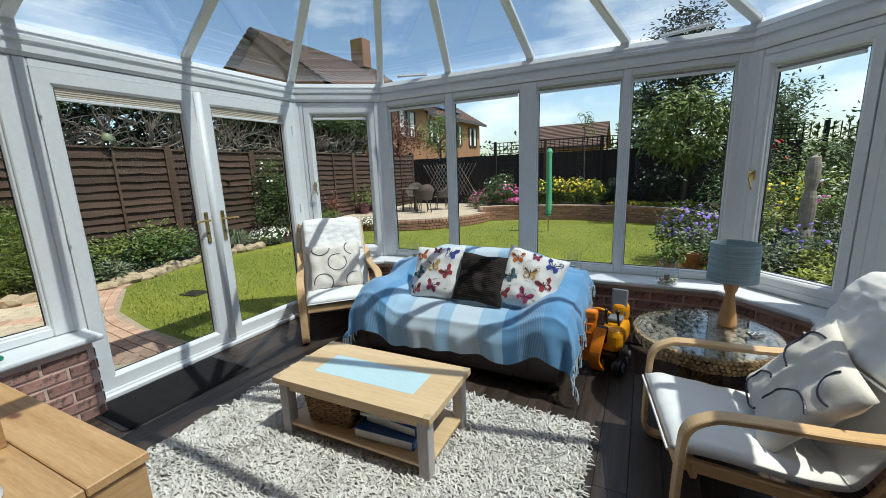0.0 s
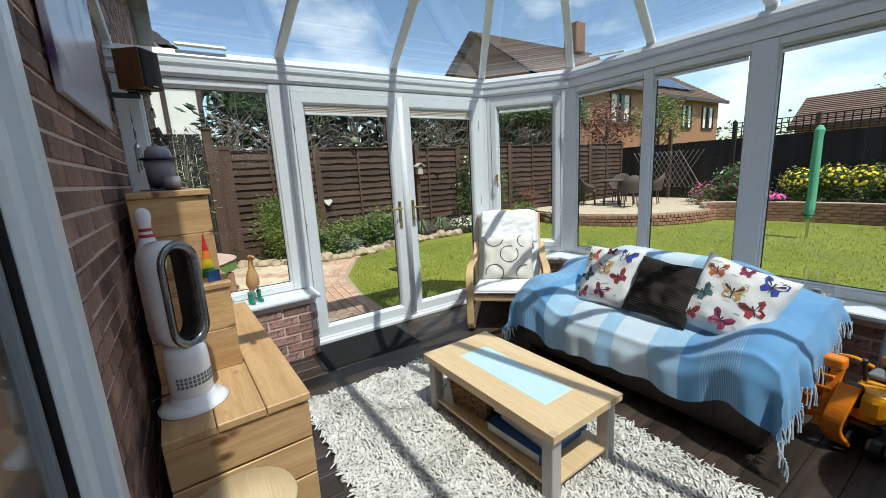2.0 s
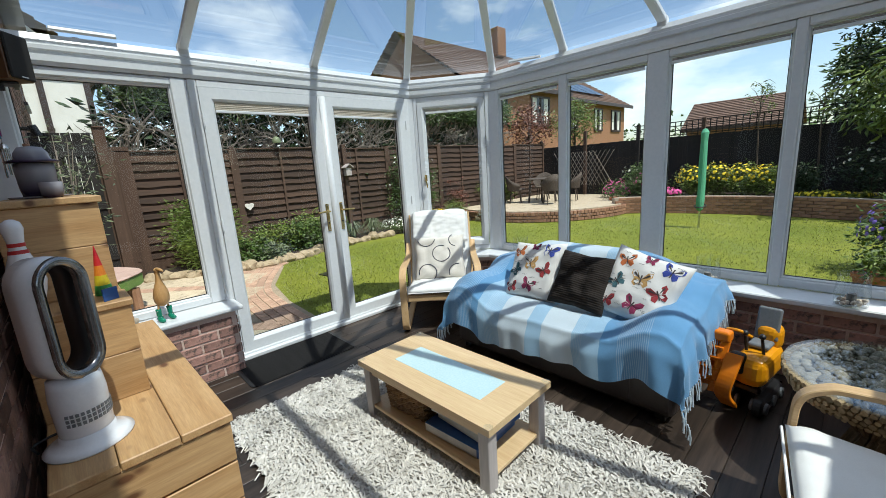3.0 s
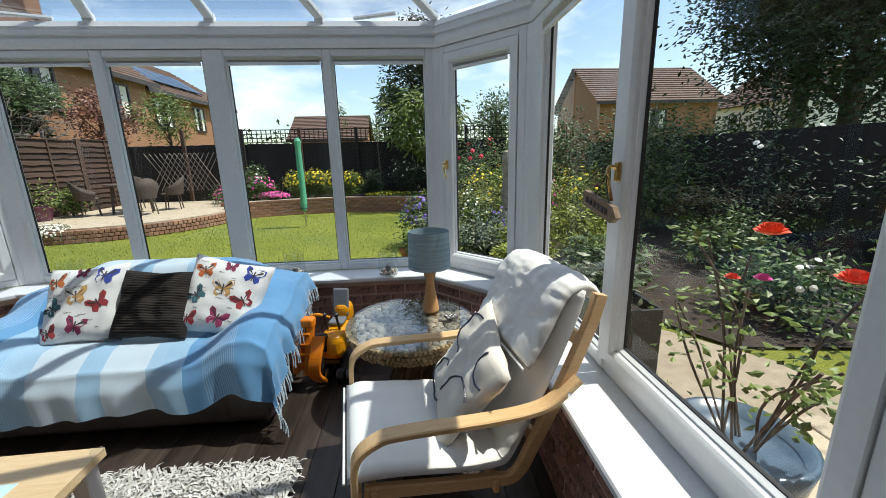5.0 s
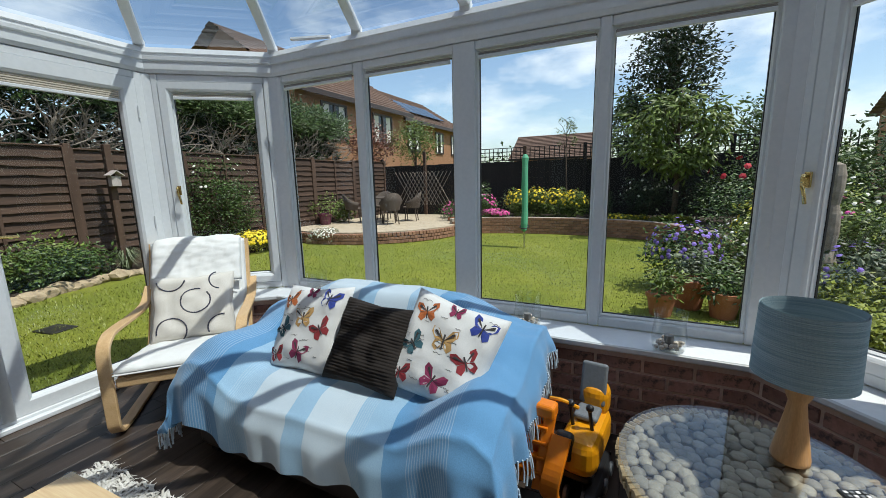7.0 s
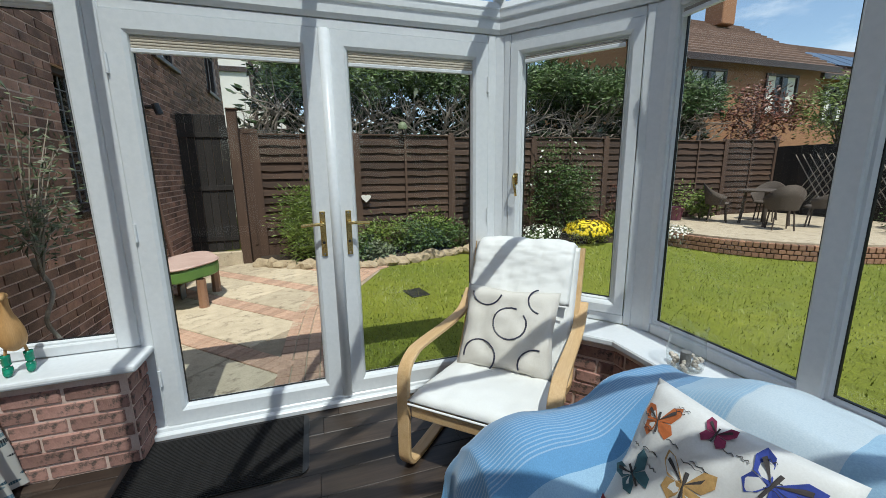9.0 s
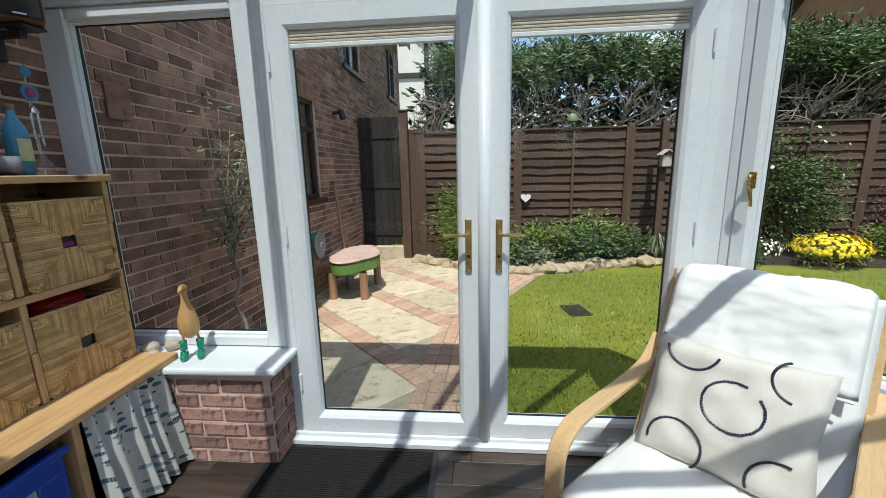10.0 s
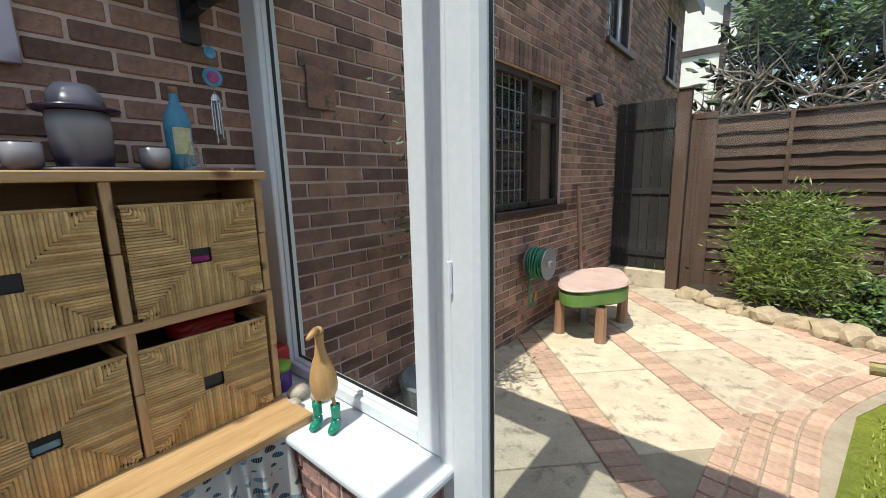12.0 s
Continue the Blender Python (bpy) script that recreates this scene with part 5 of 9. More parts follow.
for x, y in ((-7.95, 4.95), (-7.95, 5.5)):
    SEED[0] += 1
    rng = random.Random(SEED[0])
    gt = thing("grass_tussock", "arching grass tussock at the lawn edge", "plant", Matrix.Translation((x, y, G)))
    bm = bmesh.new()
    for k in range(150):
        a, rr, hh = rng.uniform(0, 6.28), rng.uniform(0.2, 0.48), rng.uniform(0.25, 0.5)
        p1 = Vector((math.cos(a) * rr * 0.35, math.sin(a) * rr * 0.35, hh))
        p2 = Vector((math.cos(a) * rr, math.sin(a) * rr, hh * 0.55))
        s = Vector((-math.sin(a), math.cos(a), 0)) * 0.006
        v = [bm.verts.new(q) for q in (-s, s, p1 + s, p1 - s, p2)]
        bm.faces.new([v[0], v[1], v[2], v[3]])
        bm.faces.new([v[3], v[2], v[4]])
    tagged(part("blade", bm, LEAF_GY, gt), kind="stuff")
bush("daisy_clump", "low clump of small white daisies", (-7.95, 6.35), (0.45, 0.5, 0.2), LEAF_MD, 0.05, 40, 20, "white", 220, 0.022, category="plant")
bush("yellow_shrub", "bright yellow flowering mound by the lawn", (-7.65, 7.35), (0.42, 0.5, 0.24), LEAF_YL, 0.05, 46, 26, "yellow", 420, 0.03, category="plant")
bush("daisy_clump", "white daisies spilling beside the raised patio", (-6.9, 8.85), (0.42, 0.36, 0.2), LEAF_GY, 0.05, 40, 20, "white", 200, 0.022, category="plant")
bush("climbing_rose", "green climber against the fence panel", (-8.12, 7.0), (0.38, 0.85, 1.12), LEAF_MD, 0.06, 130, 34, "white", 26, 0.03)
bush("ivy", "bronze and green climber on the fence", (-8.15, 8.6), (0.3, 0.5, 0.7), LEAF_RD, 0.06, 40, 24)
bush("border_plant", "green border plant in front of the climber", (-7.9, 8.3), (0.36, 0.4, 0.3), LEAF_LT, 0.06, 40, 22, category="plant")

# conifer hedge behind the fence: bare wood low down, green on top
hedge = thing("hedge", "tall conifer hedge with bare branches behind the fence", "hedge")
rng = random.Random(41)
cl = []
for k in range(430):
    y = rng.uniform(1.25, 12.5)
    x = -9.6 + rng.uniform(-0.75, 0.75)
    cl.append((x, y, 3.42 + 0.25 * noise.noise((y * 0.9, 3, 0)) + rng.uniform(-0.28, 0.34) - 0.25 * abs(x + 9.6)))
leaf_part("crown", leaves(rng, cl, 100, 0.26, 0.12, 0.0, 0.3, 0.22), CONIFER, hedge, "green conifer sprays")
# dark leaf mass behind the branches gives the hedge's inner shade by colour
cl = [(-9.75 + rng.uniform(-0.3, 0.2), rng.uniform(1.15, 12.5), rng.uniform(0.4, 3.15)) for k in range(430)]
leaf_part("inner_mass", leaves(rng, cl, 26, 0.5, 0.26, 0.1, 0.4, 0.5), LEAF_DK, hedge, "dark leaves standing in for the hedge's shaded inside")
for k in range(210):
    y = rng.uniform(0.8, 12.3)
    x = -8.75 + rng.uniform(-0.25, 0.15)
    bm = bmesh.new()
    p = Vector((x - 0.4, y, rng.uniform(1.7, 2.6)))
    d = Vector((rng.uniform(0.1, 0.6), rng.uniform(-0.7, 0.7), rng.uniform(0.4, 1.0))).normalized()
    for br in range(5):
        q, dd = p.copy(), (d + Vector((rng.gauss(0, 0.5), rng.gauss(0, 0.6), rng.gauss(0, 0.4)))).normalized()
        pts = [q.copy()]
        for s in range(5):
            dd = (dd + Vector((rng.gauss(0, 0.25), rng.gauss(0, 0.3), rng.gauss(0, 0.25)))).normalized()
            q = q + dd * rng.uniform(0.08, 0.2)
            pts.append(q.copy())
        r0 = rng.uniform(0.006, 0.022)
        tube(bm, pts, [r0 * (1 - 0.15 * i) for i in range(6)], 5)
    part("bare_branch", bm, TWIGS, hedge)

# ---------- fences ----------
fence = thing("fence", "brown waney-lap panel fence with posts", "fence")
verts = []
board_meshes = []
for var in range(4):
    bm = bmesh.new()
    N = 14
    prev = None
    for i in range(N + 1):
        y = -0.89 + 1.78 * i / N
        e = 0.026 * noise.noise((i * 0.45, var * 7, 0))
        sec = [bm.verts.new(v) for v in ((0.046, y, -0.085 + e), (0.002, y, 0.085), (-0.010, y, 0.085), (0.030, y, -0.085 + e))]
        if prev:
            for a in range(4):
                bm.faces.new([prev[a], prev[(a + 1) % 4], sec[(a + 1) % 4], sec[a]])
        prev = sec
    bmesh.ops.recalc_face_normals(bm, faces=bm.faces)
    board_meshes.append(finish(bm, "board", FENCE))
rng = random.Random(5)
for pn in range(7):
    yc = 0.86 + 0.93 + pn * 1.86
    top = 2.07 + 0.02 * math.sin(pn * 2.3)
    for k in range(13):
        o = new("board", board_meshes[rng.randrange(4)])
        o.parent = fence
        o.matrix_basis = Matrix.Translation((-8.43 + rng.uniform(-0.004, 0.004), yc, top - 0.09 - k * 0.142)) @ Matrix.Rotation(rng.uniform(-0.004, 0.004), 4, 'X')
    for yy in (-0.88, 0.0, 0.88):
        part("batten", cuboid(-8.395, -8.362, yc + yy - 0.022, yc + yy + 0.022, top - 1.88, top, 0.003), FENCE_POST, fence)
    part("capping", cuboid(-8.46, -8.375, yc - 0.92, yc + 0.92, top, top + 0.025, 0.004), FENCE_POST, fence)
    part("gravel_board", cuboid(-8.45, -8.40, yc - 0.92, yc + 0.92, G, top - 1.86, 0.004), FENCE_POST, fence)
    part("post", cuboid(-8.47, -8.36, yc + 0.88, yc + 0.98, G, top + 0.06, 0.006), FENCE_POST, fence)
gate = thing("side_gate", "dark brown side gate with a stout post", "gate")
for k in range(6):
    part("gate_board", cuboid(-8.31, -8.285, -0.05 + k * 0.118, 0.06 + k * 0.118, 0.14, 2.37, 0.004), FENCE_BK, gate)
for z in (0.35, 1.2, 2.05):
    part("gate_rail", cuboid(-8.285, -8.265, -0.05, 0.66, z - 0.04, z + 0.04, 0.003), FENCE_BK, gate)
part("gate_post", cuboid(-8.33, -8.21, 0.68, 0.83, G, 2.44, 0.008), FENCE_POST, gate)
part("infill_board", cuboid(-8.40, -8.375, 0.64, 1.10, G, 2.16, 0.004), FENCE_POST, gate)
part("post_cap", cuboid(-8.35, -8.19, 0.68, 0.85, 2.442, 2.47, 0.008), FENCE_POST, gate)
part("step", cuboid(-8.36, -8.2, -0.06, 0.69, G, 0.12, 0.01), SLAB, gate)
# bird house on a post, bell feeder and heart sign
bh = thing("bird_house", "small wooden bird house on a tall post", "bird house", Matrix.Translation((-8.0, 4.95, G)))
part("post", cuboid(-0.05, 0.05, -0.05, 0.05, 0, 2.25, 0.006), FENCE_POST, bh)
part("box", cuboid(0.052, 0.17, -0.07, 0.07, 1.55, 1.72, 0.004), GREY_WOOD, bh)
bm = bmesh.new()
for s in (-1, 1):
    box(bm, 0.03, 0.22, -0.005, 0.13, 0, 0.016, 0, 1, Matrix.Translation((0, 0, 1.80)) @ (Matrix.Rotation(radians(-38), 4, 'X') if s > 0 else Matrix.Rotation(radians(180 + 38), 4, 'X') @ Matrix.Translation((0, 0, -0.016))))
part("roof", bm, GREY_WOOD, bh)
bl = thing("bell_feeder", "round green bird feeder hung on the fence", "bird feeder", Matrix.Translation((-8.33, 3.60, 2.22)))
bm = bmesh.new()
lathe(bm, [(0.085, -0.02), (0.09, 0.04), (0.05, 0.10), (0, 0.12)], 16)
part("dome", bm, LEAF_GY, bl, smooth=True)
part("hook", cuboid(-0.04, 0.01, -0.006, 0.006, -0.11, -0.02, 0.002), BLACKP, bl)
hs = thing("heart_sign", "small white heart ornament on the fence", "ornament", Matrix.Translation((-8.34, 2.86, 0.95)))
bm = bmesh.new()
bm.faces.new([bm.verts.new((0, 0.085 * 1.05 * math.sin(a) ** 3, 0.07 * (math.cos(a) - 0.35 * math.cos(2 * a) - 0.12 * math.cos(3 * a)))) for a in np.linspace(0, 2 * math.pi, 25)[:-1]])
r = bmesh.ops.extrude_face_region(bm, geom=bm.faces[:])
bmesh.ops.translate(bm, vec=(0.02, 0, 0), verts=[v for v in r["geom"] if isinstance(v, bmesh.types.BMVert)])
bmesh.ops.recalc_face_normals(bm, faces=bm.faces)
part("heart", bm, RENDER, hs)

FY = 13.9
ff = thing("fence", "black-stained closeboard fence with trellis on top", "fence")
bmesh_v = finish(cuboid(-0.066, 0.066, -0.012, 0.012, 0, 2.06, 0.003), "board", FENCE_BK)
for k in range(96):
    o = new("board", bmesh_v)
    o.parent = ff
    o.matrix_basis = Matrix.Translation((-8.5 + k * 0.128, FY + rng.uniform(-0.006, 0.006), G + rng.uniform(-0.01, 0.01)))
for k in range(8):
    x = -8.45 + k * 1.8
    part("post", cuboid(x - 0.05, x + 0.05, FY - 0.11, FY - 0.014, G, 2.40 if k > 0 else 2.2, 0.006), FENCE_POST if k in (1, 3) else FENCE_BK, ff)
    if k > 1:
        for j in range(12):
            xx = x + 0.15 * j
            part("trellis_slat", cuboid(xx - 0.012, xx + 0.012, FY - 0.02, FY - 0.002, 1.95, 2.36, 0), FENCE_BK, ff)
for z in (1.98, 2.11, 2.24, 2.36):
    part("trellis_rail", cuboid(-5.0, 3.8, FY - 0.034, FY - 0.020, z - 0.012, z + 0.012, 0), FENCE_BK, ff)
rf = thing("fence", "dark panel fence along the shaded side of the garden", "fence")
for k in range(80):
    o = new("board", bmesh_v)
    o.parent = rf
    o.matrix_basis = Matrix.Translation((6.6 + rng.uniform(-0.006, 0.006), -6 + k * 0.25, G)) @ Matrix.Rotation(radians(90), 4, 'Z') @ Matrix.Diagonal((1.95, 1, 0.9, 1))

# ---------- raised round patio, retaining wall, far beds ----------
PC = Vector((-7.0, 11.45))
rp = thing("raised_patio", "round raised patio with a brick edge", "patio", kind="structure")
bm = bmesh.new()
lathe(bm, [(0, G + 0.30), (2.72, G + 0.30), (2.72, G)], 64, Matrix.Translation((PC.x, PC.y, 0)))
part("deck", bm, SLAB, rp)
for row, (z, h) in enumerate(((0.05, 0.085), (0.135, 0.075), (0.225, 0.095))):
    nb = 84
    mesh = brick_mesh_for(WALLBRICK, 0.13 if row == 2 else 0.165, 0.11, h - 0.012)
    for k in range(nb):
        a = -2.6 + k * 3.0 / nb + (0.018 if row == 1 else 0)
        o = new("brick", mesh)
        o.parent = rp
        o.matrix_basis = Matrix.Translation((PC.x + 2.75 * math.cos(a), PC.y + 2.75 * math.sin(a), G + z)) @ Matrix.Rotation(a + math.pi / 2, 4, 'Z') @ Matrix.Diagonal((0.64 if row == 2 else 0.55, 1, 1, 1))
rw = thing("retaining_wall", "curved low brick retaining wall round the lawn", "wall", kind="structure")
line = smooth_path([(-4.45, 11.2, 0), (-4.1, 11.55, 0), (-3.0, 11.95, 0), (-1.5, 12.1, 0), (0.0, 11.85, 0), (0.9, 11.2, 0), (1.4, 10.2, 0), (1.6, 9.2, 0), (1.7, 8.2, 0)], 8)
bm = bmesh.new()
sweep_line(bm, [(q.x, q.y) for q in line], [(-0.04, G), (-0.04, G + 0.45), (0.12, G + 0.45), (0.12, G)])
part("wall_core", bm, MORTAR_GREY, rw)
seglen = [0]
for a, b in zip(line, line[1:]):
    seglen.append(seglen[-1] + (b - a).length)
rest = bmesh.new()
cnt = 0
mesh = brick_mesh_for(WALLBRICK, 0.215, 0.09, 0.065)
for row in range(6):
    s = 0.11 + (row % 2) * 0.113
    while s < seglen[-1]:
        k = max(i for i in range(len(line)) if seglen[i] <= s)
        k = min(k, len(line) - 2)
        d = (line[k + 1] - line[k]).normalized()
        q = line[k] + d * (s - seglen[k])
        mm = Matrix.Translation((q.x + d.y * 0.03, q.y - d.x * 0.03, G + 0.04 + row * 0.074)) @ Matrix.Rotation(math.atan2(d.y, d.x), 4, 'Z')
        if cnt < 290:
            o = new("brick", mesh)
            o.parent = rw
            o.matrix_basis = mm
            cnt += 1
        s += 0.226
bm = bmesh.new()
ln2 = [(q.x, q.y) for q in line]
back = [(3.6, 8.4), (3.6, 13.85), (-4.6, 13.85)]
bm.faces.new([bm.verts.new((x, y, G + 0.40)) for x, y in ln2 + back])
part("soil", bm, SOIL, rw)

Z1B = G + 0.40
for x, y, r, mt, fl, nf, lb in ((-3.9, 13.0, (0.42, 0.36, 0.36), LEAF_MD, "pink", 60, "pink-flowered shrub on the raised bed"), (-3.55, 12.85, (0.5, 0.3, 0.14), LEAF_MD, "pink", 240, "mat of bright pink flowers trailing over the wall"), (-4.4, 13.3, (0.5, 0.4, 0.5), LEAF_MD, "white", 20, "rounded green shrub by the black fence"), (-3.0, 13.3, (0.42, 0.3, 0.4), LEAF_LT, "yellow", 90, "clump of yellow loosestrife"), (-2.45, 13.3, (0.42, 0.3, 0.42), LEAF_LT, "yellow", 110, "clump of yellow loosestrife"), (-1.9, 13.3, (0.42, 0.3, 0.4), LEAF_LT, "yellow", 110, "clump of yellow loosestrife"), (-1.4, 13.25, (0.4, 0.3, 0.38), LEAF_LT, "yellow", 90, "clump of yellow loosestrife"), (-0.7, 13.35, (0.3, 0.3, 0.4), LEAF_DK, None, 0, "dark green shrub before the black fence"), (0.4, 13.3, (0.62, 0.45, 0.62), LEAF_DK, "white", 30, "dark glossy shrub with a few white flowers"), (1.5, 13.0, (0.62, 0.5, 0.6), LEAF_DK, None, 0, "dark green shrub in the raised bed"), (-0.2, 13.05, (0.7, 0.16, 0.08), LEAF_YL, "yellow", 90, "low golden edging plant on the wall"), (1.0, 12.7, (0.5, 0.2, 0.09), LEAF_YL, None, 0, "low golden edging plant on the wall")):
    bush("border_shrub", lb, (x, y - 0.7 if y < 13.2 else y - 0.45), r, mt, 0.07, 60, 28, fl, nf, 0.034, Z1B - 0.02)
for x, h, mt in ((-1.75, 2.9, LEAF_LT), (-0.55, 2.6, LEAF_LT)):
    tree("sapling", "thin young tree tied before the fence", (x, 13.6), h + 0.4, (0.35, 0.25, 0.45), mt, 0.07, 16, 14, 0.022, low=0.72)
tree("evergreen_tree", "tall dark evergreen tree behind the border", (0.95, 14.6), 6.1, (1.05, 1.0, 1.75), LEAF_DK, 0.13, 190, 34, 0.12, low=0.42)
leafm = leaf_mat("reddish new growth", (0.09, 0.055, 0.03), (0.16, 0.10, 0.05))
tree("cherry_tree", "light green tree with long drooping leaves", (1.0, 12.3), 3.6, (1.15, 0.8, 0.85), LEAF_LT, 0.20, 90, 24, 0.06, 0.9, 0.28, low=0.4)
tree("fir_tree", "dark layered fir behind the fence", (-0.15, 16.2), 4.6, (0.55, 0.55, 1.6), CONIFER, 0.22, 70, 26, 0.07, 0.3, 0.22, low=0.2)
bush("rose_bush", "green rose bush with red blooms", (2.3, 11.9), (0.75, 0.6, 0.85), LEAF_MD, 0.075, 80, 26, "red", 14, 0.07, Z1B)
# right border towards the house
for x, y, r, mt, fl, nf, fs, lb in ((0.72, 7.25, (0.45, 0.45, 0.46), LEAF_MD, "violet", 120, 0.030, "bushy aster covered in violet daisies"), (2.9, 8.6, (0.6, 0.6, 0.72), LEAF_LT, "white", 60, 0.03, "tall pale flowering border plant by the post"), (3.7, 7.6, (0.65, 0.6, 0.62), LEAF_YL, "yellow", 50, 0.035, "yellow-green border plant in bloom"), (2.3, 6.9, (0.62, 0.5, 0.36), LEAF_GY, "violet", 40, 0.03, "grey-green lavender-like mound in the border"), (3.1, 6.2, (0.6, 0.55, 0.42), LEAF_YL, None, 0, 0.03, "golden-leaved shrub at the bed's edge"), (2.0, 5.6, (0.42, 0.4, 0.2), LEAF_YL, None, 0, 0.03, "low golden plant in front of the bed"), (1.5, 7.7, (0.45, 0.42, 0.46), LEAF_LT, "white", 70, 0.022, "airy pale-flowered plant before the carved post"), (2.0, 8.4, (0.6, 0.5, 0.66), LEAF_YL, "yellow", 60, 0.03, "tall yellow-green perennial behind the carved post"), (1.5, 6.4, (0.46, 0.4, 0.27), LEAF_GY, None, 0, 0.03, "silver-grey mound beside the clay pots"), (2.05, 6.5, (0.42, 0.4, 0.25), LEAF_YL, None, 0, 0.03, "golden trailing plant below the post"), (2.75, 7.7, (0.6, 0.5, 0.62), LEAF_LT, "pink", 40, 0.025, "light green perennial with pink flecks"), (1.95, 9.7, (0.8, 0.6, 0.78), LEAF_MD, None, 0, 0.03, "rounded green shrub behind the border"), (3.0, 9.7, (0.95, 0.7, 1.0), LEAF_LT, None, 0, 0.03, "tall light green shrub in the border"), (2.9, 4.9, (0.6, 0.5, 0.3), LEAF_MD, None, 0, 0.03, "low mid-green plant under the window"), (4.0, 10.0, (1.25, 1.1, 1.15), LEAF_MD, None, 0, 0.03, "large rounded green shrub"), (5.2, 8.2, (1.1, 1.2, 1.15), LEAF_MD, None, 0, 0.03, "large rounded green shrub"), (5.7, 6.0, (0.9, 1.2, 0.95), LEAF_DK, "white", 16, 0.04, "dark climbing shrub on the side fence"), (5.9, 3.8, (0.7, 1.1, 0.95), LEAF_DK, "pink", 10, 0.05, "dark climbing shrub on the side fence"), (4.6, 5.2, (0.6, 0.6, 0.4), LEAF_MD, None, 0, 0.03, "leafy border plant in shade"), (3.9, 3.6, (0.5, 0.55, 0.32), LEAF_MD, "white", 14, 0.03, "leafy border plant with white flowers")):
    bush("border_shrub", lb, (x, y), r, mt, 0.075 if r[0] < 1 else 0.10, 56 if r[0] < 1 else 170, 26, fl, nf, fs, G + (0.0 if r[0] < 1 else 0.1))
bed2 = thing("flower_bed", "dark soil of the side border", "flower bed", kind="structure")
bm = bmesh.new()
bm.faces.new([bm.verts.new((x, y, G + 0.03)) for x, y in ((1.75, 5.4), (2.3, 4.4), (3.0, 3.1), (6.55, 2.6), (6.55, 13.0), (2.2, 12.0), (1.7, 8.0), (1.6, 6.6))])
part("soil", bm, SOIL, bed2)
tree("garden_tree", "rounded tree beyond the hedge", (6.2, 27.0), 5.4, (1.6, 1.6, 1.5), LEAF_MD, 0.22, 80, 26, 0.14)
tree("pine_tree", "tall dark pine overhanging the side fence", (11.8, 11.6), 9.0, (2.3, 2.3, 1.9), LEAF_DK, 0.15, 300, 90, 0.2, 0.2, 0.3, low=0.46)
tree("dark_tree", "dark leafy tree beyond the side fence", (9.5, 8.2), 8.6, (2.5, 2.7, 3.3), LEAF_DK, 0.13, 520, 80, 0.16, low=0.25)
for y in (8.5, 10.6, 12.6):
    bush("hedge_shrub", "tall hedge shrub beyond the side fence", (7.7, y), (1.0, 1.25, 1.2), LEAF_MD, 0.11, 110, 26, z0=G)
# shrubs above the left fence further back
tree("photinia", "red-leaved shrub tree behind the fence", (-9.4, 14.4), 4.0, (0.95, 0.95, 0.9), LEAF_RD, 0.12, 80, 26, 0.06, low=0.5)
tree("willow_shrub", "pale green shrub tree behind the black fence", (-7.9, 15.4), 3.9, (1.0, 0.8, 0.75), LEAF_LT, 0.13, 80, 26, 0.06, thin=0.25, low=0.55)

# far line of trees closing the horizon
rng = random.Random(17)
wood_far = thing("distant_trees", "far line of trees on the horizon", "trees", kind="stuff")
cl = []
for k in range(420):
    a = rng.uniform(0, 6.283)
    r = rng.uniform(62, 80)
    cl.append((r * math.cos(a), r * math.sin(a), rng.uniform(0.3, 3.0)))
leaf_part("tree_line", leaves(rng, cl, 70, 3.6, 0.75, 0.1, 0.6, 0.7), LEAF_MD, wood_far)


# ---------- carved post, rotary dryer, pots, furniture outdoors ----------
cp = thing("carved_post", "weathered carved wooden garden post", "ornament", Matrix.Translation((2.13, 7.2, G)))
bm = bmesh.new()
rng = random.Random(2)
lathe(bm, [(0, 0), (0.10, 0), (0.095, 0.25), (0.105, 0.5), (0.075, 0.62), (0.095, 0.85), (0.085, 1.05), (0.060, 1.15), (0.085, 1.3), (0.09, 1.48), (0.06, 1.60), (0, 1.63)], 14)
for v in bm.verts:
    k = 1 + 0.22 * noise.noise(v.co * 5)
    v.co.x *= k
    v.co.y *= k
part("post", bm, TWIGS, cp)
rd = thing("rotary_dryer", "folded rotary clothes dryer under a green cover", "clothes dryer", Matrix.Translation((-2.03, 9.75, G)))
bm = bmesh.new()
tube(bm, [(0, 0, 0), (0, 0, 0.5)], 0.022, 8)
part("pole", bm, CHROME, rd)
bm = bmesh.new()
lathe(bm, [(0.02, 0.36), (0.08, 0.40), (0.10, 0.55), (0.085, 0.8), (0.09, 1.3), (0.08, 1.8), (0.09, 1.95), (0.05, 2.02), (0, 2.03)], 14)
for v in bm.verts:
    v.co.x *= 0.75 + 0.20 * noise.noise((v.co.x * 14, v.co.y * 14, v.co.z * 2))
part("cover", bm, COVER, rd, "sea-green cloth cover")
bm = bmesh.new()
tube(bm, [(0.10 * math.cos(a), 0.10 * math.sin(a), 0.47 + 0.03 * math.sin(a)) for a in np.linspace(0, 2 * math.pi, 16)], 0.012, 6)
part("tie_cord", bm, BLACKP, rd)


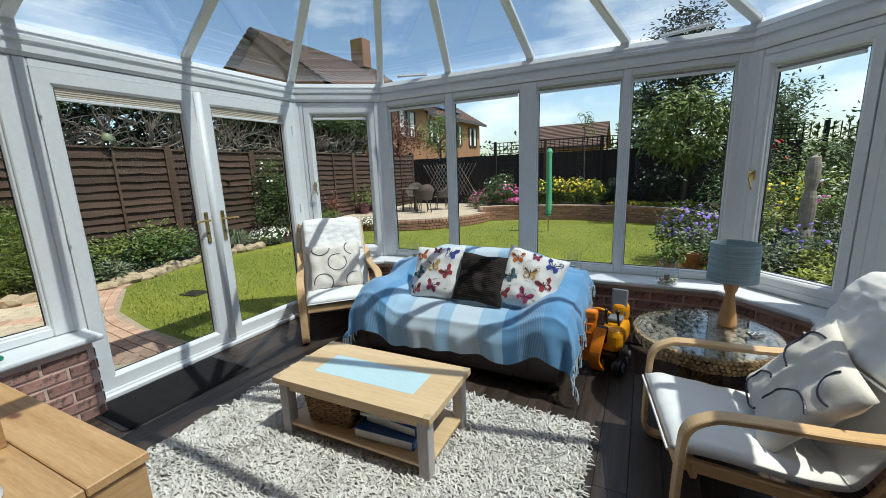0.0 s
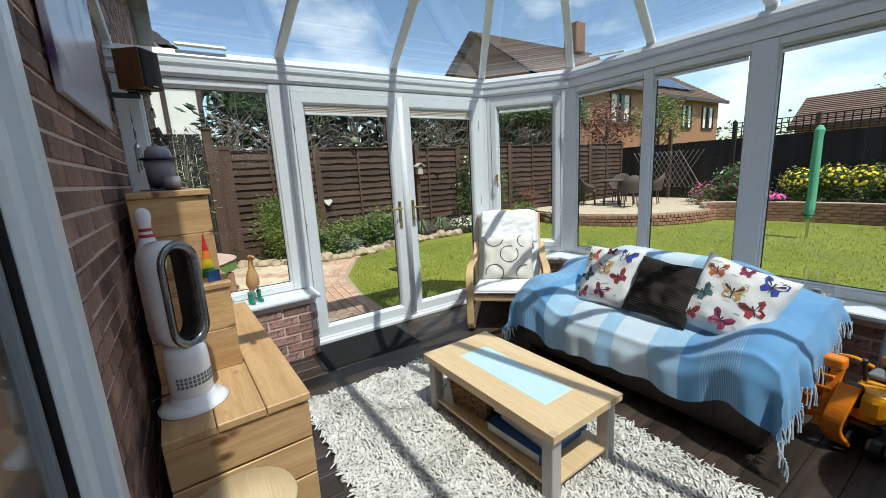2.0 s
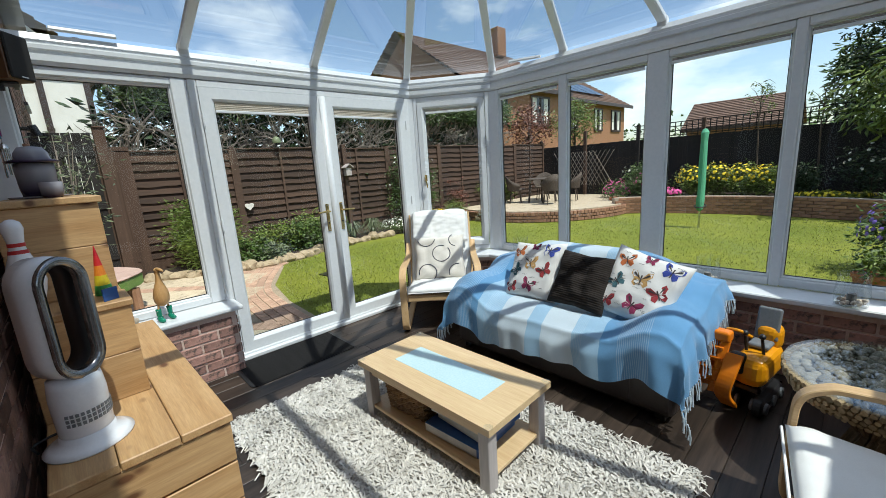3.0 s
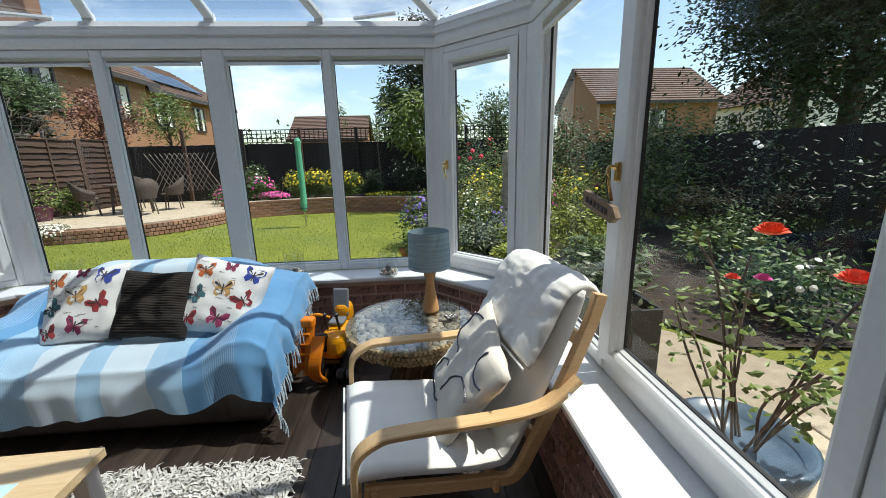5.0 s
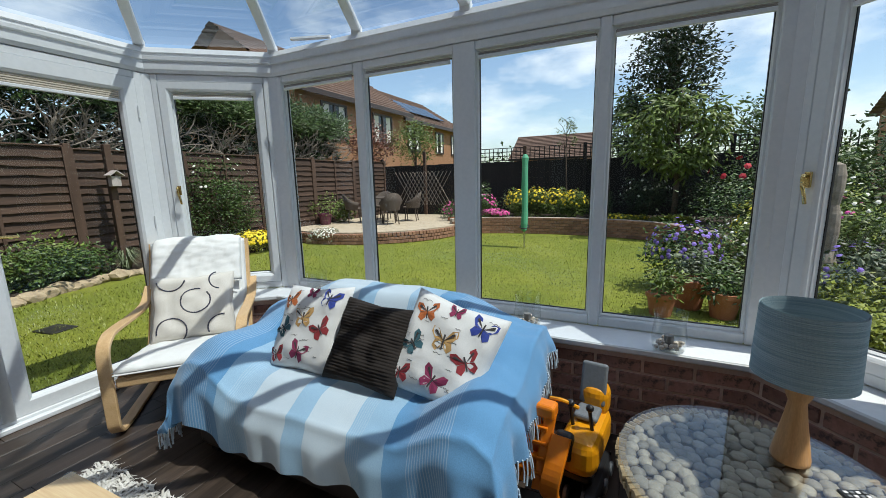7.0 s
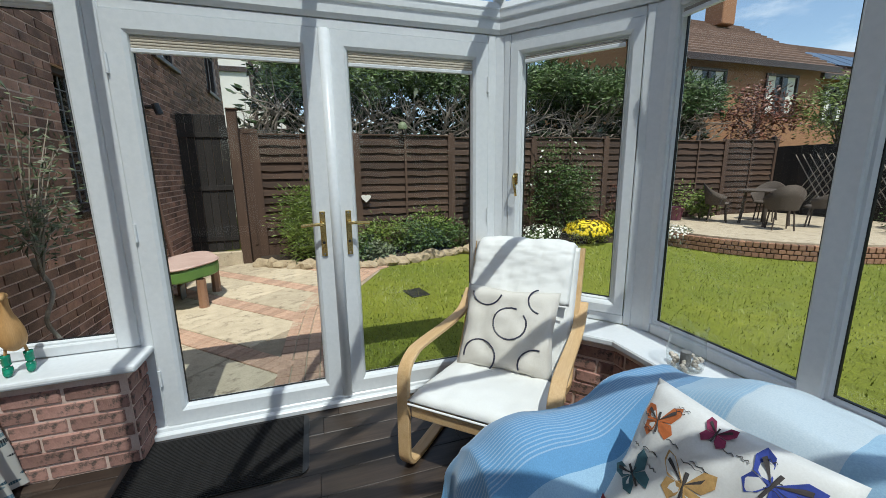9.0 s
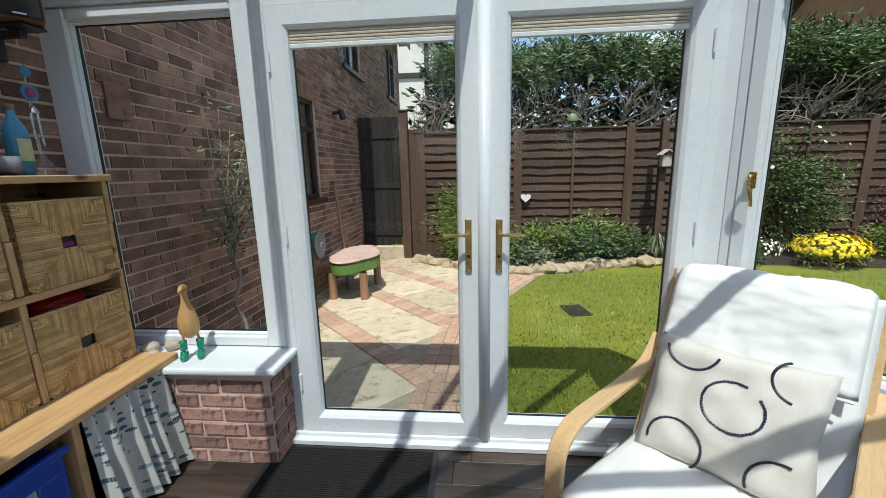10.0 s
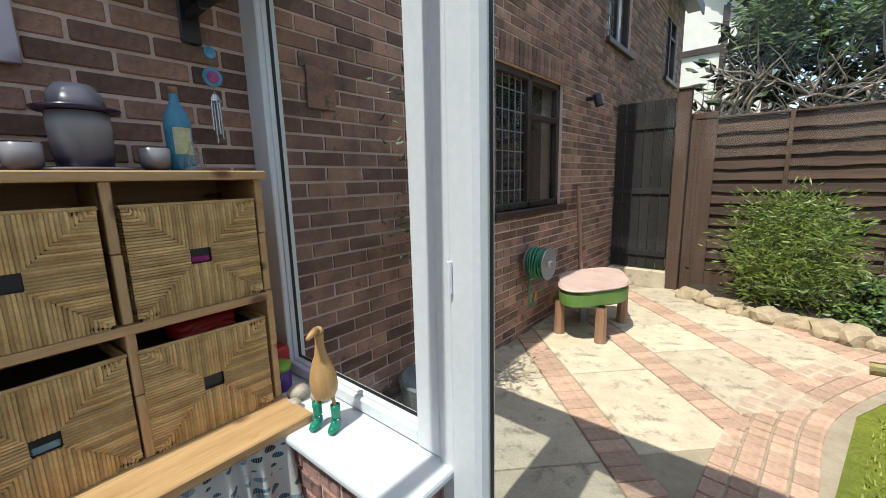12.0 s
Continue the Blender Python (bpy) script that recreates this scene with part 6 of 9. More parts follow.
def plant_pot(x, y, r, h, mat, leafmat, label, lr=None, z=G, flower=None):
    t = thing("plant_pot", label, "plant pot", Matrix.Translation((x, y, z)))
    bm = bmesh.new()
    lathe(bm, [(0, 0), (r * 0.72, 0), (r * 0.95, h * 0.8), (r * 1.06, h * 0.82), (r * 1.06, h), (r * 0.95, h), (r * 0.9, h * 0.9), (0, h * 0.9)], 20)
    part("pot", bm, mat, t, smooth=False)
    rg = random.Random(int(x * 100 + y * 31))
    R2 = lr or r * 1.2
    cl = ellipsoid_clumps(rg, (0, 0, h + R2 * 0.6), (R2, R2, R2 * 0.8), 18)
    leaf_part("leaf_mass", leaves(rg, cl, 18, R2 * 0.5, 0.07, 0.2), leafmat, t)
    return t


plant_pot(0.42, 6.05, 0.15, 0.26, TERRA, LEAF_LT, "terracotta pot with light green plant")
plant_pot(0.72, 6.45, 0.19, 0.34, TERRA, LEAF_GY, "terracotta pot with grey-green plant")
plant_pot(1.02, 6.2, 0.16, 0.28, TERRA, LEAF_MD, "terracotta pot with green plant")
plant_pot(-8.1, 10.2, 0.2, 0.32, surface("plum glazed pot", (0.10, 0.03, 0.05), (0.15, 0.05, 0.08), 4, 0.2, 0.0), LEAF_LT, "plum glazed pot with leafy plant", 0.42, G + 0.30)
plant_pot(-4.75, 12.15, 0.22, 0.38, TERRA, LEAF_MD, "terracotta pot with trailing plant", 0.34)

# round table and wicker chairs on the raised patio
ZP = G + 0.30
gtb = thing("garden_table", "round dark wicker garden table", "table", Matrix.Translation((-6.75, 11.2, ZP)))
bm = bmesh.new()
lathe(bm, [(0, 0.72), (0.52, 0.72), (0.53, 0.74), (0.52, 0.755), (0, 0.755)], 28)
part("tabletop", bm, WICKER, gtb)
for k in range(4):
    a = k * math.pi / 2 + 0.6
    bm = bmesh.new()
    tube(bm, [(0.42 * math.cos(a), 0.42 * math.sin(a), 0), (0.36 * math.cos(a), 0.36 * math.sin(a), 0.72)], 0.03, 8)
    part("leg", bm, WICKER, gtb)


def garden_chair(at):
    c = thing("garden_chair", "rounded grey-brown wicker garden chair", "chair", at, "chairs round the garden table")
    bm = bmesh.new()
    lathe(bm, [(0, 0.40), (0.25, 0.40), (0.26, 0.43), (0.24, 0.45), (0, 0.45)], 18)
    part("seat", bm, WICKER, c)
    bm = bmesh.new()
    g = []
    for i in range(19):
        a = radians(-25 + i * 230 / 18)
        h = 0.60 + 0.30 * math.sin(radians(i * 10)) ** 2
        g.append([bm.verts.new((0.27 * math.cos(a) * k, 0.27 * math.sin(a) * k, z)) for k, z in ((0.95, 0.43), (1.08, (0.43 + h) / 2), (1.22, h), (1.16, h - 0.01), (1.02, (0.43 + h) / 2), (0.88, 0.44))])
    for a, b in zip(g, g[1:]):
        for k in range(5):
            bm.faces.new([a[k], b[k], b[k + 1], a[k + 1]])
    part("backrest", bm, WICKER, c, smooth=True)
    for k in range(4):
        a = radians(45 + 90 * k)
        bm = bmesh.new()
        tube(bm, [(0.20 * math.cos(a), 0.20 * math.sin(a), 0.42), (0.25 * math.cos(a), 0.25 * math.sin(a), 0)], 0.015, 6)
        part("leg", bm, WICKER, c)
    return c


gc = garden_chair(rotz(-6.15, 10.75, -130, ZP))
for x, y, r in ((-7.5, 10.8, 130), (-6.05, 11.75, -70), (-7.2, 11.95, 20)):
    copy_thing(gc, rotz(x, y, r, ZP))
lt = thing("lattice_trellis", "grey expanding willow lattice against the fence", "trellis", Matrix.Translation((-6.6, 13.55, 0.55)))
for k in range(11):
    for s in (-1, 1):
        bm = bmesh.new()
        x = -0.75 + k * 0.15
        tube(bm, [(x - s * 0.35, 0.02 * s, 0), (x + s * 0.35, 0.02 * s, 1.15)], 0.011, 5)
        part("lattice_stick", bm, TWIGS, lt)
bush("leafy_plant", "strappy green plant in a patio pot", (-8.0, 10.9), (0.3, 0.3, 0.35), LEAF_LT, 0.14, 20, 22, thin=0.2, z0=ZP, category="plant")
bush("pink_shrub", "pink flowering shrub behind the patio", (-5.1, 12.9), (0.42, 0.4, 0.42), LEAF_MD, 0.06, 46, 22, "pink", 110, 0.035, category="plant")


# ---------- neighbouring houses ----------
def house_block(name, label, x0, x1, y0, y1, eave, ridge, wall_mat, wins_face, ridge_along='y', roof_mat=None, over=0.4):
    """Two storeys with a tiled ridge roof. wins_face: (face, list of (pos, z0, z1, width))."""
    h = thing(name, label, "house")
    part("wall", cuboid(x0, x1, y0, y1, G - 0.1, eave, 0), wall_mat, h)
    pieces = bmesh.new()
    xm, ym = (x0 + x1) / 2, (y0 + y1) / 2
    rows = 16

    def slope(a, b, c, d):
        # eave line a-b up to ridge line d-c, in stepped tile courses
        for r in range(rows):
            f0, f1 = r / rows, (r + 1) / rows
            p, q = a.lerp(d, f0), b.lerp(c, f0)
            s, t = b.lerp(c, f1), a.lerp(d, f1)
            up = Vector((0, 0, 0.06))
            v = [pieces.verts.new(z) for z in (p + up, q + up, s, t, p, q)]
            pieces.faces.new(v[:4])
            pieces.faces.new([v[4], v[5], v[1], v[0]])
    o = over
    if ridge_along == 'y':
        A, B = Vector((x0 - o, y0 - o, eave)), Vector((x0 - o, y1 + o, eave))
        C, D = Vector((xm, y1 + o, ridge)), Vector((xm, y0 - o, ridge))
        E, F = Vector((x1 + o, y1 + o, eave)), Vector((x1 + o, y0 - o, eave))
        slope(A, B, C, D)
        slope(E, F, D, C)
        gab = ((y0, 0), (y1, 1))
        for yy, _ in gab:
            bm = bmesh.new()
            bm.faces.new([bm.verts.new(v) for v in ((x0, yy, eave), (x1, yy, eave), (xm, yy, ridge - 0.1))])
            part("gable", bm, wall_mat, h)
    else:
        A, B = Vector((x0 - o, y0 - o, eave)), Vector((x1 + o, y0 - o, eave))
        C, D = Vector((x1 + o, ym, ridge)), Vector((x0 - o, ym, ridge))
        E, F = Vector((x1 + o, y1 + o, eave)), Vector((x0 - o, y1 + o, eave))
        slope(A, B, C, D)
        slope(E, F, D, C)
        for xx in (x0, x1):
            bm = bmesh.new()
            bm.faces.new([bm.verts.new(v) for v in ((xx, y0, eave), (xx, y1, eave), (xx, ym, ridge - 0.1))])
            part("gable", bm, wall_mat, h)
    tagged(part("roof", pieces, roof_mat or TILE, h, "brown tile courses"), kind="stuff")
    for face, wins in wins_face:
        for pos, z0, z1, w in wins:
            wn_ = new("window")
            wn_.parent = h
            def put(a0, a1, d0, d1, c0, c1):
                if face == '+x':
                    return cuboid(x1 + d0, x1 + d1, a0, a1, c0, c1, 0)
                if face == '-y':
                    return cuboid(a0, a1, y0 - d1, y0 - d0, c0, c1, 0)
                return cuboid(x0 - d1, x0 - d0, a0, a1, c0, c1, 0)
            # opaque pane, its colour carrying the darkness of the room behind
            part("pane", put(pos - w / 2, pos + w / 2, 0.005, 0.02, z0, z1), ROOM_DARK, wn_)
            for a0, a1, c0, c1 in ((pos - w / 2 - 0.06, pos - w / 2 + 0.02, z0 - 0.06, z1 + 0.06), (pos + w / 2 - 0.02, pos + w / 2 + 0.06, z0 - 0.06, z1 + 0.06), (pos - 0.04, pos + 0.04, z0, z1), (pos - w / 2, pos + w / 2, z1 - 0.02, z1 + 0.06), (pos - w / 2, pos + w / 2, z0 - 0.08, z0 + 0.02)):
                part("window_bar", put(a0, a1, 0.021, 0.07, c0, c1), BROWNFRAME, wn_)
            for sg in (-1, 1):
                part("curtain", put(pos + sg * w * 0.33 - w * 0.12, pos + sg * w * 0.33 + w * 0.12, 0.0205, 0.024, z0 + 0.03, z1 - 0.02), RENDER, wn_)
    part("fascia", cuboid(x1 + over - 0.02, x1 + over + 0.02, y0 - over, y1 + over, eave - 0.14, eave + 0.05, 0) if ridge_along == 'y' else cuboid(x0 - over, x1 + over, y0 - over - 0.02, y0 - over + 0.02, eave - 0.14, eave + 0.05, 0), BROWNFRAME, h)
    return h


na = house_block("neighbour_house", "tan brick neighbouring house with brown tiled roof", -18.0, -10.9, 12.2, 19.6, 4.75, 7.4, FACADE, [('+x', [(14.2, 3.2, 4.45, 1.4), (17.6, 3.2, 4.45, 1.5)])])
part("chimney", cuboid(-14.3, -13.5, 17.8, 18.5, 7.0, 8.4, 0.03), FACADE, na)
nb_ = house_block("neighbour_house", "brick house with solar panels and brown roof", -18.5, -11.3, 20.2, 28.5, 4.65, 7.1, FACADE, [('+x', [(21.3, 3.1, 4.3, 1.3), (24.6, 3.1, 4.3, 1.0), (27.1, 3.1, 4.3, 1.3)])])
for k in range(5):
    sp = part("solar_panel", cuboid(-0.5, 0.5, 0, 1.7, 0.0, 0.04, 0.005), SOLAR, nb_)
    sl = math.atan2(7.1 - 4.65, 4.0)
    sp.matrix_basis = Matrix.Translation((-11.6, 21.2 + k * 1.1, 5.22)) @ Matrix.Rotation(radians(90), 4, 'Z') @ Matrix.Rotation(sl, 4, 'X')
house_block("low_house", "low brown-roofed building beyond the fence", -9.5, -3.5, 36.0, 42.0, 3.0, 5.2, FACADE, [], 'x')
house_block("gabled_house", "brown-roofed house with dark timber gable", 12.0, 19.5, 24.5, 31.5, 4.3, 6.9, FACADE, [('-y', [(15.5, 2.8, 3.8, 1.4)])], 'x')
house_block("gabled_house", "tiled house seen over the side hedge", 25.0, 32.0, 24.0, 32.0, 4.4, 7.0, RENDER, [('-x', [(26.5, 2.8, 3.8, 1.0), (29.5, 2.8, 3.8, 1.0)])], 'y')
th = house_block("timbered_house", "white rendered house with dark timber frame", -24.0, -16.6, -4.6, 1.3, 5.2, 8.0, RENDER, [('+x', [(-2.5, 3.3, 4.4, 1.1)])], 'x')
for y in (-1.0, 0.2, 1.25):
    part("timber", cuboid(-16.6, -16.53, y - 0.08, y + 0.08, G, 6.0, 0), BROWNFRAME, th)
for z in (2.9, 4.9):
    part("timber", cuboid(-16.6, -16.525, -4.6, 1.3, z - 0.08, z + 0.08, 0), BROWNFRAME, th)


# cream rendered house with dark timbers beyond the gate
ch_ = thing("cream_house", "cream rendered house with dark timber strips beyond the gate", "house")
part("wall", cuboid(-24.0, -18.0, -5.2, -0.45, G, 5.2, 0.01), RENDER, ch_)
bm = bmesh.new()
ends = [[bm.verts.new((x, y, z)) for y, z in ((-5.6, 5.1), (-2.8, 7.4), (-0.05, 5.1), (-0.05, 5.25), (-2.8, 7.6), (-5.6, 5.25))] for x in (-24.3, -17.7)]
bm.faces.new(ends[0])
bm.faces.new(ends[1][::-1])
for k in range(6):
    j = (k + 1) % 6
    bm.faces.new([ends[0][k], ends[1][k], ends[1][j], ends[0][j]])
bmesh.ops.recalc_face_normals(bm, faces=bm.faces)
part("roof", bm, DARKWOOD, ch_, "dark roof slopes")
for y in (-3.6, -2.2, -1.3, -0.52):
    part("timber", cuboid(-17.996, -17.95, y - 0.07, y + 0.07, 2.4, 5.15, 0.004), DARKWOOD, ch_, "dark timber strip")
part("timber", cuboid(-17.996, -17.94, -5.2, -0.45, 2.3, 2.42, 0.004), DARKWOOD, ch_, "dark timber strip")

# ---------- pine stepped shelf unit on the house wall ----------
UM = rotz(-3.06, -0.04, 1.7)
unit = thing("shelf_unit", "stepped knotty pine shelf unit against the brick wall", "shelf unit", UM)
ZC, ZM, ZT = 0.575, 1.015, 1.465      # counter, middle shelf, top
for k, (a, b) in enumerate(((0.0, 0.175), (0.178, 0.355), (0.358, 0.535))):
    part("counter_board", cuboid(-0.005, 1.665, a, b, ZC - 0.035, ZC, 0.004), PINE, unit)
for k in range(3):
    part("end_board", cuboid(1.62, 1.655, 0.0, 0.525, 0.005 + k * 0.18, 0.175 + k * 0.18, 0.003), PINE_Y, unit)
part("upright", cuboid(0.0, 0.028, 0.0, 0.51, 0.0, ZC - 0.036, 0.003), PINE_Z, unit)
part("upright", cuboid(0.50, 0.53, 0.0, 0.51, 0.0, ZC - 0.036, 0.003), PINE_Z, unit)
part("upright", cuboid(1.08, 1.11, 0.0, 0.51, 0.0, ZC - 0.036, 0.003), PINE_Z, unit)
for k in range(3):
    part("front_board", cuboid(1.115, 1.619, 0.49, 0.515, 0.005 + k * 0.18, 0.175 + k * 0.18, 0.003), PINE, unit)
for k in range(4):
    z0, z1 = ZC + 0.001 + k * 0.2218, ZC + (k + 1) * 0.2218 - 0.001
    part("side_board", cuboid(0.0, 0.026, 0.0, 0.325 + 0.006 * (k % 2), z0, min(z1, ZT - 0.031), 0.003), PINE_Y, unit)
for k in range(4):
    z0, z1 = ZC + 0.001 + k * 0.2218, ZC + (k + 1) * 0.2218 - 0.001
    part("side_board", cuboid(0.875, 0.905, 0.0, 0.335, z0, min(z1, ZT - 0.031), 0.003), PINE_Y, unit)
for z0, z1, y in ((ZC + 0.001, ZC + 0.21, 0.33), (ZC + 0.212, ZM - 0.029, 0.326), (ZM + 0.001, ZM + 0.21, 0.33), (ZM + 0.212, ZT - 0.031, 0.324)):
    part("divider", cuboid(0.43, 0.457, 0.0, y, z0, z1, 0.003), PINE_Z, unit)
part("shelf", cuboid(0.027, 0.874, 0.0, 0.345, ZM - 0.028, ZM, 0.003), PINE, unit)
part("top_board", cuboid(-0.012, 0.92, 0.0, 0.35, ZT - 0.03, ZT, 0.004), PINE, unit)
part("back_panel", cuboid(0.027, 0.874, 0.0, 0.008, ZC, ZT - 0.03, 0), PINE, unit)
part("step_top", cuboid(0.906, 1.16, 0.0, 0.355, ZM - 0.028, ZM, 0.004), PINE, unit)
for k in range(2):
    part("step_end", cuboid(1.12, 1.15, 0.0, 0.345, ZC + 0.001 + k * 0.206, ZC + 0.204 + k * 0.206, 0.003), PINE_Y, unit)
    part("step_front", cuboid(0.907, 1.119, 0.32, 0.345, ZC + 0.001 + k * 0.206, ZC + 0.204 + k * 0.206, 0.003), PINE, unit)


# ---------- seagrass boxes ----------
def seagrass_box(at, label, hole):
    w, d, h = 0.385, 0.29, 0.345
    t = thing("seagrass_box", label, "basket", at, "seagrass boxes in the shelves")
    # solid black block; its colour gives the shade inside the woven box
    part("lining", cuboid(-w / 2 + 0.008, w / 2 - 0.008, -d / 2 + 0.006, d / 2 - 0.008, 0.004, h - 0.03, 0), BLACKP, t, "black block standing in for the box's unlit inside")
    r = 0.0047
    n = int(h / (2 * r))
    bm = bmesh.new()
    rg = random.Random(int(at.translation.x * 991 + at.translation.z * 77))
    hx, hz = 0.032, 0.025
    for k in range(n):
        z = r + k * 2 * r
        half = abs(z - h / 2) / (h / 2) * (w / 2)
        for sg in (-1, 1):
            a0 = max(half, hx if abs(z - h / 2 - 0.0) < hz else 0.0)
            if w / 2 - a0 > 0.01:
                tube(bm, [(sg * a0, d / 2 + rg.uniform(-0.001, 0.001), z), (sg * (a0 + w / 2) / 2, d / 2 + 0.002 + rg.uniform(-0.002, 0.002), z + rg.uniform(-0.001, 0.001)), (sg * w / 2, d / 2, z)], r * rg.uniform(1.05, 1.3), 5, False)
    m = int(w / (2 * r))
    for k in range(m):
        x = -w / 2 + r + k * 2 * r
        half = abs(x) / (w / 2) * (h / 2)
        for sg in (-1, 1):
            a0 = max(half, hz if abs(x) < hx else 0.0)
            if h / 2 - a0 > 0.01:
                tube(bm, [(x, d / 2 + rg.uniform(-0.001, 0.001), h / 2 + sg * a0), (x + rg.uniform(-0.001, 0.001), d / 2 + 0.002, h / 2 + sg * (a0 + h / 2) / 2), (x, d / 2, h / 2 + sg * h / 2)], r * rg.uniform(1.05, 1.3), 5, False)
    tagged(part("front_weave", bm, SEAGRASS, t, "mitred woven cord front"), kind="stuff")
    bm = bmesh.new()
    for k in range(n):
        z = r + k * 2 * r
        for sg in (-1, 1):
            tube(bm, [(sg * w / 2, d / 2 - 0.004, z), (sg * (w / 2 + 0.002), 0, z), (sg * w / 2, -d / 2, z)], r, 5, False)
    tagged(part("side_weave", bm, SEAGRASS, t), kind="stuff")
    bm = bmesh.new()
    tube(bm, [(-w / 2, d / 2, h), (w / 2, d / 2, h), (w / 2, -d / 2, h), (-w / 2, -d / 2, h), (-w / 2, d / 2, h)], 0.007, 6)
    part("rim", bm, SEAGRASS, t)
    if hole:
        part("folded_cloth", cuboid(-0.029, 0.029, d / 2 - 0.012, d / 2 - 0.004, h / 2 - 0.022, h / 2 - 0.002, 0.003), hole, t, "cloth seen through the handle hole")
    return t


TEAL_CLOTH = surface("pale teal knit", (0.16, 0.26, 0.30), (0.26, 0.36, 0.40), 30, 0.9, 0.3)
PINK_CLOTH = surface("magenta cloth", (0.28, 0.02, 0.13), (0.36, 0.04, 0.18), 20, 0.9, 0.2)
seagrass_box(UM @ Matrix.Translation((0.235, 0.19, ZC + 0.002)) @ Matrix.Rotation(radians(-2), 4, 'Z'), "seagrass box holding red and dark cloth", None)
seagrass_box(UM @ Matrix.Translation((0.665, 0.19, ZC + 0.002)) @ Matrix.Rotation(radians(3), 4, 'Z'), "seagrass box with pale teal cloth inside", TEAL_CLOTH)
seagrass_box(UM @ Matrix.Translation((0.230, 0.185, ZM + 0.002)) @ Matrix.Rotation(radians(1), 4, 'Z'), "seagrass box with magenta cloth inside", PINK_CLOTH)
seagrass_box(UM @ Matrix.Translation((0.665, 0.19, ZM + 0.002)) @ Matrix.Rotation(radians(-1), 4, 'Z'), "seagrass box with a dark handle hole", None)
rc = thing("folded_cloth", "crumpled red cloth showing over the box", "cloth", UM @ Matrix.Translation((0.20, 0.17, ZC + 0.32)))
part("cloth", pillow(0.24, 0.10, 0.12, 12, 0.5, 31, 0.02), RED, rc, smooth=True)

# ---------- fish-print curtain and blue crate under the counter ----------
FISH, n, l, p = node_mat("fish print cotton")
tcn, mpn, vo = n.new("ShaderNodeTexCoord"), n.new("ShaderNodeMapping"), n.new("ShaderNodeTexVoronoi")
mpn.inputs["Scale"].default_value = (11, 1, 24)
l.new(tcn.outputs["UV"], mpn.inputs[0])
mpn.inputs["Scale"].default_value = (10, 17, 1)
vo.inputs["Scale"].default_value, vo.inputs["Randomness"].default_value = 1.0, 0.75
l.new(mpn.outputs[0], vo.inputs["Vector"])
shape = ramp_between(n, l, vo.outputs["Distance"], (1, 1, 1), (0, 0, 0), 0.36, 0.40)
tone = n.new("ShaderNodeValToRGB")
tone.color_ramp.interpolation = 'CONSTANT'
sepc = n.new("ShaderNodeSeparateColor")
l.new(vo.outputs["Color"], sepc.inputs[0])
l.new(sepc.outputs[0], tone.inputs[0])
for pos, cc_ in ((0.0, (0.02, 0.07, 0.11)), (0.28, (0.10, 0.20, 0.27)), (0.5, (0.01, 0.013, 0.02)), (0.66, (0.16, 0.25, 0.28)), (0.82, (0.04, 0.09, 0.12))):
    e = tone.color_ramp.elements[0] if pos == 0.0 else tone.color_ramp.elements.new(pos)
    e.position, e.color = pos, (*cc_, 1)
tone.color_ramp.elements[-1].color = (0.09, 0.17, 0.20, 1)
lines = n.new("ShaderNodeTexWave")
lines.inputs["Scale"].default_value = 30
l.new(tcn.outputs["UV"], lines.inputs["Vector"])
fishcol = mixed(n, l, 'MIX', ramp_between(n, l, lines.outputs["Fac"], (0, 0, 0), (0.35, 0.35, 0.35), 0.6, 0.7), tone.outputs[0], (0.45, 0.48, 0.46))
col = mixed(n, l, 'MIX', shape, (0.56, 0.55, 0.51), fishcol)
l.new(col, p.inputs["Base Color"])
p.inputs["Roughness"].default_value = 0.95
cur = thing("curtain", "small gathered curtain printed with blue fish", "curtain", UM)
bm = bmesh.new()
uvl = bm.loops.layers.uv.new("UVMap")
NU, NV = 90, 24
g = []
for j in range(NV + 1):
    v = j / NV
    row = []
    for i in range(NU + 1):
        u = i / NU
        amp = 0.012 + 0.014 * v
        row.append(bm.verts.new((0.035 + u * (0.45 + 0.03 * v) - 0.03 * v, 0.515 + 0.05 * v + amp * math.sin(u * 42 + 1.5 * math.sin(u * 13) + v) + 0.006 * noise.noise((u * 8, v * 4, 2)), 0.535 - v * 0.515)))
    g.append(row)
for j in range(NV):
    for i in range(NU):
        f = bm.faces.new([g[j][i], g[j + 1][i], g[j + 1][i + 1], g[j][i + 1]])
        for lp, (a, b) in zip(f.loops, ((i, j), (i, j + 1), (i + 1, j + 1), (i + 1, j))):
            lp[uvl].uv = (a / NU * 0.9, 1 - b / NV)
part("cloth", bm, FISH, cur, smooth=True)
bm = bmesh.new()
tube(bm, [(0.028, 0.512, 0.533), (0.50, 0.512, 0.533)], 0.004, 6)
part("wire", bm, CHROME, cur)
BLUEP = surface("bright blue plastic", (0.010, 0.05, 0.33), (0.015, 0.075, 0.42), 3, 0.3, 0.02)
bc = thing("storage_crate", "bright blue plastic crate under the counter", "storage crate", UM @ Matrix.Translation((0.80, 0.29, 0)))
for a in ((-0.24, -0.225, -0.2, 0.2, 0, 0.46), (0.225, 0.24, -0.2, 0.2, 0, 0.46), (-0.225, 0.225, -0.2, -0.185, 0, 0.46), (-0.225, 0.225, 0.185, 0.2, 0, 0.10), (-0.225, 0.225, 0.185, 0.2, 0.38, 0.46), (-0.225, -0.14, 0.185, 0.2, 0.10, 0.38), (0.14, 0.225, 0.185, 0.2, 0.10, 0.38), (-0.225, 0.225, -0.185, 0.185, 0, 0.012)):
    part("crate_wall", cuboid(*a, 0.004), BLUEP, bc)
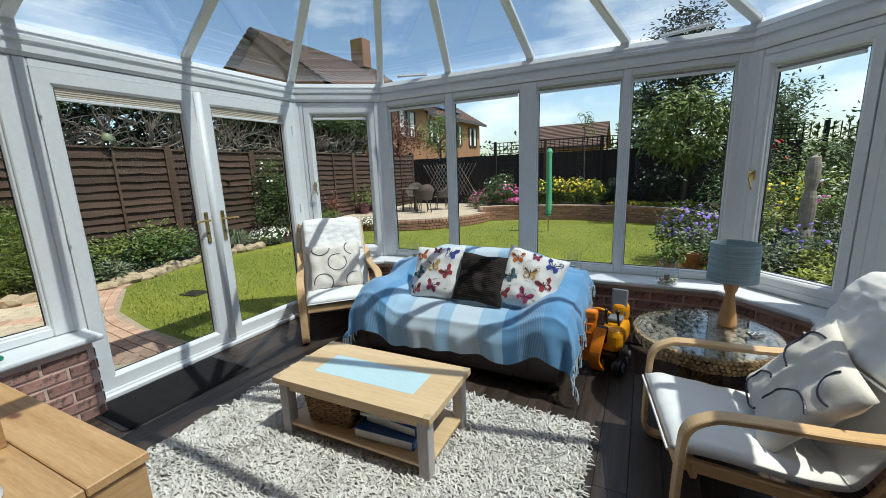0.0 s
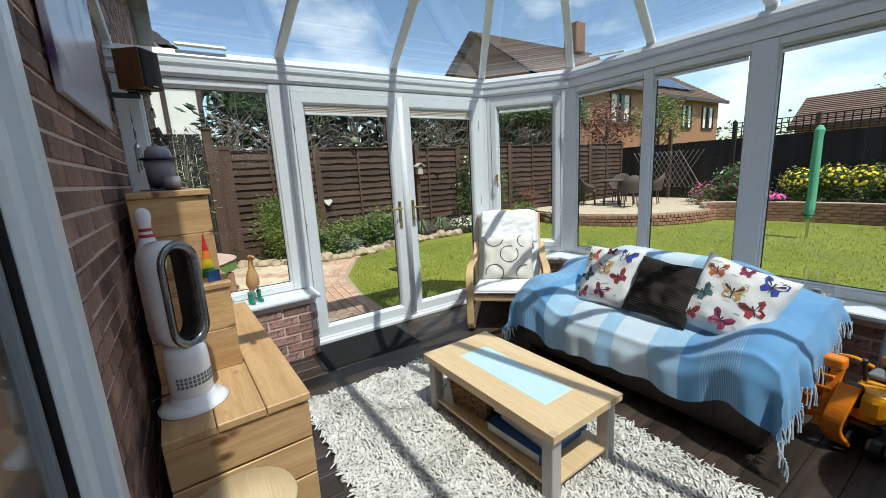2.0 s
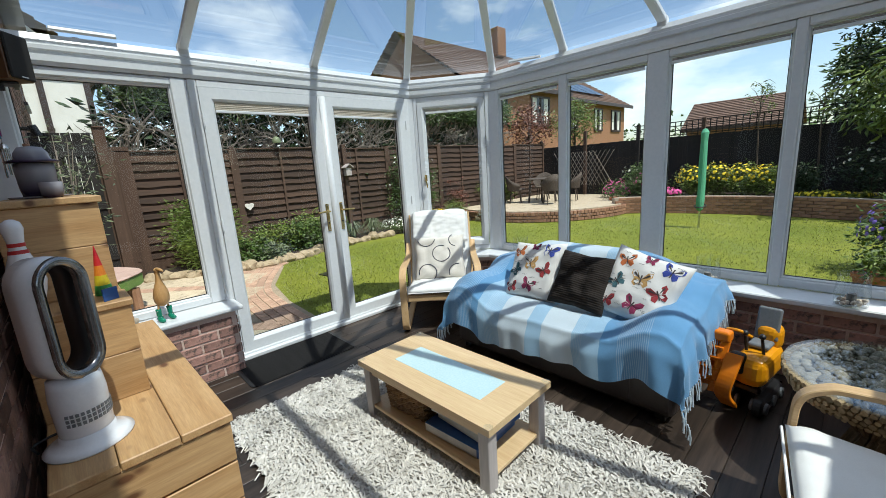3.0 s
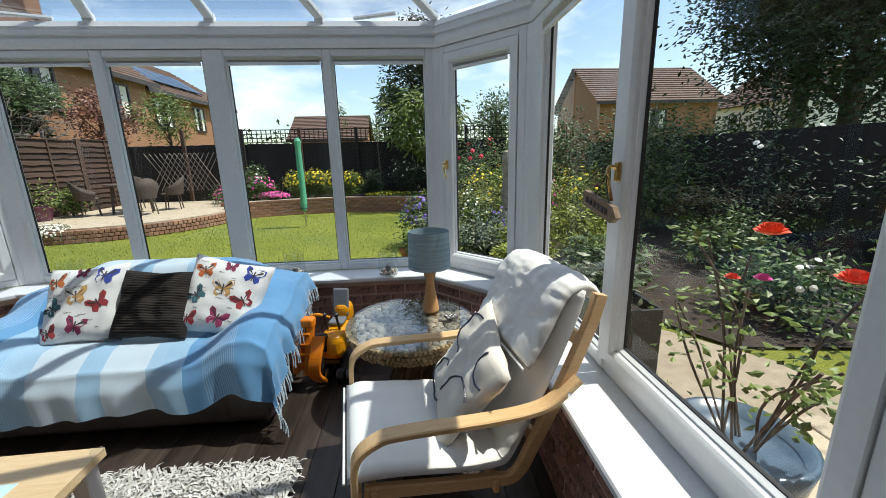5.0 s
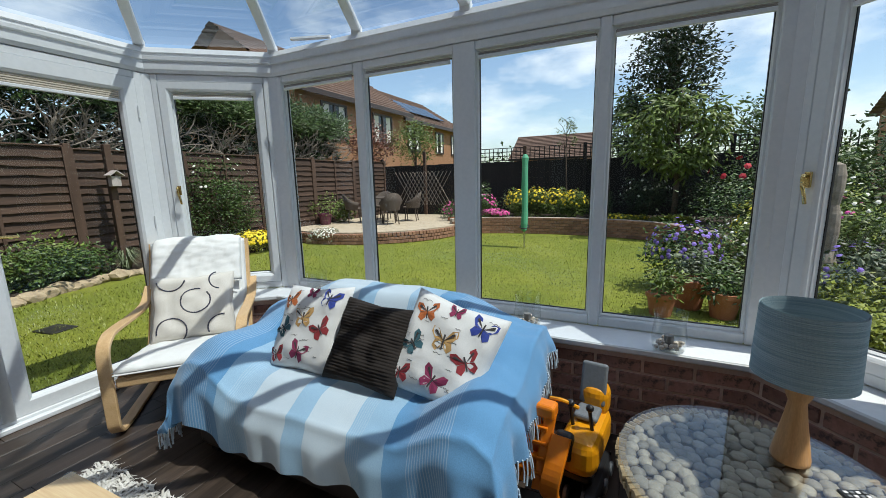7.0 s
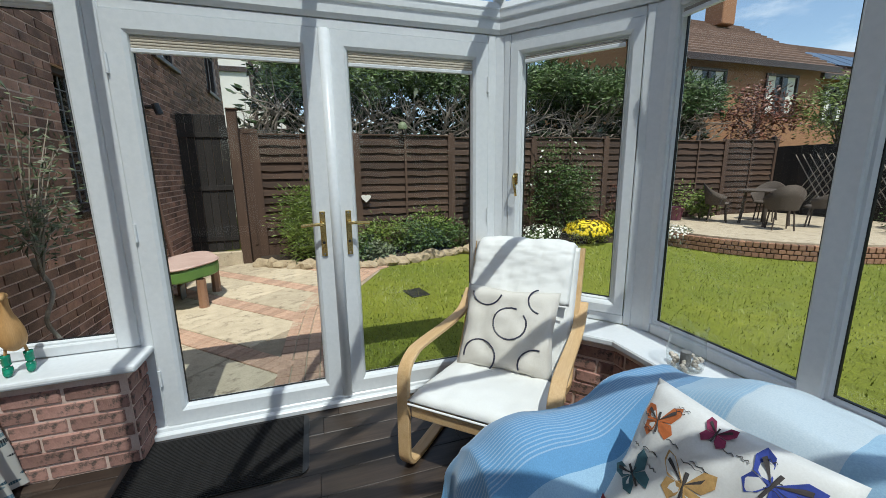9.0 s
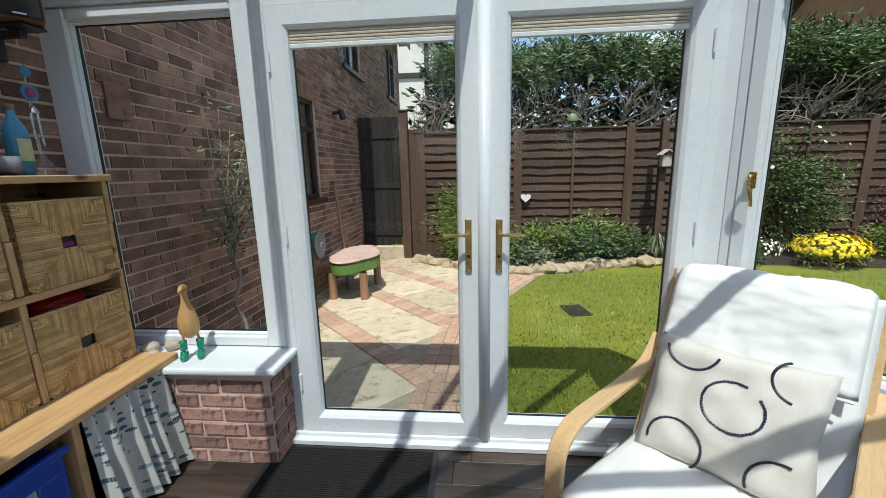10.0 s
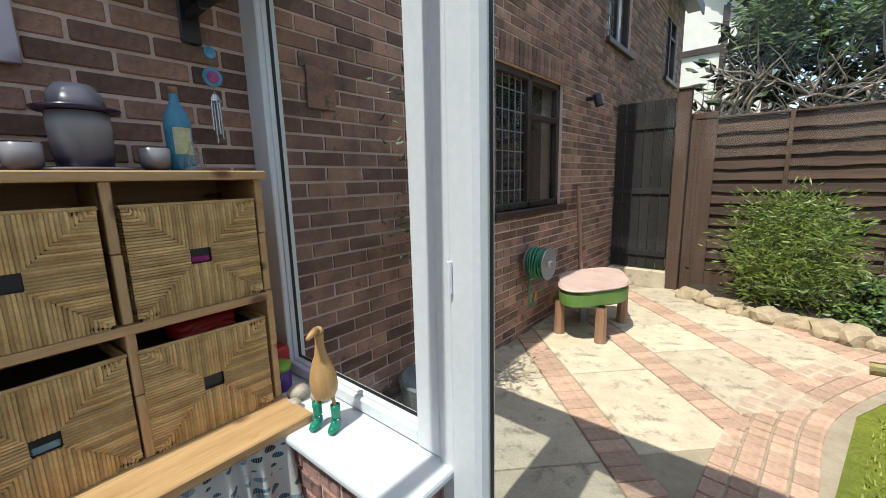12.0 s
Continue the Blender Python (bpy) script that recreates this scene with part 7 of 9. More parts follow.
part("rim", cuboid(-0.255, 0.255, 0.19, 0.215, 0.44, 0.475, 0.008, 2), BLUEP, bc)
part("window_panel", cuboid(-0.138, 0.138, 0.187, 0.193, 0.102, 0.378, 0), surface("clear cloudy plastic", (0.30, 0.38, 0.45), (0.36, 0.44, 0.5), 3, 0.2, 0.0), bc)

# ---------- things on the shelf top ----------
VIOLET, n, l, p = node_mat("violet to grey glazed stoneware")
tcn, sp_ = n.new("ShaderNodeTexCoord"), n.new("ShaderNodeSeparateXYZ")
l.new(tcn.outputs["Generated"], sp_.inputs[0])
l.new(ramp_between(n, l, sp_.outputs[2], (0.030, 0.018, 0.045), (0.30, 0.29, 0.31), 0.1, 0.75), p.inputs["Base Color"])
p.inputs["Roughness"].default_value = 0.25


def turned(name, label, category, at, profile, mat, nseg=28, group=""):
    t = thing(name, label, category, at, group)
    for nm, pr, mt in profile:
        bm = bmesh.new()
        lathe(bm, pr, nseg)
        part(nm, bm, mt or mat, t, smooth=True)
    return t


turned("storage_jar", "violet-grey lidded stoneware jar on the shelf", "jar", UM @ Matrix.Translation((0.445, 0.16, ZT)), [("plate", [(0, 0), (0.115, 0.004), (0.12, 0.012), (0.11, 0.012), (0, 0.008)], None), ("body", [(0, 0.012), (0.066, 0.012), (0.072, 0.05), (0.075, 0.13), (0.074, 0.172), (0, 0.172)], None), ("lid", [(0.0, 0.174), (0.10, 0.175), (0.104, 0.183), (0.07, 0.192), (0.062, 0.225), (0.045, 0.25), (0, 0.258)], None)], VIOLET)
for x, y in ((0.275, 0.19), (0.58, 0.20)):
    turned("cup", "small violet-grey stoneware cup on the shelf", "cup", UM @ Matrix.Translation((x, y, ZT)), [("body", [(0, 0), (0.034, 0), (0.042, 0.02), (0.044, 0.075), (0.041, 0.076), (0.038, 0.02), (0, 0.014)], None)], VIOLET, 24, "stoneware cups")
BLUEGL = glass_mat("blue bottle glass", (0.25, 0.55, 0.70), 1.4)
BOTTLE = surface("sky blue glass", (0.05, 0.22, 0.36), (0.07, 0.28, 0.43), 3, 0.08, 0.0)
bt = turned("bottle", "tall blue glass bottle with a corked top", "bottle", UM @ Matrix.Translation((0.185, 0.15, ZT)), [("body", [(0, 0), (0.036, 0.002), (0.042, 0.02), (0.040, 0.09), (0.042, 0.16), (0.036, 0.20), (0.016, 0.235), (0.014, 0.265), (0, 0.265)], None), ("cork", [(0, 0.266), (0.014, 0.266), (0.014, 0.288), (0, 0.29)], TANP)], BOTTLE)
bm = bmesh.new()
for k in range(9):
    a0, a1 = radians(50 + k * 9), radians(59 + k * 9)
    bm.faces.new([bm.verts.new((0.0425 * math.cos(a), 0.0425 * math.sin(a), z)) for a, z in ((a0, 0.06), (a1, 0.06), (a1, 0.15), (a0, 0.15))])
part("label", bm, surface("pale yellow label", (0.42, 0.46, 0.26), (0.55, 0.57, 0.36), 40, 0.6, 0.0), bt, "pale printed label")
turned("bottle", "short clear blue bottle on the shelf", "bottle", UM @ Matrix.Translation((0.175, 0.235, ZT)), [("body", [(0, 0), (0.032, 0.002), (0.034, 0.02), (0.030, 0.05), (0.012, 0.075), (0.012, 0.10), (0, 0.10)], None)], CLEAR)

# loudspeaker on its bracket, wind chime below it
SPK = wood("walnut cabinet", (0.10, 0.045, 0.018), (0.16, 0.075, 0.03), 2, 2.0, 0.4, vary=0)
sb = thing("speaker_bracket", "black wall bracket holding a loudspeaker", "bracket", Matrix.Translation((-3.02, WALL_Y, 2.06)))
part("wall_plate", cuboid(-0.035, 0.035, 0.004, 0.02, -0.10, 0.06, 0.004), BLACKP, sb)
part("arm", cuboid(-0.015, 0.015, 0.021, 0.16, -0.015, 0.015, 0.004), BLACKP, sb)
part("cradle", cuboid(-0.05, 0.05, 0.10, 0.22, 0.016, 0.03, 0.004), BLACKP, sb)
sp2 = thing("loudspeaker", "small walnut loudspeaker with dark front grille", "loudspeaker", Matrix.Translation((-3.0, 0.105, 2.09)) @ Matrix.Rotation(radians(-38), 4, 'Z'))
part("cabinet", cuboid(-0.075, 0.075, -0.09, 0.08, 0.002, 0.235, 0.004), SPK, sp2)
part("grille", cuboid(-0.07, 0.07, 0.081, 0.096, 0.006, 0.231, 0.006), surface("black grille cloth", (0.018, 0.016, 0.015), (0.03, 0.027, 0.025), 200, 0.95, 0.4), sp2)
part("badge", cuboid(-0.02, 0.02, 0.0965, 0.098, 0.014, 0.02, 0), CHROME, sp2)
wc = thing("wind_chime", "blue and pink wind chime with metal tubes", "wind chime", Matrix.Translation((-3.05, 0.02, 1.99)))
bm = bmesh.new()
tube(bm, [(0, 0, 0), (0, 0, -0.34)], 0.0015, 5)
part("cord", bm, GREYP, wc)
PINKGL = surface("pink glass", (0.30, 0.04, 0.16), (0.42, 0.08, 0.25), 20, 0.1, 0.0)
for z, r, mt in ((-0.07, 0.022, BOTTLE), (-0.16, 0.036, BOTTLE), (-0.16, 0.022, PINKGL)):
    bm = bmesh.new()
    lathe(bm, [(0, -0.004), (r, -0.003), (r, 0.003), (0, 0.004)], 14, Matrix.Translation((0, 0.004 if mt is PINKGL else 0, z)) @ Matrix.Rotation(radians(90), 4, 'X'))
    part("glass_disc", bm, mt, wc)
bm = bmesh.new()
lathe(bm, [(0, -0.21), (0.012, -0.225), (0.022, -0.245), (0.022, -0.25), (0, -0.25)], 12)
part("cap", bm, CHROME, wc)
for k in range(4):
    a = k * math.pi / 2
    bm = bmesh.new()
    tube(bm, [(0.014 * math.cos(a), 0.014 * math.sin(a), -0.25), (0.016 * math.cos(a), 0.016 * math.sin(a), -0.36 - 0.015 * k)], 0.005, 8)
    part("chime_tube", bm, CHROME, wc)
# canvas picture on the brick wall
pc_ = thing("wall_picture", "pale lilac canvas picture on the brick wall", "picture", Matrix.Translation((-2.0, WALL_Y + 0.012, 1.79)))
CANV, n, l, p = node_mat("lilac canvas print")
tcn, sp_ = n.new("ShaderNodeTexCoord"), n.new("ShaderNodeSeparateXYZ")
l.new(tcn.outputs["Generated"], sp_.inputs[0])
l.new(mixed(n, l, 'MIX', ramp_between(n, l, noise_tex(n, l, 2.2, 2, 0.4), (0, 0, 0), (1, 1, 1), 0.53, 0.60), ramp_between(n, l, sp_.outputs[2], (0.50, 0.44, 0.52), (0.62, 0.60, 0.64), 0.0, 1.0), (0.10, 0.05, 0.12)), p.inputs["Base Color"])
p.inputs["Roughness"].default_value = 0.25
part("canvas", cuboid(-0.54, 0.54, 0.0, 0.022, 0.0, 0.72, 0.003), CANV, pc_)

# bladeless fan, bowling pin, rainbow cone, blue card on the steps
fan = thing("bladeless_fan", "white bladeless tower fan with dark chrome loop", "fan", UM @ Matrix.Translation((1.41, 0.12, ZC)) @ Matrix.Rotation(radians(128), 4, 'Z') @ Matrix.Diagonal((1.12, 1.12, 1.22, 1)))
bm = bmesh.new()
lathe(bm, [(0, 0), (0.115, 0.0), (0.118, 0.006), (0.10, 0.016), (0.075, 0.03), (0.072, 0.045), (0, 0.045)], 36)
part("foot", bm, WHITEP, fan, smooth=True)
bm = bmesh.new()
lathe(bm, [(0.070, 0.046), (0.071, 0.05), (0.073, 0.16), (0.070, 0.195), (0.066, 0.22), (0, 0.23)], 32)
part("base_column", bm, WHITEP, fan, smooth=True)
bm = bmesh.new()
for k in range(14):
    for r in range(3):
        a = radians(-160 + k * 10.5)
        box(bm, -0.0045, 0.0045, -0.001, 0.001, 0.085 + r * 0.014, 0.095 + r * 0.014, 0, 1, Matrix.Translation((0.0735 * math.cos(a), 0.0735 * math.sin(a), 0)) @ Matrix.Rotation(a + math.pi / 2, 4, 'Z'))
tagged(part("air_inlet", bm, GREYP, fan, "grey air inlet holes"), kind="stuff")


def stadium(w, h, n=14):
    r = w / 2
    pts = [(r * math.cos(a), h / 2 - r + r * math.sin(a)) for a in np.linspace(0, math.pi, n)]
    return pts + [(r * math.cos(a), -h / 2 + r + r * math.sin(a)) for a in np.linspace(math.pi, 2 * math.pi, n)]


def loop_ring(sections, cz):
    """Closed loop swept over stadium outlines: sections of (width, height, depth)."""
    bm = bmesh.new()
    loops = [[bm.verts.new((x, d, cz + z)) for x, z in stadium(w, h)] for w, h, d in sections]
    for a, b in zip(loops, loops[1:] + loops[:1]):
        for k in range(len(a)):
            j = (k + 1) % len(a)
            bm.faces.new([a[k], a[j], b[j], b[k]])
    bmesh.ops.recalc_face_normals(bm, faces=bm.faces)
    return bm


part("air_loop", loop_ring([(0.150, 0.36, 0.055), (0.158, 0.368, 0.0), (0.150, 0.36, -0.048), (0.112, 0.322, -0.050), (0.106, 0.316, 0.0), (0.112, 0.322, 0.055)], 0.395), WHITEP, fan, "white loop", smooth=True)
# black ring added for the dark reflection on the loop's inner face
part("inner_lining", loop_ring([(0.109, 0.319, 0.052), (0.103, 0.313, 0.0), (0.109, 0.319, -0.046), (0.1115, 0.3215, -0.046), (0.1055, 0.3155, 0.0), (0.1115, 0.3215, 0.052)], 0.395), BLACKP, fan, "black ring standing in for the dark reflection inside the loop", smooth=True)
part("front_ring", loop_ring([(0.154, 0.364, -0.049), (0.146, 0.356, -0.062), (0.104, 0.314, -0.056), (0.100, 0.310, -0.030), (0.104, 0.314, -0.030)], 0.395), SILVER, fan, "dark chrome front ring", smooth=True)
bm = bmesh.new()
tube(bm, smooth_path([(0.03, 0.07, 0.012), (0.02, 0.14, 0.008), (-0.05, 0.16, 0.006), (-0.08, 0.10, 0.006)], 6), 0.004, 6)
part("power_cable", bm, BLACKP, fan)
pin = turned("bowling_pin", "white bowling pin with red neck bands", "bowling pin", UM @ Matrix.Translation((1.03, 0.055, ZM)), [("body", [(0, 0), (0.027, 0.0), (0.030, 0.01), (0.052, 0.09), (0.060, 0.13), (0.055, 0.17), (0.034, 0.235), (0.025, 0.27), (0.0245, 0.29), (0.030, 0.325), (0.0335, 0.345), (0.028, 0.37), (0.012, 0.382), (0, 0.384)], None), ("neck_band", [(0.0315, 0.247), (0.0285, 0.262)], RED), ("neck_band", [(0.0262, 0.275), (0.0258, 0.29)], RED)], WHITEP)
for o in pin.children[1:]:
    o.scale = (1.02, 1.02, 1)
rb = thing("rainbow_cone", "small striped rainbow cone on the step", "toy", UM @ Matrix.Translation((0.955, 0.28, ZM)))
for k, cc_ in enumerate(((0.05, 0.30, 0.06), (0.60, 0.45, 0.02), (0.70, 0.20, 0.02), (0.55, 0.02, 0.02), (0.45, 0.01, 0.02))):
    r0, r1 = 0.036 * (1 - k * 0.19), 0.036 * (1 - (k + 1) * 0.19)
    bm = bmesh.new()
    lathe(bm, [(0, 0.003 + k * 0.045), (r0, 0.003 + k * 0.045), (max(r1, 0.001), 0.003 + (k + 1) * 0.045), (0, 0.003 + (k + 1) * 0.045)], 18)
    part("colour_band", bm, surface("cone band", cc_, cc_, 5, 0.4, 0.0), rb)
tagged(part("blue_card", cuboid(-0.03, 0.03, -0.004, 0.004, 0.0, 0.055, 0.001), BLUE_CARD, at=UM @ Matrix.Translation((1.10, 0.29, ZM)) @ Matrix.Rotation(radians(-60), 4, 'Z')), "small bright blue card standing on the step", "card")
st = turned("stool", "round pale birch stool beside the shelf unit", "stool", Matrix.Translation((-1.08, 0.22, 0)), [("seat", [(0, 0.43), (0.165, 0.43), (0.172, 0.44), (0.168, 0.452), (0, 0.455)], None)], BIRCH, 40)
for k in range(4):
    a = radians(45 + 90 * k)
    bm = bmesh.new()
    tube(bm, [(0.12 * math.cos(a), 0.12 * math.sin(a), 0.43), (0.15 * math.cos(a), 0.15 * math.sin(a), 0.22), (0.155 * math.cos(a), 0.155 * math.sin(a), 0)], 0, flat=(0.022, 0.010, (-math.sin(a), math.cos(a), 0)))
    part("leg", bm, BIRCH, st)

# wooden duck in green boots on the sill, odds and ends behind it
ZS = 0.541
DUCKW = wood("carved bamboo root", (0.46, 0.25, 0.09), (0.56, 0.33, 0.14), 2, 3.0, 0.45, vary=0)
GREENB = surface("green glazed boots", (0.01, 0.20, 0.12), (0.015, 0.27, 0.16), 5, 0.15, 0.0)
dk = thing("wooden_duck", "tall carved wooden duck wearing green spotted boots", "ornament", Matrix.Translation((-3.09, 0.57, ZS)) @ Matrix.Rotation(radians(25), 4, 'Z') @ Matrix.Diagonal((1.1, 1.1, 1.1, 1)))
bm = bmesh.new()
tube(bm, smooth_path([(0.0, 0, 0.10), (0.001, 0, 0.13), (0.003, 0, 0.18), (0.005, 0, 0.23), (0.007, 0, 0.27), (0.008, 0, 0.31), (0.008, 0, 0.335), (0.016, 0, 0.35)], 3), [0.010, 0.024, 0.034, 0.040, 0.043, 0.044, 0.043, 0.040, 0.036, 0.031, 0.026, 0.021, 0.018, 0.0155, 0.014, 0.0135, 0.014, 0.015, 0.0165, 0.0175, 0.015, 0.010], 12)
part("body", bm, DUCKW, dk, smooth=True)
bm = bmesh.new()
tube(bm, [(0.018, 0, 0.345), (0.045, 0, 0.342), (0.068, 0, 0.336)], [0.013, 0.010, 0.006], 8)
part("beak", bm, DUCKW, dk, smooth=True)
for sy in (-0.034, 0.034):
    bm = bmesh.new()
    tube(bm, [(0.0, sy * 0.7, 0.14), (0.0, sy, 0.075)], 0.006, 6)
    part("leg", bm, DUCKW, dk)
    bm = bmesh.new()
    tube(bm, smooth_path([(0.0, sy, 0.088), (0.0, sy, 0.045), (0.008, sy, 0.018), (0.04, sy, 0.013)], 4), [0.016, 0.016, 0.015, 0.015, 0.015, 0.016, 0.017, 0.017, 0.017, 0.016, 0.015, 0.013, 0.009], 10)
    b = part("boot", bm, GREENB, dk, "green spotted boot", smooth=True)
    for k in range(7):
        a = k * 0.9
        bm = bmesh.new()
        bmesh.ops.create_icosphere(bm, subdivisions=1, radius=0.0026)
        part("spot", bm, WHITEP, b, at=Matrix.Translation((0.0155 * math.cos(a), sy + 0.0155 * math.sin(a), 0.035 + 0.007 * k)))
jr = turned("treat_jar", "small tub with green lid and red label on the sill", "tub", Matrix.Translation((-3.12, 0.17, ZS)), [("body", [(0, 0), (0.045, 0), (0.048, 0.01), (0.048, 0.085), (0, 0.09)], surface("purple tub", (0.10, 0.03, 0.20), (0.14, 0.05, 0.26), 5, 0.3, 0.0)), ("lid", [(0, 0.091), (0.05, 0.091), (0.052, 0.115), (0.03, 0.125), (0, 0.125)], surface("lime lid", (0.22, 0.38, 0.04), (0.26, 0.44, 0.05), 5, 0.3, 0.0))], RED)
tb2 = thing("red_tub", "red plastic tub lying behind the duck", "tub", Matrix.Translation((-3.16, 0.06, ZS)))
part("body", cuboid(-0.05, 0.05, -0.045, 0.045, 0, 0.15, 0.012, 3), RED, tb2)
for k, (x, y, r) in enumerate(((-3.13, 0.30, 0.045), (-3.17, 0.39, 0.04), (-3.08, 0.36, 0.03))):
    bm = bmesh.new()
    bmesh.ops.create_icosphere(bm, subdivisions=2, radius=r)
    for v in bm.verts:
        v.co *= 1 + 0.2 * noise.noise(v.co * 20 + Vector((k, 0, 0)))
        v.co.z *= 0.75
    tagged(part("pebble", bm, PEBBLE, at=Matrix.Translation((x, y, ZS + r * 0.68)), smooth=True), "grey beach stone on the sill", "stone", "sill stones")

# ---------- pebble table, lamp, remote ----------
rt = thing("pebble_table", "round glass-topped table filled with pebbles and twigs", "side table", Matrix.Translation((0.44, 2.63, 0)))
TR, TZ = 0.375, 0.492
bm = bmesh.new()
lathe(bm, [(0, TZ - 0.004), (TR, TZ - 0.004), (TR + 0.002, TZ + 0.002), (TR, TZ + 0.008), (0, TZ + 0.008)], 56)
part("glass_top", bm, CLEAR, rt, "clear round glass top")
bm = bmesh.new()
lathe(bm, [(0, TZ - 0.05), (TR - 0.02, TZ - 0.05), (TR - 0.015, TZ - 0.03), (0, TZ - 0.03)], 40)
part("tray", bm, DARKWOOD, rt)
rng = random.Random(6)
pebs = bmesh.new()
pts = []
tries = 0
while len(pts) < 250 and tries < 9000:
    tries += 1
    a, r = rng.uniform(0, 6.283), (TR - 0.03) * math.sqrt(rng.random())
    q = (r * math.cos(a), r * math.sin(a))
    if all((q[0] - o[0]) ** 2 + (q[1] - o[1]) ** 2 > 0.034 ** 2 for o in pts):
        pts.append(q)
base = []
for var in range(5):
    bm = bmesh.new()
    bmesh.ops.create_icosphere(bm, subdivisions=2, radius=1)
    for v in bm.verts:
        v.co *= 1 + 0.18 * noise.noise(v.co * 1.1 + Vector((var * 5, 0, 0)))
    base.append(finish(bm, "pebble", surface("smooth pebble", (0.27, 0.22, 0.165), (0.50, 0.43, 0.34), 0.6, 0.5, 0.1, 6, vary=0.35), True))
for x, y in pts:
    o = new("pebble", base[rng.randrange(5)])
    o.parent = rt
    s = rng.uniform(0.019, 0.026)
    o.matrix_basis = Matrix.Translation((x, y, TZ - 0.022)) @ Matrix.Rotation(rng.uniform(0, 6.28), 4, 'Z') @ Matrix.Diagonal((s * rng.uniform(1.0, 1.35), s, 0.013, 1))
bm = bmesh.new()
for row in range(4):
    nn = 92
    for k in range(nn):
        a = (k + (row % 2) * 0.5) / nn * 2 * math.pi
        rr = TR + 0.006 - row * row * 0.0035
        z = TZ - 0.020 - row * 0.026
        d = Vector((math.cos(a), math.sin(a), -0.12 * row))
        c = Vector((rr * math.cos(a), rr * math.sin(a), z))
        tube(bm, [c - d * 0.03, c + d * rng.uniform(-0.004, 0.004)], rng.uniform(0.009, 0.0135), 7)
tagged(part("twig_rim", bm, TWIG, rt, "rim of cut twig ends"), kind="stuff")
bm = bmesh.new()
for k in range(150):
    a = rng.uniform(0, 6.283)
    r0, r1 = rng.uniform(0.10, 0.16), rng.uniform(0.15, 0.30)
    tube(bm, [(r0 * 1.2 * math.cos(a), r0 * 1.2 * math.sin(a), 0.0), (0.10 * math.cos(a + 0.3), 0.10 * math.sin(a + 0.3), 0.22), (r1 * math.cos(a + 0.6), r1 * math.sin(a + 0.6), TZ - 0.055)], rng.uniform(0.006, 0.011), 5)
tagged(part("twig_base", bm, DARKWOOD, rt, "waisted base of bundled twigs"), kind="stuff")
SHADE = surface("blue-grey corded lampshade", (0.24, 0.34, 0.38), (0.44, 0.54, 0.57), 3, 0.9, 0.6, 60, stretch=(1, 1, 60), dist=0.003)
lp_ = thing("table_lamp", "turned oak table lamp with blue-grey drum shade", "table lamp", Matrix.Translation((0.57, 2.765, TZ + 0.008)))
bm = bmesh.new()
lathe(bm, [(0, 0), (0.052, 0), (0.052, 0.012), (0.046, 0.05), (0.030, 0.15), (0.024, 0.20), (0.034, 0.225), (0.040, 0.255), (0.036, 0.29), (0.014, 0.30), (0.012, 0.34), (0, 0.34)], 28)
part("base", bm, OAK, lp_, smooth=True)
bm = bmesh.new()
prof = []
for k in range(40):
    z = 0.285 + k * 0.0057
    prof += [(0.128 - 0.006 * k / 40, z), (0.1305 - 0.006 * k / 40, z + 0.0028)]
lathe(bm, prof, 48)
lathe(bm, [(0.119, 0.512), (0.120, 0.40), (0.126, 0.285)], 48)
part("shade", bm, SHADE, lp_, "blue-grey corded drum shade")
bm = bmesh.new()
tube(bm, [(0, 0, 0.34), (0, 0, 0.39)], 0.016, 10)
part("bulb_holder", bm, WHITEP, lp_)
rmt = thing("remote_control", "small black remote with pale buttons on the glass", "remote control", rotz(0.685, 2.63, 20, TZ + 0.009))
part("body", cuboid(-0.038, 0.038, -0.028, 0.028, 0, 0.010, 0.003), BLACKP, rmt)
for i in range(4):
    for j in range(3):
        part("button", cuboid(-0.030 + i * 0.0165, -0.019 + i * 0.0165, -0.020 + j * 0.0145, -0.011 + j * 0.0145, 0.0105, 0.013, 0.001), GREYP if (i + j) % 2 else WHITEP, rmt)

# ---------- toy excavator ----------
ex = thing("toy_excavator", "orange and yellow ride-on toy digger with grey seat", "toy", rotz(-0.13, 2.94, -8) @ Matrix.Diagonal((1.15, 1.15, 1.15, 1)))
part("body", cuboid(-0.02, 0.12, -0.12, 0.20, 0.14, 0.30, 0.05, 4), YELLOW, ex, "yellow plastic body", smooth=False)
part("cowl", cuboid(0.0, 0.11, 0.10, 0.22, 0.26, 0.40, 0.045, 4), YELLOW, ex)
bm = bmesh.new()
box(bm, -0.045, 0.045, -0.05, 0.05, 0, 0.025, 0.012, 3, Matrix.Translation((0.05, 0.05, 0.305)))
box(bm, -0.05, 0.05, -0.012, 0.012, 0, 0.17, 0.011, 3, Matrix.Translation((0.05, 0.115, 0.32)) @ Matrix.Rotation(radians(-14), 4, 'X'))
part("seat", bm, GREYP, ex, "grey moulded seat")
for sx in (-0.015, 0.105):
    part("track", cuboid(sx - 0.03, sx + 0.03, -0.14, 0.20, 0.0, 0.10, 0.045, 4), BLACKP, ex)
    for k in range(3):
        bm = bmesh.new()
        lathe(bm, [(0.028, -0.034), (0.028, 0.034), (0.012, 0.037), (0, 0.037)], 14, Matrix.Translation((sx, -0.09 + k * 0.11, 0.05)) @ Matrix.Rotation(radians(90), 4, 'Y'))
        part("wheel", bm, GREYP, ex)
part("turntable", cuboid(-0.01, 0.10, -0.08, 0.12, 0.10, 0.14, 0.01), BLACKP, ex)
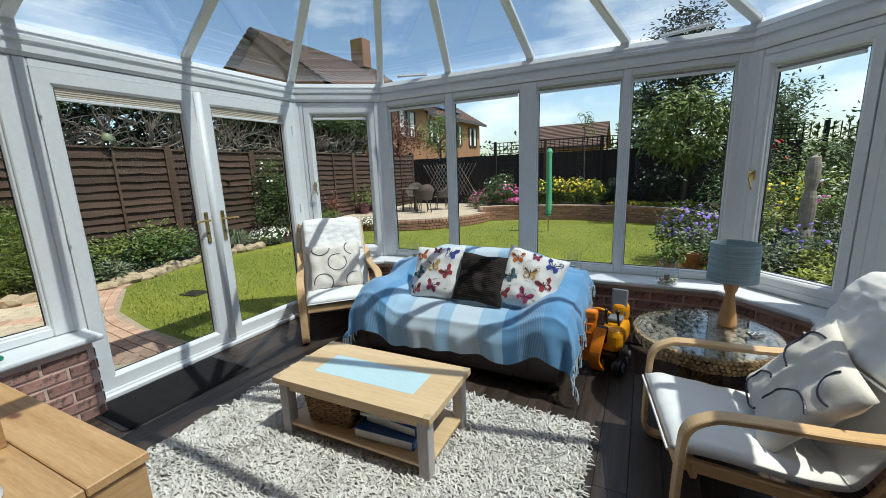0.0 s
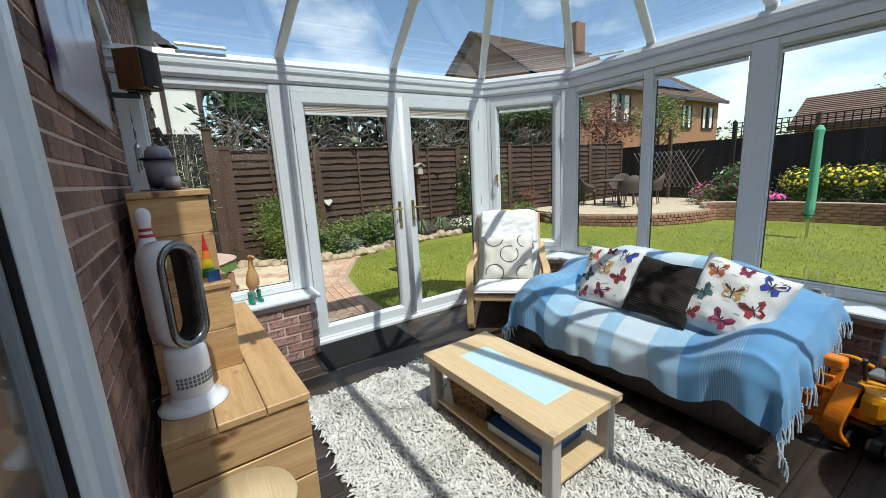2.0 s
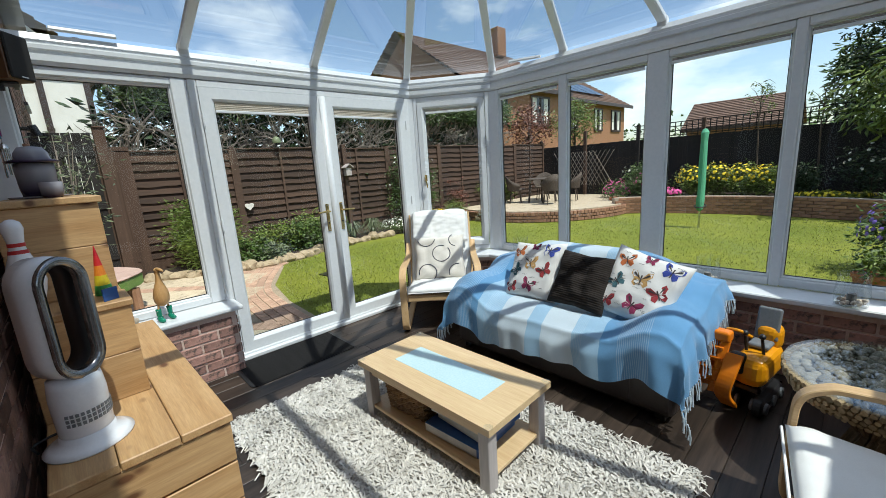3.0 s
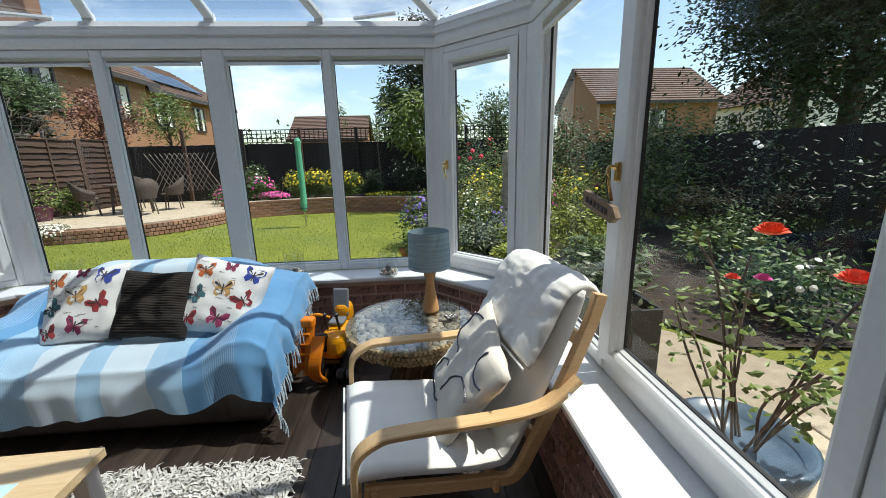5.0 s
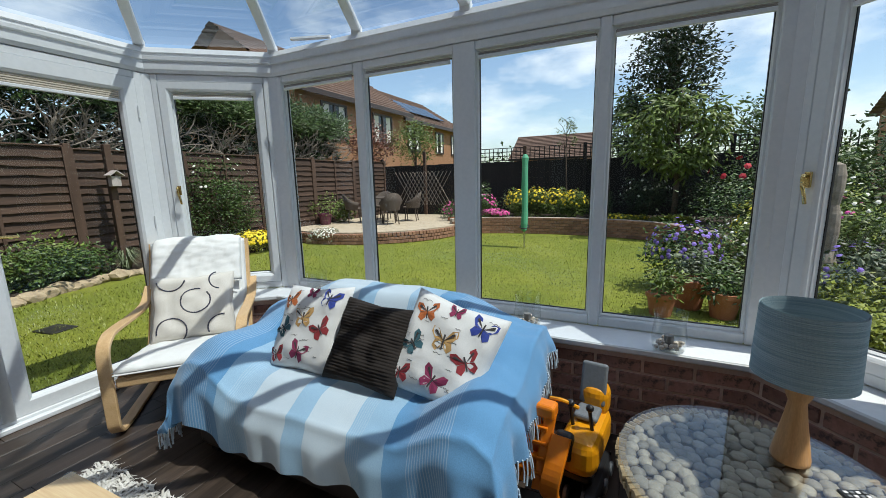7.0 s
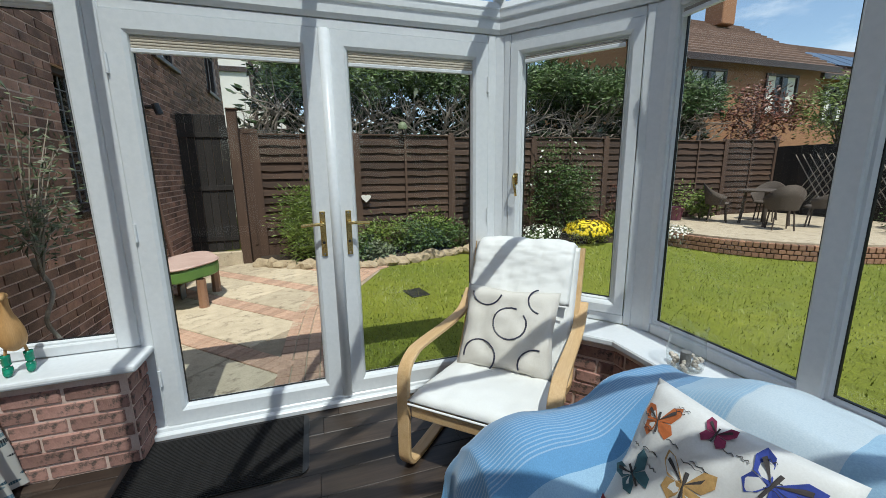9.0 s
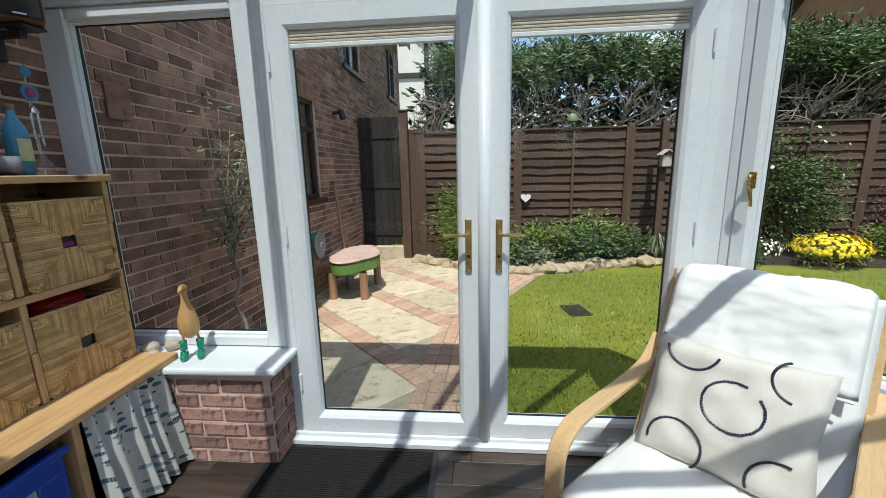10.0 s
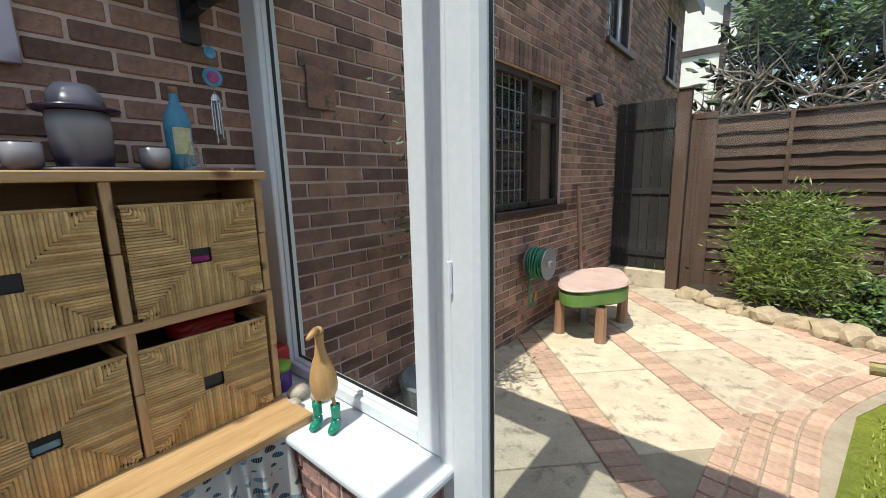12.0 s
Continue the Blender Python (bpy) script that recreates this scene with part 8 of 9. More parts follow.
for sx in (0.015, 0.085):
    bm = bmesh.new()
    tube(bm, [(sx, -0.02, 0.28), (sx - 0.01, -0.035, 0.38)], 0.007, 8)
    bmesh.ops.create_icosphere(bm, subdivisions=2, radius=0.015, matrix=Matrix.Translation((sx - 0.01, -0.035, 0.39)))
    part("lever", bm, BLACKP, ex)
bm = bmesh.new()
for k, (a, b) in enumerate((((-0.05, -0.10, 0.36), (-0.07, -0.17, 0.09)), ((-0.12, -0.10, 0.37), (-0.145, -0.16, 0.09)), ((-0.085, -0.08, 0.36), (-0.11, -0.13, 0.10)))):
    tube(bm, [a, b], 0, flat=(0.022, 0.014, (1, 0.3, 0)))
for k in range(5):
    z = 0.14 + k * 0.055
    box(bm, -0.145, -0.05, -0.175 + k * 0.013, -0.145 + k * 0.013, z, z + 0.016, 0.003)
part("boom", bm, ORANGE, ex, "ribbed orange boom")
bm = bmesh.new()
box(bm, -0.155, -0.03, -0.125, -0.06, 0.345, 0.40, 0.014, 3)
part("boom_head", bm, ORANGE, ex)
bm = bmesh.new()
tube(bm, smooth_path([(0.0, -0.12, 0.30), (-0.01, -0.18, 0.20), (-0.02, -0.19, 0.11), (0.0, -0.15, 0.04)], 5), 0, flat=(0.035, 0.010, (1, 0, 0)))
part("bucket", bm, ORANGE, ex, "orange digger bucket")
bm = bmesh.new()
box(bm, -0.03, 0.04, -0.13, -0.08, 0.20, 0.31, 0.02, 3)
part("engine_cover", bm, BLACKP, ex)
bm = bmesh.new()
tube(bm, smooth_path([(0.03, -0.02, 0.37), (-0.02, -0.05, 0.40), (-0.07, -0.04, 0.39)], 4), 0.008, 8)
part("hand_rail", bm, YELLOW, ex)

# ---------- socket, glass candle holders, window furniture ----------
ch = thing("charger", "white plug-in charger on the wall under the sill", "charger", Matrix.Translation((1.036, 2.68, 0.40)))
part("socket_plate", cuboid(-0.012, 0.012, -0.15, 0.075, -0.045, 0.045, 0.004), WHITEP, ch)
part("charger_body", cuboid(-0.07, -0.013, -0.045, 0.045, -0.06, 0.10, 0.008, 2), WHITEP, ch)
part("plug", cuboid(-0.05, -0.013, -0.13, -0.07, -0.05, 0.02, 0.008, 2), WHITEP, ch)
bm = bmesh.new()
tube(bm, smooth_path([(-0.04, 0.0, -0.06), (-0.05, 0.01, -0.15), (-0.03, 0.0, -0.26), (-0.06, 0.02, -0.385)], 5), 0.004, 6)
part("cable", bm, WHITEP, ch)
SHELL = surface("pale sea shells", (0.52, 0.44, 0.36), (0.68, 0.60, 0.52), 30, 0.6, 0.2, 80, island=0.3)


def hurricane(x, y, r, h):
    t = thing("candle_holder", "clear glass hurricane holding shells and a candle", "candle holder", Matrix.Translation((x, y, ZS)), "glass candle holders")
    bm = bmesh.new()
    lathe(bm, [(0, 0.001), (r * 0.75, 0.001), (r * 0.95, 0.01), (r * 1.02, h * 0.35), (r * 0.92, h * 0.75), (r, h)], 28)
    part("glass", bm, CLEAR, t, smooth=True)
    bm = bmesh.new()
    lathe(bm, [(0, 0.008), (0.022, 0.008), (0.022, 0.075), (0, 0.075)], 16)
    part("candle", bm, surface("grey candle wax", (0.20, 0.19, 0.18), (0.26, 0.25, 0.24), 8, 0.6, 0.0), t)
    rg = random.Random(int(x * 100))
    bm = bmesh.new()
    for k in range(26):
        a, rr = rg.uniform(0, 6.28), rg.uniform(r * 0.4, r * 0.8)
        bmesh.ops.create_icosphere(bm, subdivisions=1, radius=rg.uniform(0.009, 0.014), matrix=Matrix.Translation((rr * math.cos(a), rr * math.sin(a), 0.014 + rg.random() * 0.035)))
    tagged(part("shells", bm, SHELL, t, "pale small sea shells"), kind="stuff")


for x, y in ((-2.10, 3.49), (-1.25, 3.50), (-0.465, 3.50), (0.27, 3.44)):
    hurricane(x, y, 0.078, 0.20)


def espag(parent, m, x, z):
    """Curved brass window handle."""
    h = part("handle_base", cuboid(x - 0.013, x + 0.013, -0.066, -0.05, z - 0.035, z + 0.035, 0.004, 2), BRASS, parent, "brass handle", at=m)
    bm = bmesh.new()
    tube(bm, smooth_path([(x, -0.066, z + 0.015), (x, -0.092, z + 0.018), (x + 0.004, -0.098, z - 0.02), (x + 0.010, -0.088, z - 0.07), (x + 0.012, -0.080, z - 0.105)], 4), 0.0075, 8)
    part("grip", bm, BRASS, h)


def blind(parent, m, x0, x1, z, h, d=-0.030, mat=None, folds=4):
    bm = bmesh.new()
    for k in range(folds):
        box(bm, x0, x1, d - 0.014, d, z - h + k * h / folds, z - h + (k + 1) * h / folds - 0.002, 0.003)
    o = part("blind", bm, mat or BLIND, parent, "raised pleated blind")
    o.matrix_basis = m
    r = part("blind_rail", cuboid(x0, x1, d - 0.02, d, z - h - 0.022, z - h - 0.002, 0.003), UPVC, o)


BLIND = surface("beige blind fabric", (0.50, 0.44, 0.36), (0.58, 0.52, 0.43), 8, 0.9, 0.2)
GREYBLIND = surface("grey blind fabric", (0.34, 0.31, 0.29), (0.42, 0.39, 0.36), 8, 0.9, 0.2)
for nm, a, b in (("door_1", 1.165, 1.918), ("door_2", 2.166, 2.90)):
    blind(bpy.data.objects[nm], m1, a, b, 2.083, 0.055, -0.022)
blind(w2, m2, 0.135, 0.685, Z1 - 0.135, 0.02, -0.022, GREYBLIND, 2)
for a, b in ((-2.428, -1.772), (-1.653, -1.007), (-0.821, -0.155), (-0.059, 0.603)):
    blind(w3, m3, a - f0, b - f0, Z1 - 0.068, 0.018, -0.022, GREYBLIND, 2)
blind(w4, m4, 0.13, 0.60, Z1 - 0.135, 0.02, -0.022, GREYBLIND, 2)
blind(w5, m5, 0.22, 1.05, Z1 - 0.068, 0.05, -0.045, BLIND, 3)
espag(w2, m2, 0.10, 1.38)
espag(w4, m4, 0.07, 1.38)
espag(w5, m5, 1.155, 1.38)
# carved driftwood sign hung on the handle
ws = thing("wooden_sign", "small weathered wooden sign hung on the window handle", "sign", m5 @ Matrix.Translation((1.14, -0.115, 1.25)) @ Matrix.Rotation(radians(10), 4, 'Y'))
bm = bmesh.new()
bm.faces.new([bm.verts.new((x, 0, z)) for x, z in ((-0.14, -0.03), (0.10, -0.03), (0.135, 0.0), (0.10, 0.03), (-0.14, 0.03))])
r = bmesh.ops.extrude_face_region(bm, geom=bm.faces[:])
bmesh.ops.translate(bm, vec=(0, 0.02, 0), verts=[v for v in r["geom"] if isinstance(v, bmesh.types.BMVert)])
bmesh.ops.recalc_face_normals(bm, faces=bm.faces)
part("board", bm, wood("driftwood", (0.16, 0.105, 0.065), (0.28, 0.20, 0.13), 0, 3, 0.8, vary=0), ws)
for k in range(6):
    part("lettering", cuboid(-0.11 + k * 0.032, -0.09 + k * 0.032, -0.003, -0.0005, -0.012, 0.012, 0), INK, ws)
bm = bmesh.new()
tube(bm, [(-0.06, 0.01, 0.03), (0.0, 0.01, 0.12), (0.05, 0.01, 0.03)], 0.002, 5)
part("string", bm, BLACKP, ws)

# ---------- outside the windows: olive tree, rose, planter, water table, hose, lamp ----------
ol = thing("olive_tree", "slim potted olive with a twisted stem", "tree", Matrix.Translation((-4.08, 0.19, G)))
bm = bmesh.new()
lathe(bm, [(0, 0), (0.17, 0), (0.22, 0.32), (0.20, 0.33), (0.18, 0.28), (0, 0.28)], 20)
part("pot", bm, GREYP, ol)
bm = bmesh.new()
tube(bm, [(0.03 * math.cos(k * 0.9), 0.03 * math.sin(k * 0.9), 0.25 + k * 0.06) for k in range(14)], 0.014, 7)
part("trunk", bm, TWIGS, ol)
rng = random.Random(61)
tips = []
for k in range(22):
    a = rng.uniform(0, 6.28)
    z0 = rng.uniform(0.85, 1.25)
    e = Vector((math.cos(a) * rng.uniform(0.1, 0.38), abs(math.sin(a)) * rng.uniform(0.0, 0.22), rng.uniform(1.1, 2.15)))
    bm = bmesh.new()
    tube(bm, [(0, 0, z0), Vector((0, 0, z0)).lerp(e, 0.5) + Vector((0.03, 0, 0.05)), e], [0.007, 0.005, 0.002], 5)
    part("branch", bm, TWIGS, ol)
    tips += [tuple(e), tuple(Vector((0, 0, z0)).lerp(e, 0.7))]
leaf_part("leaf_mass", leaves(rng, tips, 13, 0.13, 0.055, 0.0, 0.5, 0.2), LEAF_GY, ol)

rs = thing("rose_plant", "thorny potted rose with coral blooms outside the window", "rose", Matrix.Translation((1.86, 1.80, G)) @ Matrix.Diagonal((1, 1, 0.87, 1)))
POTBL = surface("blue glazed pot", (0.06, 0.10, 0.15), (0.10, 0.15, 0.21), 5, 0.2, 0.02)
bm = bmesh.new()
lathe(bm, [(0, 0), (0.20, 0), (0.25, 0.30), (0.27, 0.42), (0.24, 0.43), (0.22, 0.36), (0, 0.36)], 24)
part("pot", bm, POTBL, rs, smooth=True)
rng = random.Random(62)
tips = []
for k in range(13):
    a = rng.uniform(0, 6.28)
    e = Vector((math.cos(a) * rng.uniform(0.08, 0.36), math.sin(a) * rng.uniform(0.15, 0.55), rng.uniform(0.75, 1.42)))
    s = Vector((math.cos(a) * 0.06, math.sin(a) * 0.06, 0.36))
    mid = s.lerp(e, 0.5) + Vector((rng.gauss(0, 0.05), rng.gauss(0, 0.05), 0.06))
    bm = bmesh.new()
    tube(bm, smooth_path([s, mid, e], 5), 0.006, 6)
    part("stem", bm, BARK, rs)
    tips += [tuple(e), tuple(mid.lerp(e, 0.5)), tuple(mid.lerp(e, 0.2))]
leaf_part("leaf_mass", leaves(rng, tips, 9, 0.10, 0.048, 0.2, 0.4, 0.65), LEAF_LT, rs)
for k, (x, y, z, r) in enumerate(((-0.02, 0.0, 1.44, 0.055), (0.02, -0.28, 1.32, 0.05), (0.0, 0.02, 1.22, 0.03), (0.05, 0.22, 1.15, 0.03), (0.02, -0.4, 0.95, 0.05))):
    bm = bmesh.new()
    for layer in range(4):
        for pz in range(6):
            a = pz * 1.047 + layer * 0.5
            rr = r * (0.35 + 0.22 * layer)
            t = Vector((-math.sin(a), math.cos(a), 0)) * r * 0.5
            c0 = Vector((math.cos(a), math.sin(a), 0))
            v = [bm.verts.new(q) for q in (c0 * rr * 0.4 - t * 0.4, c0 * rr * 0.4 + t * 0.4, c0 * rr + t + Vector((0, 0, r * (0.9 - 0.2 * layer))), c0 * rr - t + Vector((0, 0, r * (0.9 - 0.2 * layer))))]
            bm.faces.new(v)
    part("bloom", bm, PETAL["coral" if k != 2 else "pink"], rs, "coral rose bloom", at=Matrix.Translation((x, y, z)))
pt = thing("planter", "dark square planter with soil outside the window", "planter", Matrix.Translation((1.80, 2.78, G)))
for a in ((-0.2, 0.2, -0.2, -0.18, 0, 0.62), (-0.2, 0.2, 0.18, 0.2, 0, 0.62), (-0.2, -0.18, -0.18, 0.18, 0, 0.62), (0.18, 0.2, -0.18, 0.18, 0, 0.62)):
    part("side", cuboid(*a, 0.004), BLACKP, pt)
part("soil", cuboid(-0.18, 0.18, -0.18, 0.18, 0.40, 0.56, 0), SOIL, pt)
rng = random.Random(63)
leaf_part("leaf_mass", leaves(rng, [(rng.uniform(-0.15, 0.15), rng.uniform(-0.15, 0.15), 0.62 + rng.random() * 0.25) for k in range(14)], 10, 0.12, 0.09, 0.1), LEAF_GY, pt)

wt = thing("water_table", "green plastic water play table with faded pink lid", "play table", rotz(-6.25, 0.41, 0, G))
bm = bmesh.new()
out = []
for k in range(48):
    a = k / 48 * 2 * math.pi
    rr = 0.36 + 0.025 * math.cos(4 * a + 0.4) + 0.05 * abs(math.cos(a)) ** 3
    out.append((rr * 1.25 * math.cos(a), rr * 0.86 * math.sin(a)))
for z0, z1, s, mt, nm in ((0.36, 0.50, 1.0, GREENP, "tub"), (0.505, 0.54, 1.03, PINKP, "lid")):
    bm = bmesh.new()
    rings = [[bm.verts.new((x * k, y * k, z)) for x, y in out] for k, z in ((0.94 * s, z0), (s, z0 + 0.02), (s, z1 - 0.02), (0.95 * s, z1))]
    for a, b in zip(rings, rings[1:]):
        for k in range(48):
            bm.faces.new([a[k], a[(k + 1) % 48], b[(k + 1) % 48], b[k]])
    bm.faces.new(rings[-1])
    bm.faces.new(rings[0][::-1])
    part(nm, bm, mt, wt)
for sx in (-0.33, 0.33):
    for sy in (-0.2, 0.2):
        bm = bmesh.new()
        lathe(bm, [(0.055, 0), (0.05, 0.36)], 8, Matrix.Translation((sx, sy, 0)))
        part("leg", bm, TANP, wt)
hrl = thing("hose_reel", "wall hose reel wound with green hose", "hose reel", Matrix.Translation((-5.72, WALL_Y + 0.16, 0.62)) @ Matrix.Rotation(radians(90), 4, 'X'))
bm = bmesh.new()
for k in range(7):
    rr = 0.13 + 0.006 * (k % 3)
    tube(bm, [(rr * math.cos(a), rr * math.sin(a), -0.07 + k * 0.022 + 0.008 * math.sin(a * 2 + k)) for a in np.linspace(0, 2 * math.pi, 25)], 0.010, 6)
part("hose", bm, HOSE, hrl, "coiled green hose")
for z in (-0.09, 0.09):
    bm = bmesh.new()
    lathe(bm, [(0.03, z - 0.006), (0.15, z - 0.006), (0.15, z + 0.006), (0.03, z + 0.006)], 24)
    part("reel_disc", bm, GREYP, hrl)
part("wall_bracket", cuboid(-0.03, 0.03, -0.03, 0.03, -0.12, 0.14, 0.004), GREYP, hrl)
bm = bmesh.new()
tube(bm, smooth_path([(0.10, -0.12, 0.05), (0.12, -0.30, 0.05), (0.05, -0.42, 0.05), (-0.02, -0.30, 0.06)], 5), 0.010, 6)
part("loose_hose", bm, HOSE, hrl)
bm = bmesh.new()
tube(bm, [(-0.03, -0.30, 0.06), (-0.04, -0.38, 0.06)], [0.016, 0.012], 8)
part("nozzle", bm, ORANGE, hrl, "orange spray nozzle")
wlp = thing("wall_lamp", "black spotlight fixed to the brick wall", "wall lamp", Matrix.Translation((-7.15, WALL_Y + 0.008, 2.30)))
bm = bmesh.new()
tube(bm, [(0, 0, 0), (0, 0.10, 0)], 0.025, 10)
part("bracket", bm, BLACKP, wlp)
bm = bmesh.new()
tube(bm, [(0.0, 0.11, 0.04), (0.0, 0.15, -0.09)], 0.045, 14)
part("lamp_head", bm, BLACKP, wlp)
gdt = thing("spade", "rusty long-handled tool leaning on the wall", "spade", Matrix.Translation((-6.85, 0.12, G)))
bm = bmesh.new()
tube(bm, [(0.45, 0.14, 0.04), (0.0, -0.13, 1.42)], 0.024, 8)
part("handle", bm, TANP, gdt)
bm = bmesh.new()
box(bm, -0.09, 0.09, -0.006, 0.006, 0.0, 0.20, 0.004, 1, Matrix.Translation((0.47, 0.16, 0.0)))
part("blade", bm, GREYP, gdt)
vnt = thing("air_brick", "flush brown vent cover in the brick wall", "vent", Matrix.Translation((-3.58, WALL_Y + 0.008, 1.88)))
part("plate", cuboid(-0.08, 0.08, 0.0, 0.014, -0.10, 0.10, 0.003), BRICK, vnt)

# ---------- paving by the doors ----------
pave = thing("pavement", "cream slabs and pink brick paving outside the doors", "paving", kind="structure")
bm = bmesh.new()
bedp = [(-8.2, -0.06), (-8.2, 1.0), (-7.5, 1.9), (-7.2, 2.7), (-6.92, 2.85), (-5.76, 2.25), (-4.8, 2.08), (-3.36, 2.02), (-3.36, -0.06)]
bm.faces.new([bm.verts.new((x, y, G + 0.006)) for x, y in bedp[::-1]])
part("jointing", bm, SAND, pave)
C45 = math.sqrt(0.5)


def in_paving(x, y, edge=0.0):
    if not (-8.15 < x < -3.38 and y > -0.03):
        return False
    if x < -7.2:
        return y < 1.0 + (x + 8.2) * 1.6 - edge * 0.2
    return y < edge_y(x) - edge


slab_mesh = {}


def piece(kind, mat, w, d, x, y, rot, h=0.03):
    k = (kind, round(w, 2), round(d, 2))
    if k not in slab_mesh:
        slab_mesh[k] = finish(cuboid(-w / 2, w / 2, -d / 2, d / 2, 0, h, 0.005), kind, mat)
    o = new(kind, slab_mesh[k])
    o.parent = pave
    o.matrix_basis = rotz(x, y, rot, G - 0.012)


rng = random.Random(21)
npaver = 0
q = -2.2
col_i = 0
while q > -7.0:
    # a band of bricks, then a course of slabs, both on the diagonal
    for k in range(64):
        pcoord = -5.6 + k * 0.107
        x, y = C45 * (pcoord + q - 0.105), C45 * (pcoord - q + 0.105)
        if in_paving(x, y, 0.42) and npaver < 260:
            piece("paver", PAVER, 0.10, 0.205, x, y, 45)
            npaver += 1
    pc = -6.0 + (col_i % 2) * 0.35
    while pc < 1.2:
        L = 0.92 if rng.random() < 0.55 else 0.62
        x, y = C45 * (pc + L / 2 + q - 0.53), C45 * (pc + L / 2 - q + 0.53)
        if in_paving(x, y, 0.50):
            piece("slab", SLAB, L - 0.014, 0.62, x, y, 45)
        pc += L
    q -= 0.85
    col_i += 1
# curved brick border against the lawn
line = smooth_path([(-7.2, 2.95, 0), (-6.92, 2.68, 0), (-5.76, 2.08, 0), (-4.8, 1.92, 0), (-3.45, 1.86, 0)], 20)
rest = bmesh.new()
for row, off in enumerate((0.055, -0.055, -0.165, -0.275)):
    for k, (a, b) in enumerate(zip(line, line[1:])):
        d = (b - a).normalized()
        m = a.lerp(b, 0.5)
        if k % 2 == 0:
            L = (line[min(k + 2, len(line) - 1)] - a).length - 0.008
            piece("paver", PAVER, round(L, 2), 0.10, a.x + d.x * L / 2 - d.y * off, a.y + d.y * L / 2 + d.x * off, math.degrees(math.atan2(d.y, d.x)))
# drain cover in the lawn
dc = thing("drain_cover", "small grey drain cover set in the lawn", "drain cover", rotz(-5.6, 3.1, 10, G))
part("plate", cuboid(-0.16, 0.16, -0.12, 0.12, 0.0, 0.016, 0.004), BLACKP, dc)
# terrace on the far side
ter = thing("terrace", "sunlit tan slab terrace beside the side window", "paving", kind="structure")
bm = bmesh.new()
bm.faces.new([bm.verts.new((x, y, G + 0.006)) for x, y in ((1.45, -4.0), (3.4, -4.0), (3.4, 2.6), (2.6, 3.6), (1.45, 3.2))])
part("jointing", bm, SAND, ter)
for i in range(3):
    for j in range(10):
        x, y = 1.78 + i * 0.61, -3.5 + j * 0.61
        o = new("slab", finish(cuboid(-0.298, 0.298, -0.298, 0.298, 0, 0.03, 0.005), "slab", SLAB) if ("t",) not in slab_mesh else slab_mesh[("t",)])
        slab_mesh[("t",)] = o.data
        o.parent = ter
        o.matrix_basis = Matrix.Translation((x, y, G - 0.012))

# ---------- brickwork ----------
brick_wall(house, HW @ Matrix.Translation((0, -0.020, 0)), -12.4, 5.0, -0.14, 4.80, [(a, b, c, d) for a, b, c, d in HOLES], BRICK, (-3.25, -1.3, 0.9, 3.2), 0.05)
for (w, m, length), mt in zip(DWARFS, (BRICK_RED, BRICK_RED, BRICK_RED, BRICK_RED, BRICK_RED)):
    jm = surface("red rustic brick run", (0.26, 0.10, 0.075), (0.40, 0.19, 0.145), 7, 0.85, 0.5, 55, island=0.3, stain=((0.10, 0.075, 0.06), 14, 0.58), dist=0.004)
    brick_wall(w, m @ Matrix.Translation((0, -0.130, 0)), 0.0, length, 0.0, 0.50, (), mt, (-1, 9, -1, 1), 0.05, jm)
    if w.name == "wall_left":
        # return of the pier beside the doors
        brick_wall(w, m @ Matrix.Translation((length - 0.01, -0.13, 0)) @ Matrix.Rotation(radians(90), 4, 'Z'), -0.02, 0.19, 0.0, 0.50, (), mt, (-1, 9, -1, 1), 0.04, jm)
# soldier course and brown window in the house wall
for hx0, hx1, hz0, hz1 in HOLES[1:]:
    for k in range(int((hx1 - hx0) / 0.078)):
        o = new("brick", brick_mesh_for(BRICK, 0.066, 0.05, 0.21))
        o.parent = house
        o.matrix_basis = Matrix.Translation((hx0 + 0.04 + k * 0.078, WALL_Y - 0.012, hz1 + 0.11))
    hw = thing("window_house", "dark brown framed house window with leaded panes", "window", kind="structure")
    y = WALL_Y - 0.06
    w = hx1 - hx0
    for a, b, c, d in ((hx0, hx0 + 0.06, hz0, hz1), (hx1 - 0.06, hx1, hz0, hz1), (hx0, hx1, hz0, hz0 + 0.06), (hx0, hx1, hz1 - 0.06, hz1), (hx0 + w * 0.5 - 0.035, hx0 + w * 0.5 + 0.035, hz0, hz1), (hx0, hx0 + w * 0.5, hz0 + (hz1 - hz0) * 0.68, hz0 + (hz1 - hz0) * 0.68 + 0.05)):
        part("frame_bar", cuboid(a, b, y - 0.04, y + 0.03, c, d, 0.006), BROWNFRAME, hw)
    part("sill", cuboid(hx0 - 0.06, hx1 + 0.06, y - 0.02, WALL_Y + 0.06, hz0 - 0.07, hz0, 0.008), BROWNFRAME, hw)
    part("pane", cuboid(hx0 + 0.05, hx1 - 0.05, y - 0.02, y - 0.012, hz0 + 0.05, hz1 - 0.05, 0), CLEAR, hw)
    # dark sheet added behind the glass in place of an unlit room
    part("room_blind", cuboid(hx0, hx1, y - 0.20, y - 0.18, hz0, hz1, 0), ROOM_DARK, hw)
    for k in range(1, 6):
        x = hx0 + w * (0.5 + 0.5 * k / 6)
        part("lead_strip", cuboid(x - 0.004, x + 0.004, y - 0.012, y - 0.004, hz0 + 0.06, hz1 - 0.06, 0), GREYP, hw)
    for k in range(1, 7):
        z = hz0 + (hz1 - hz0) * k / 7
        part("lead_strip", cuboid(hx0 + w * 0.54, hx1 - 0.06, y - 0.012, y - 0.004, z - 0.004, z + 0.004, 0), GREYP, hw)
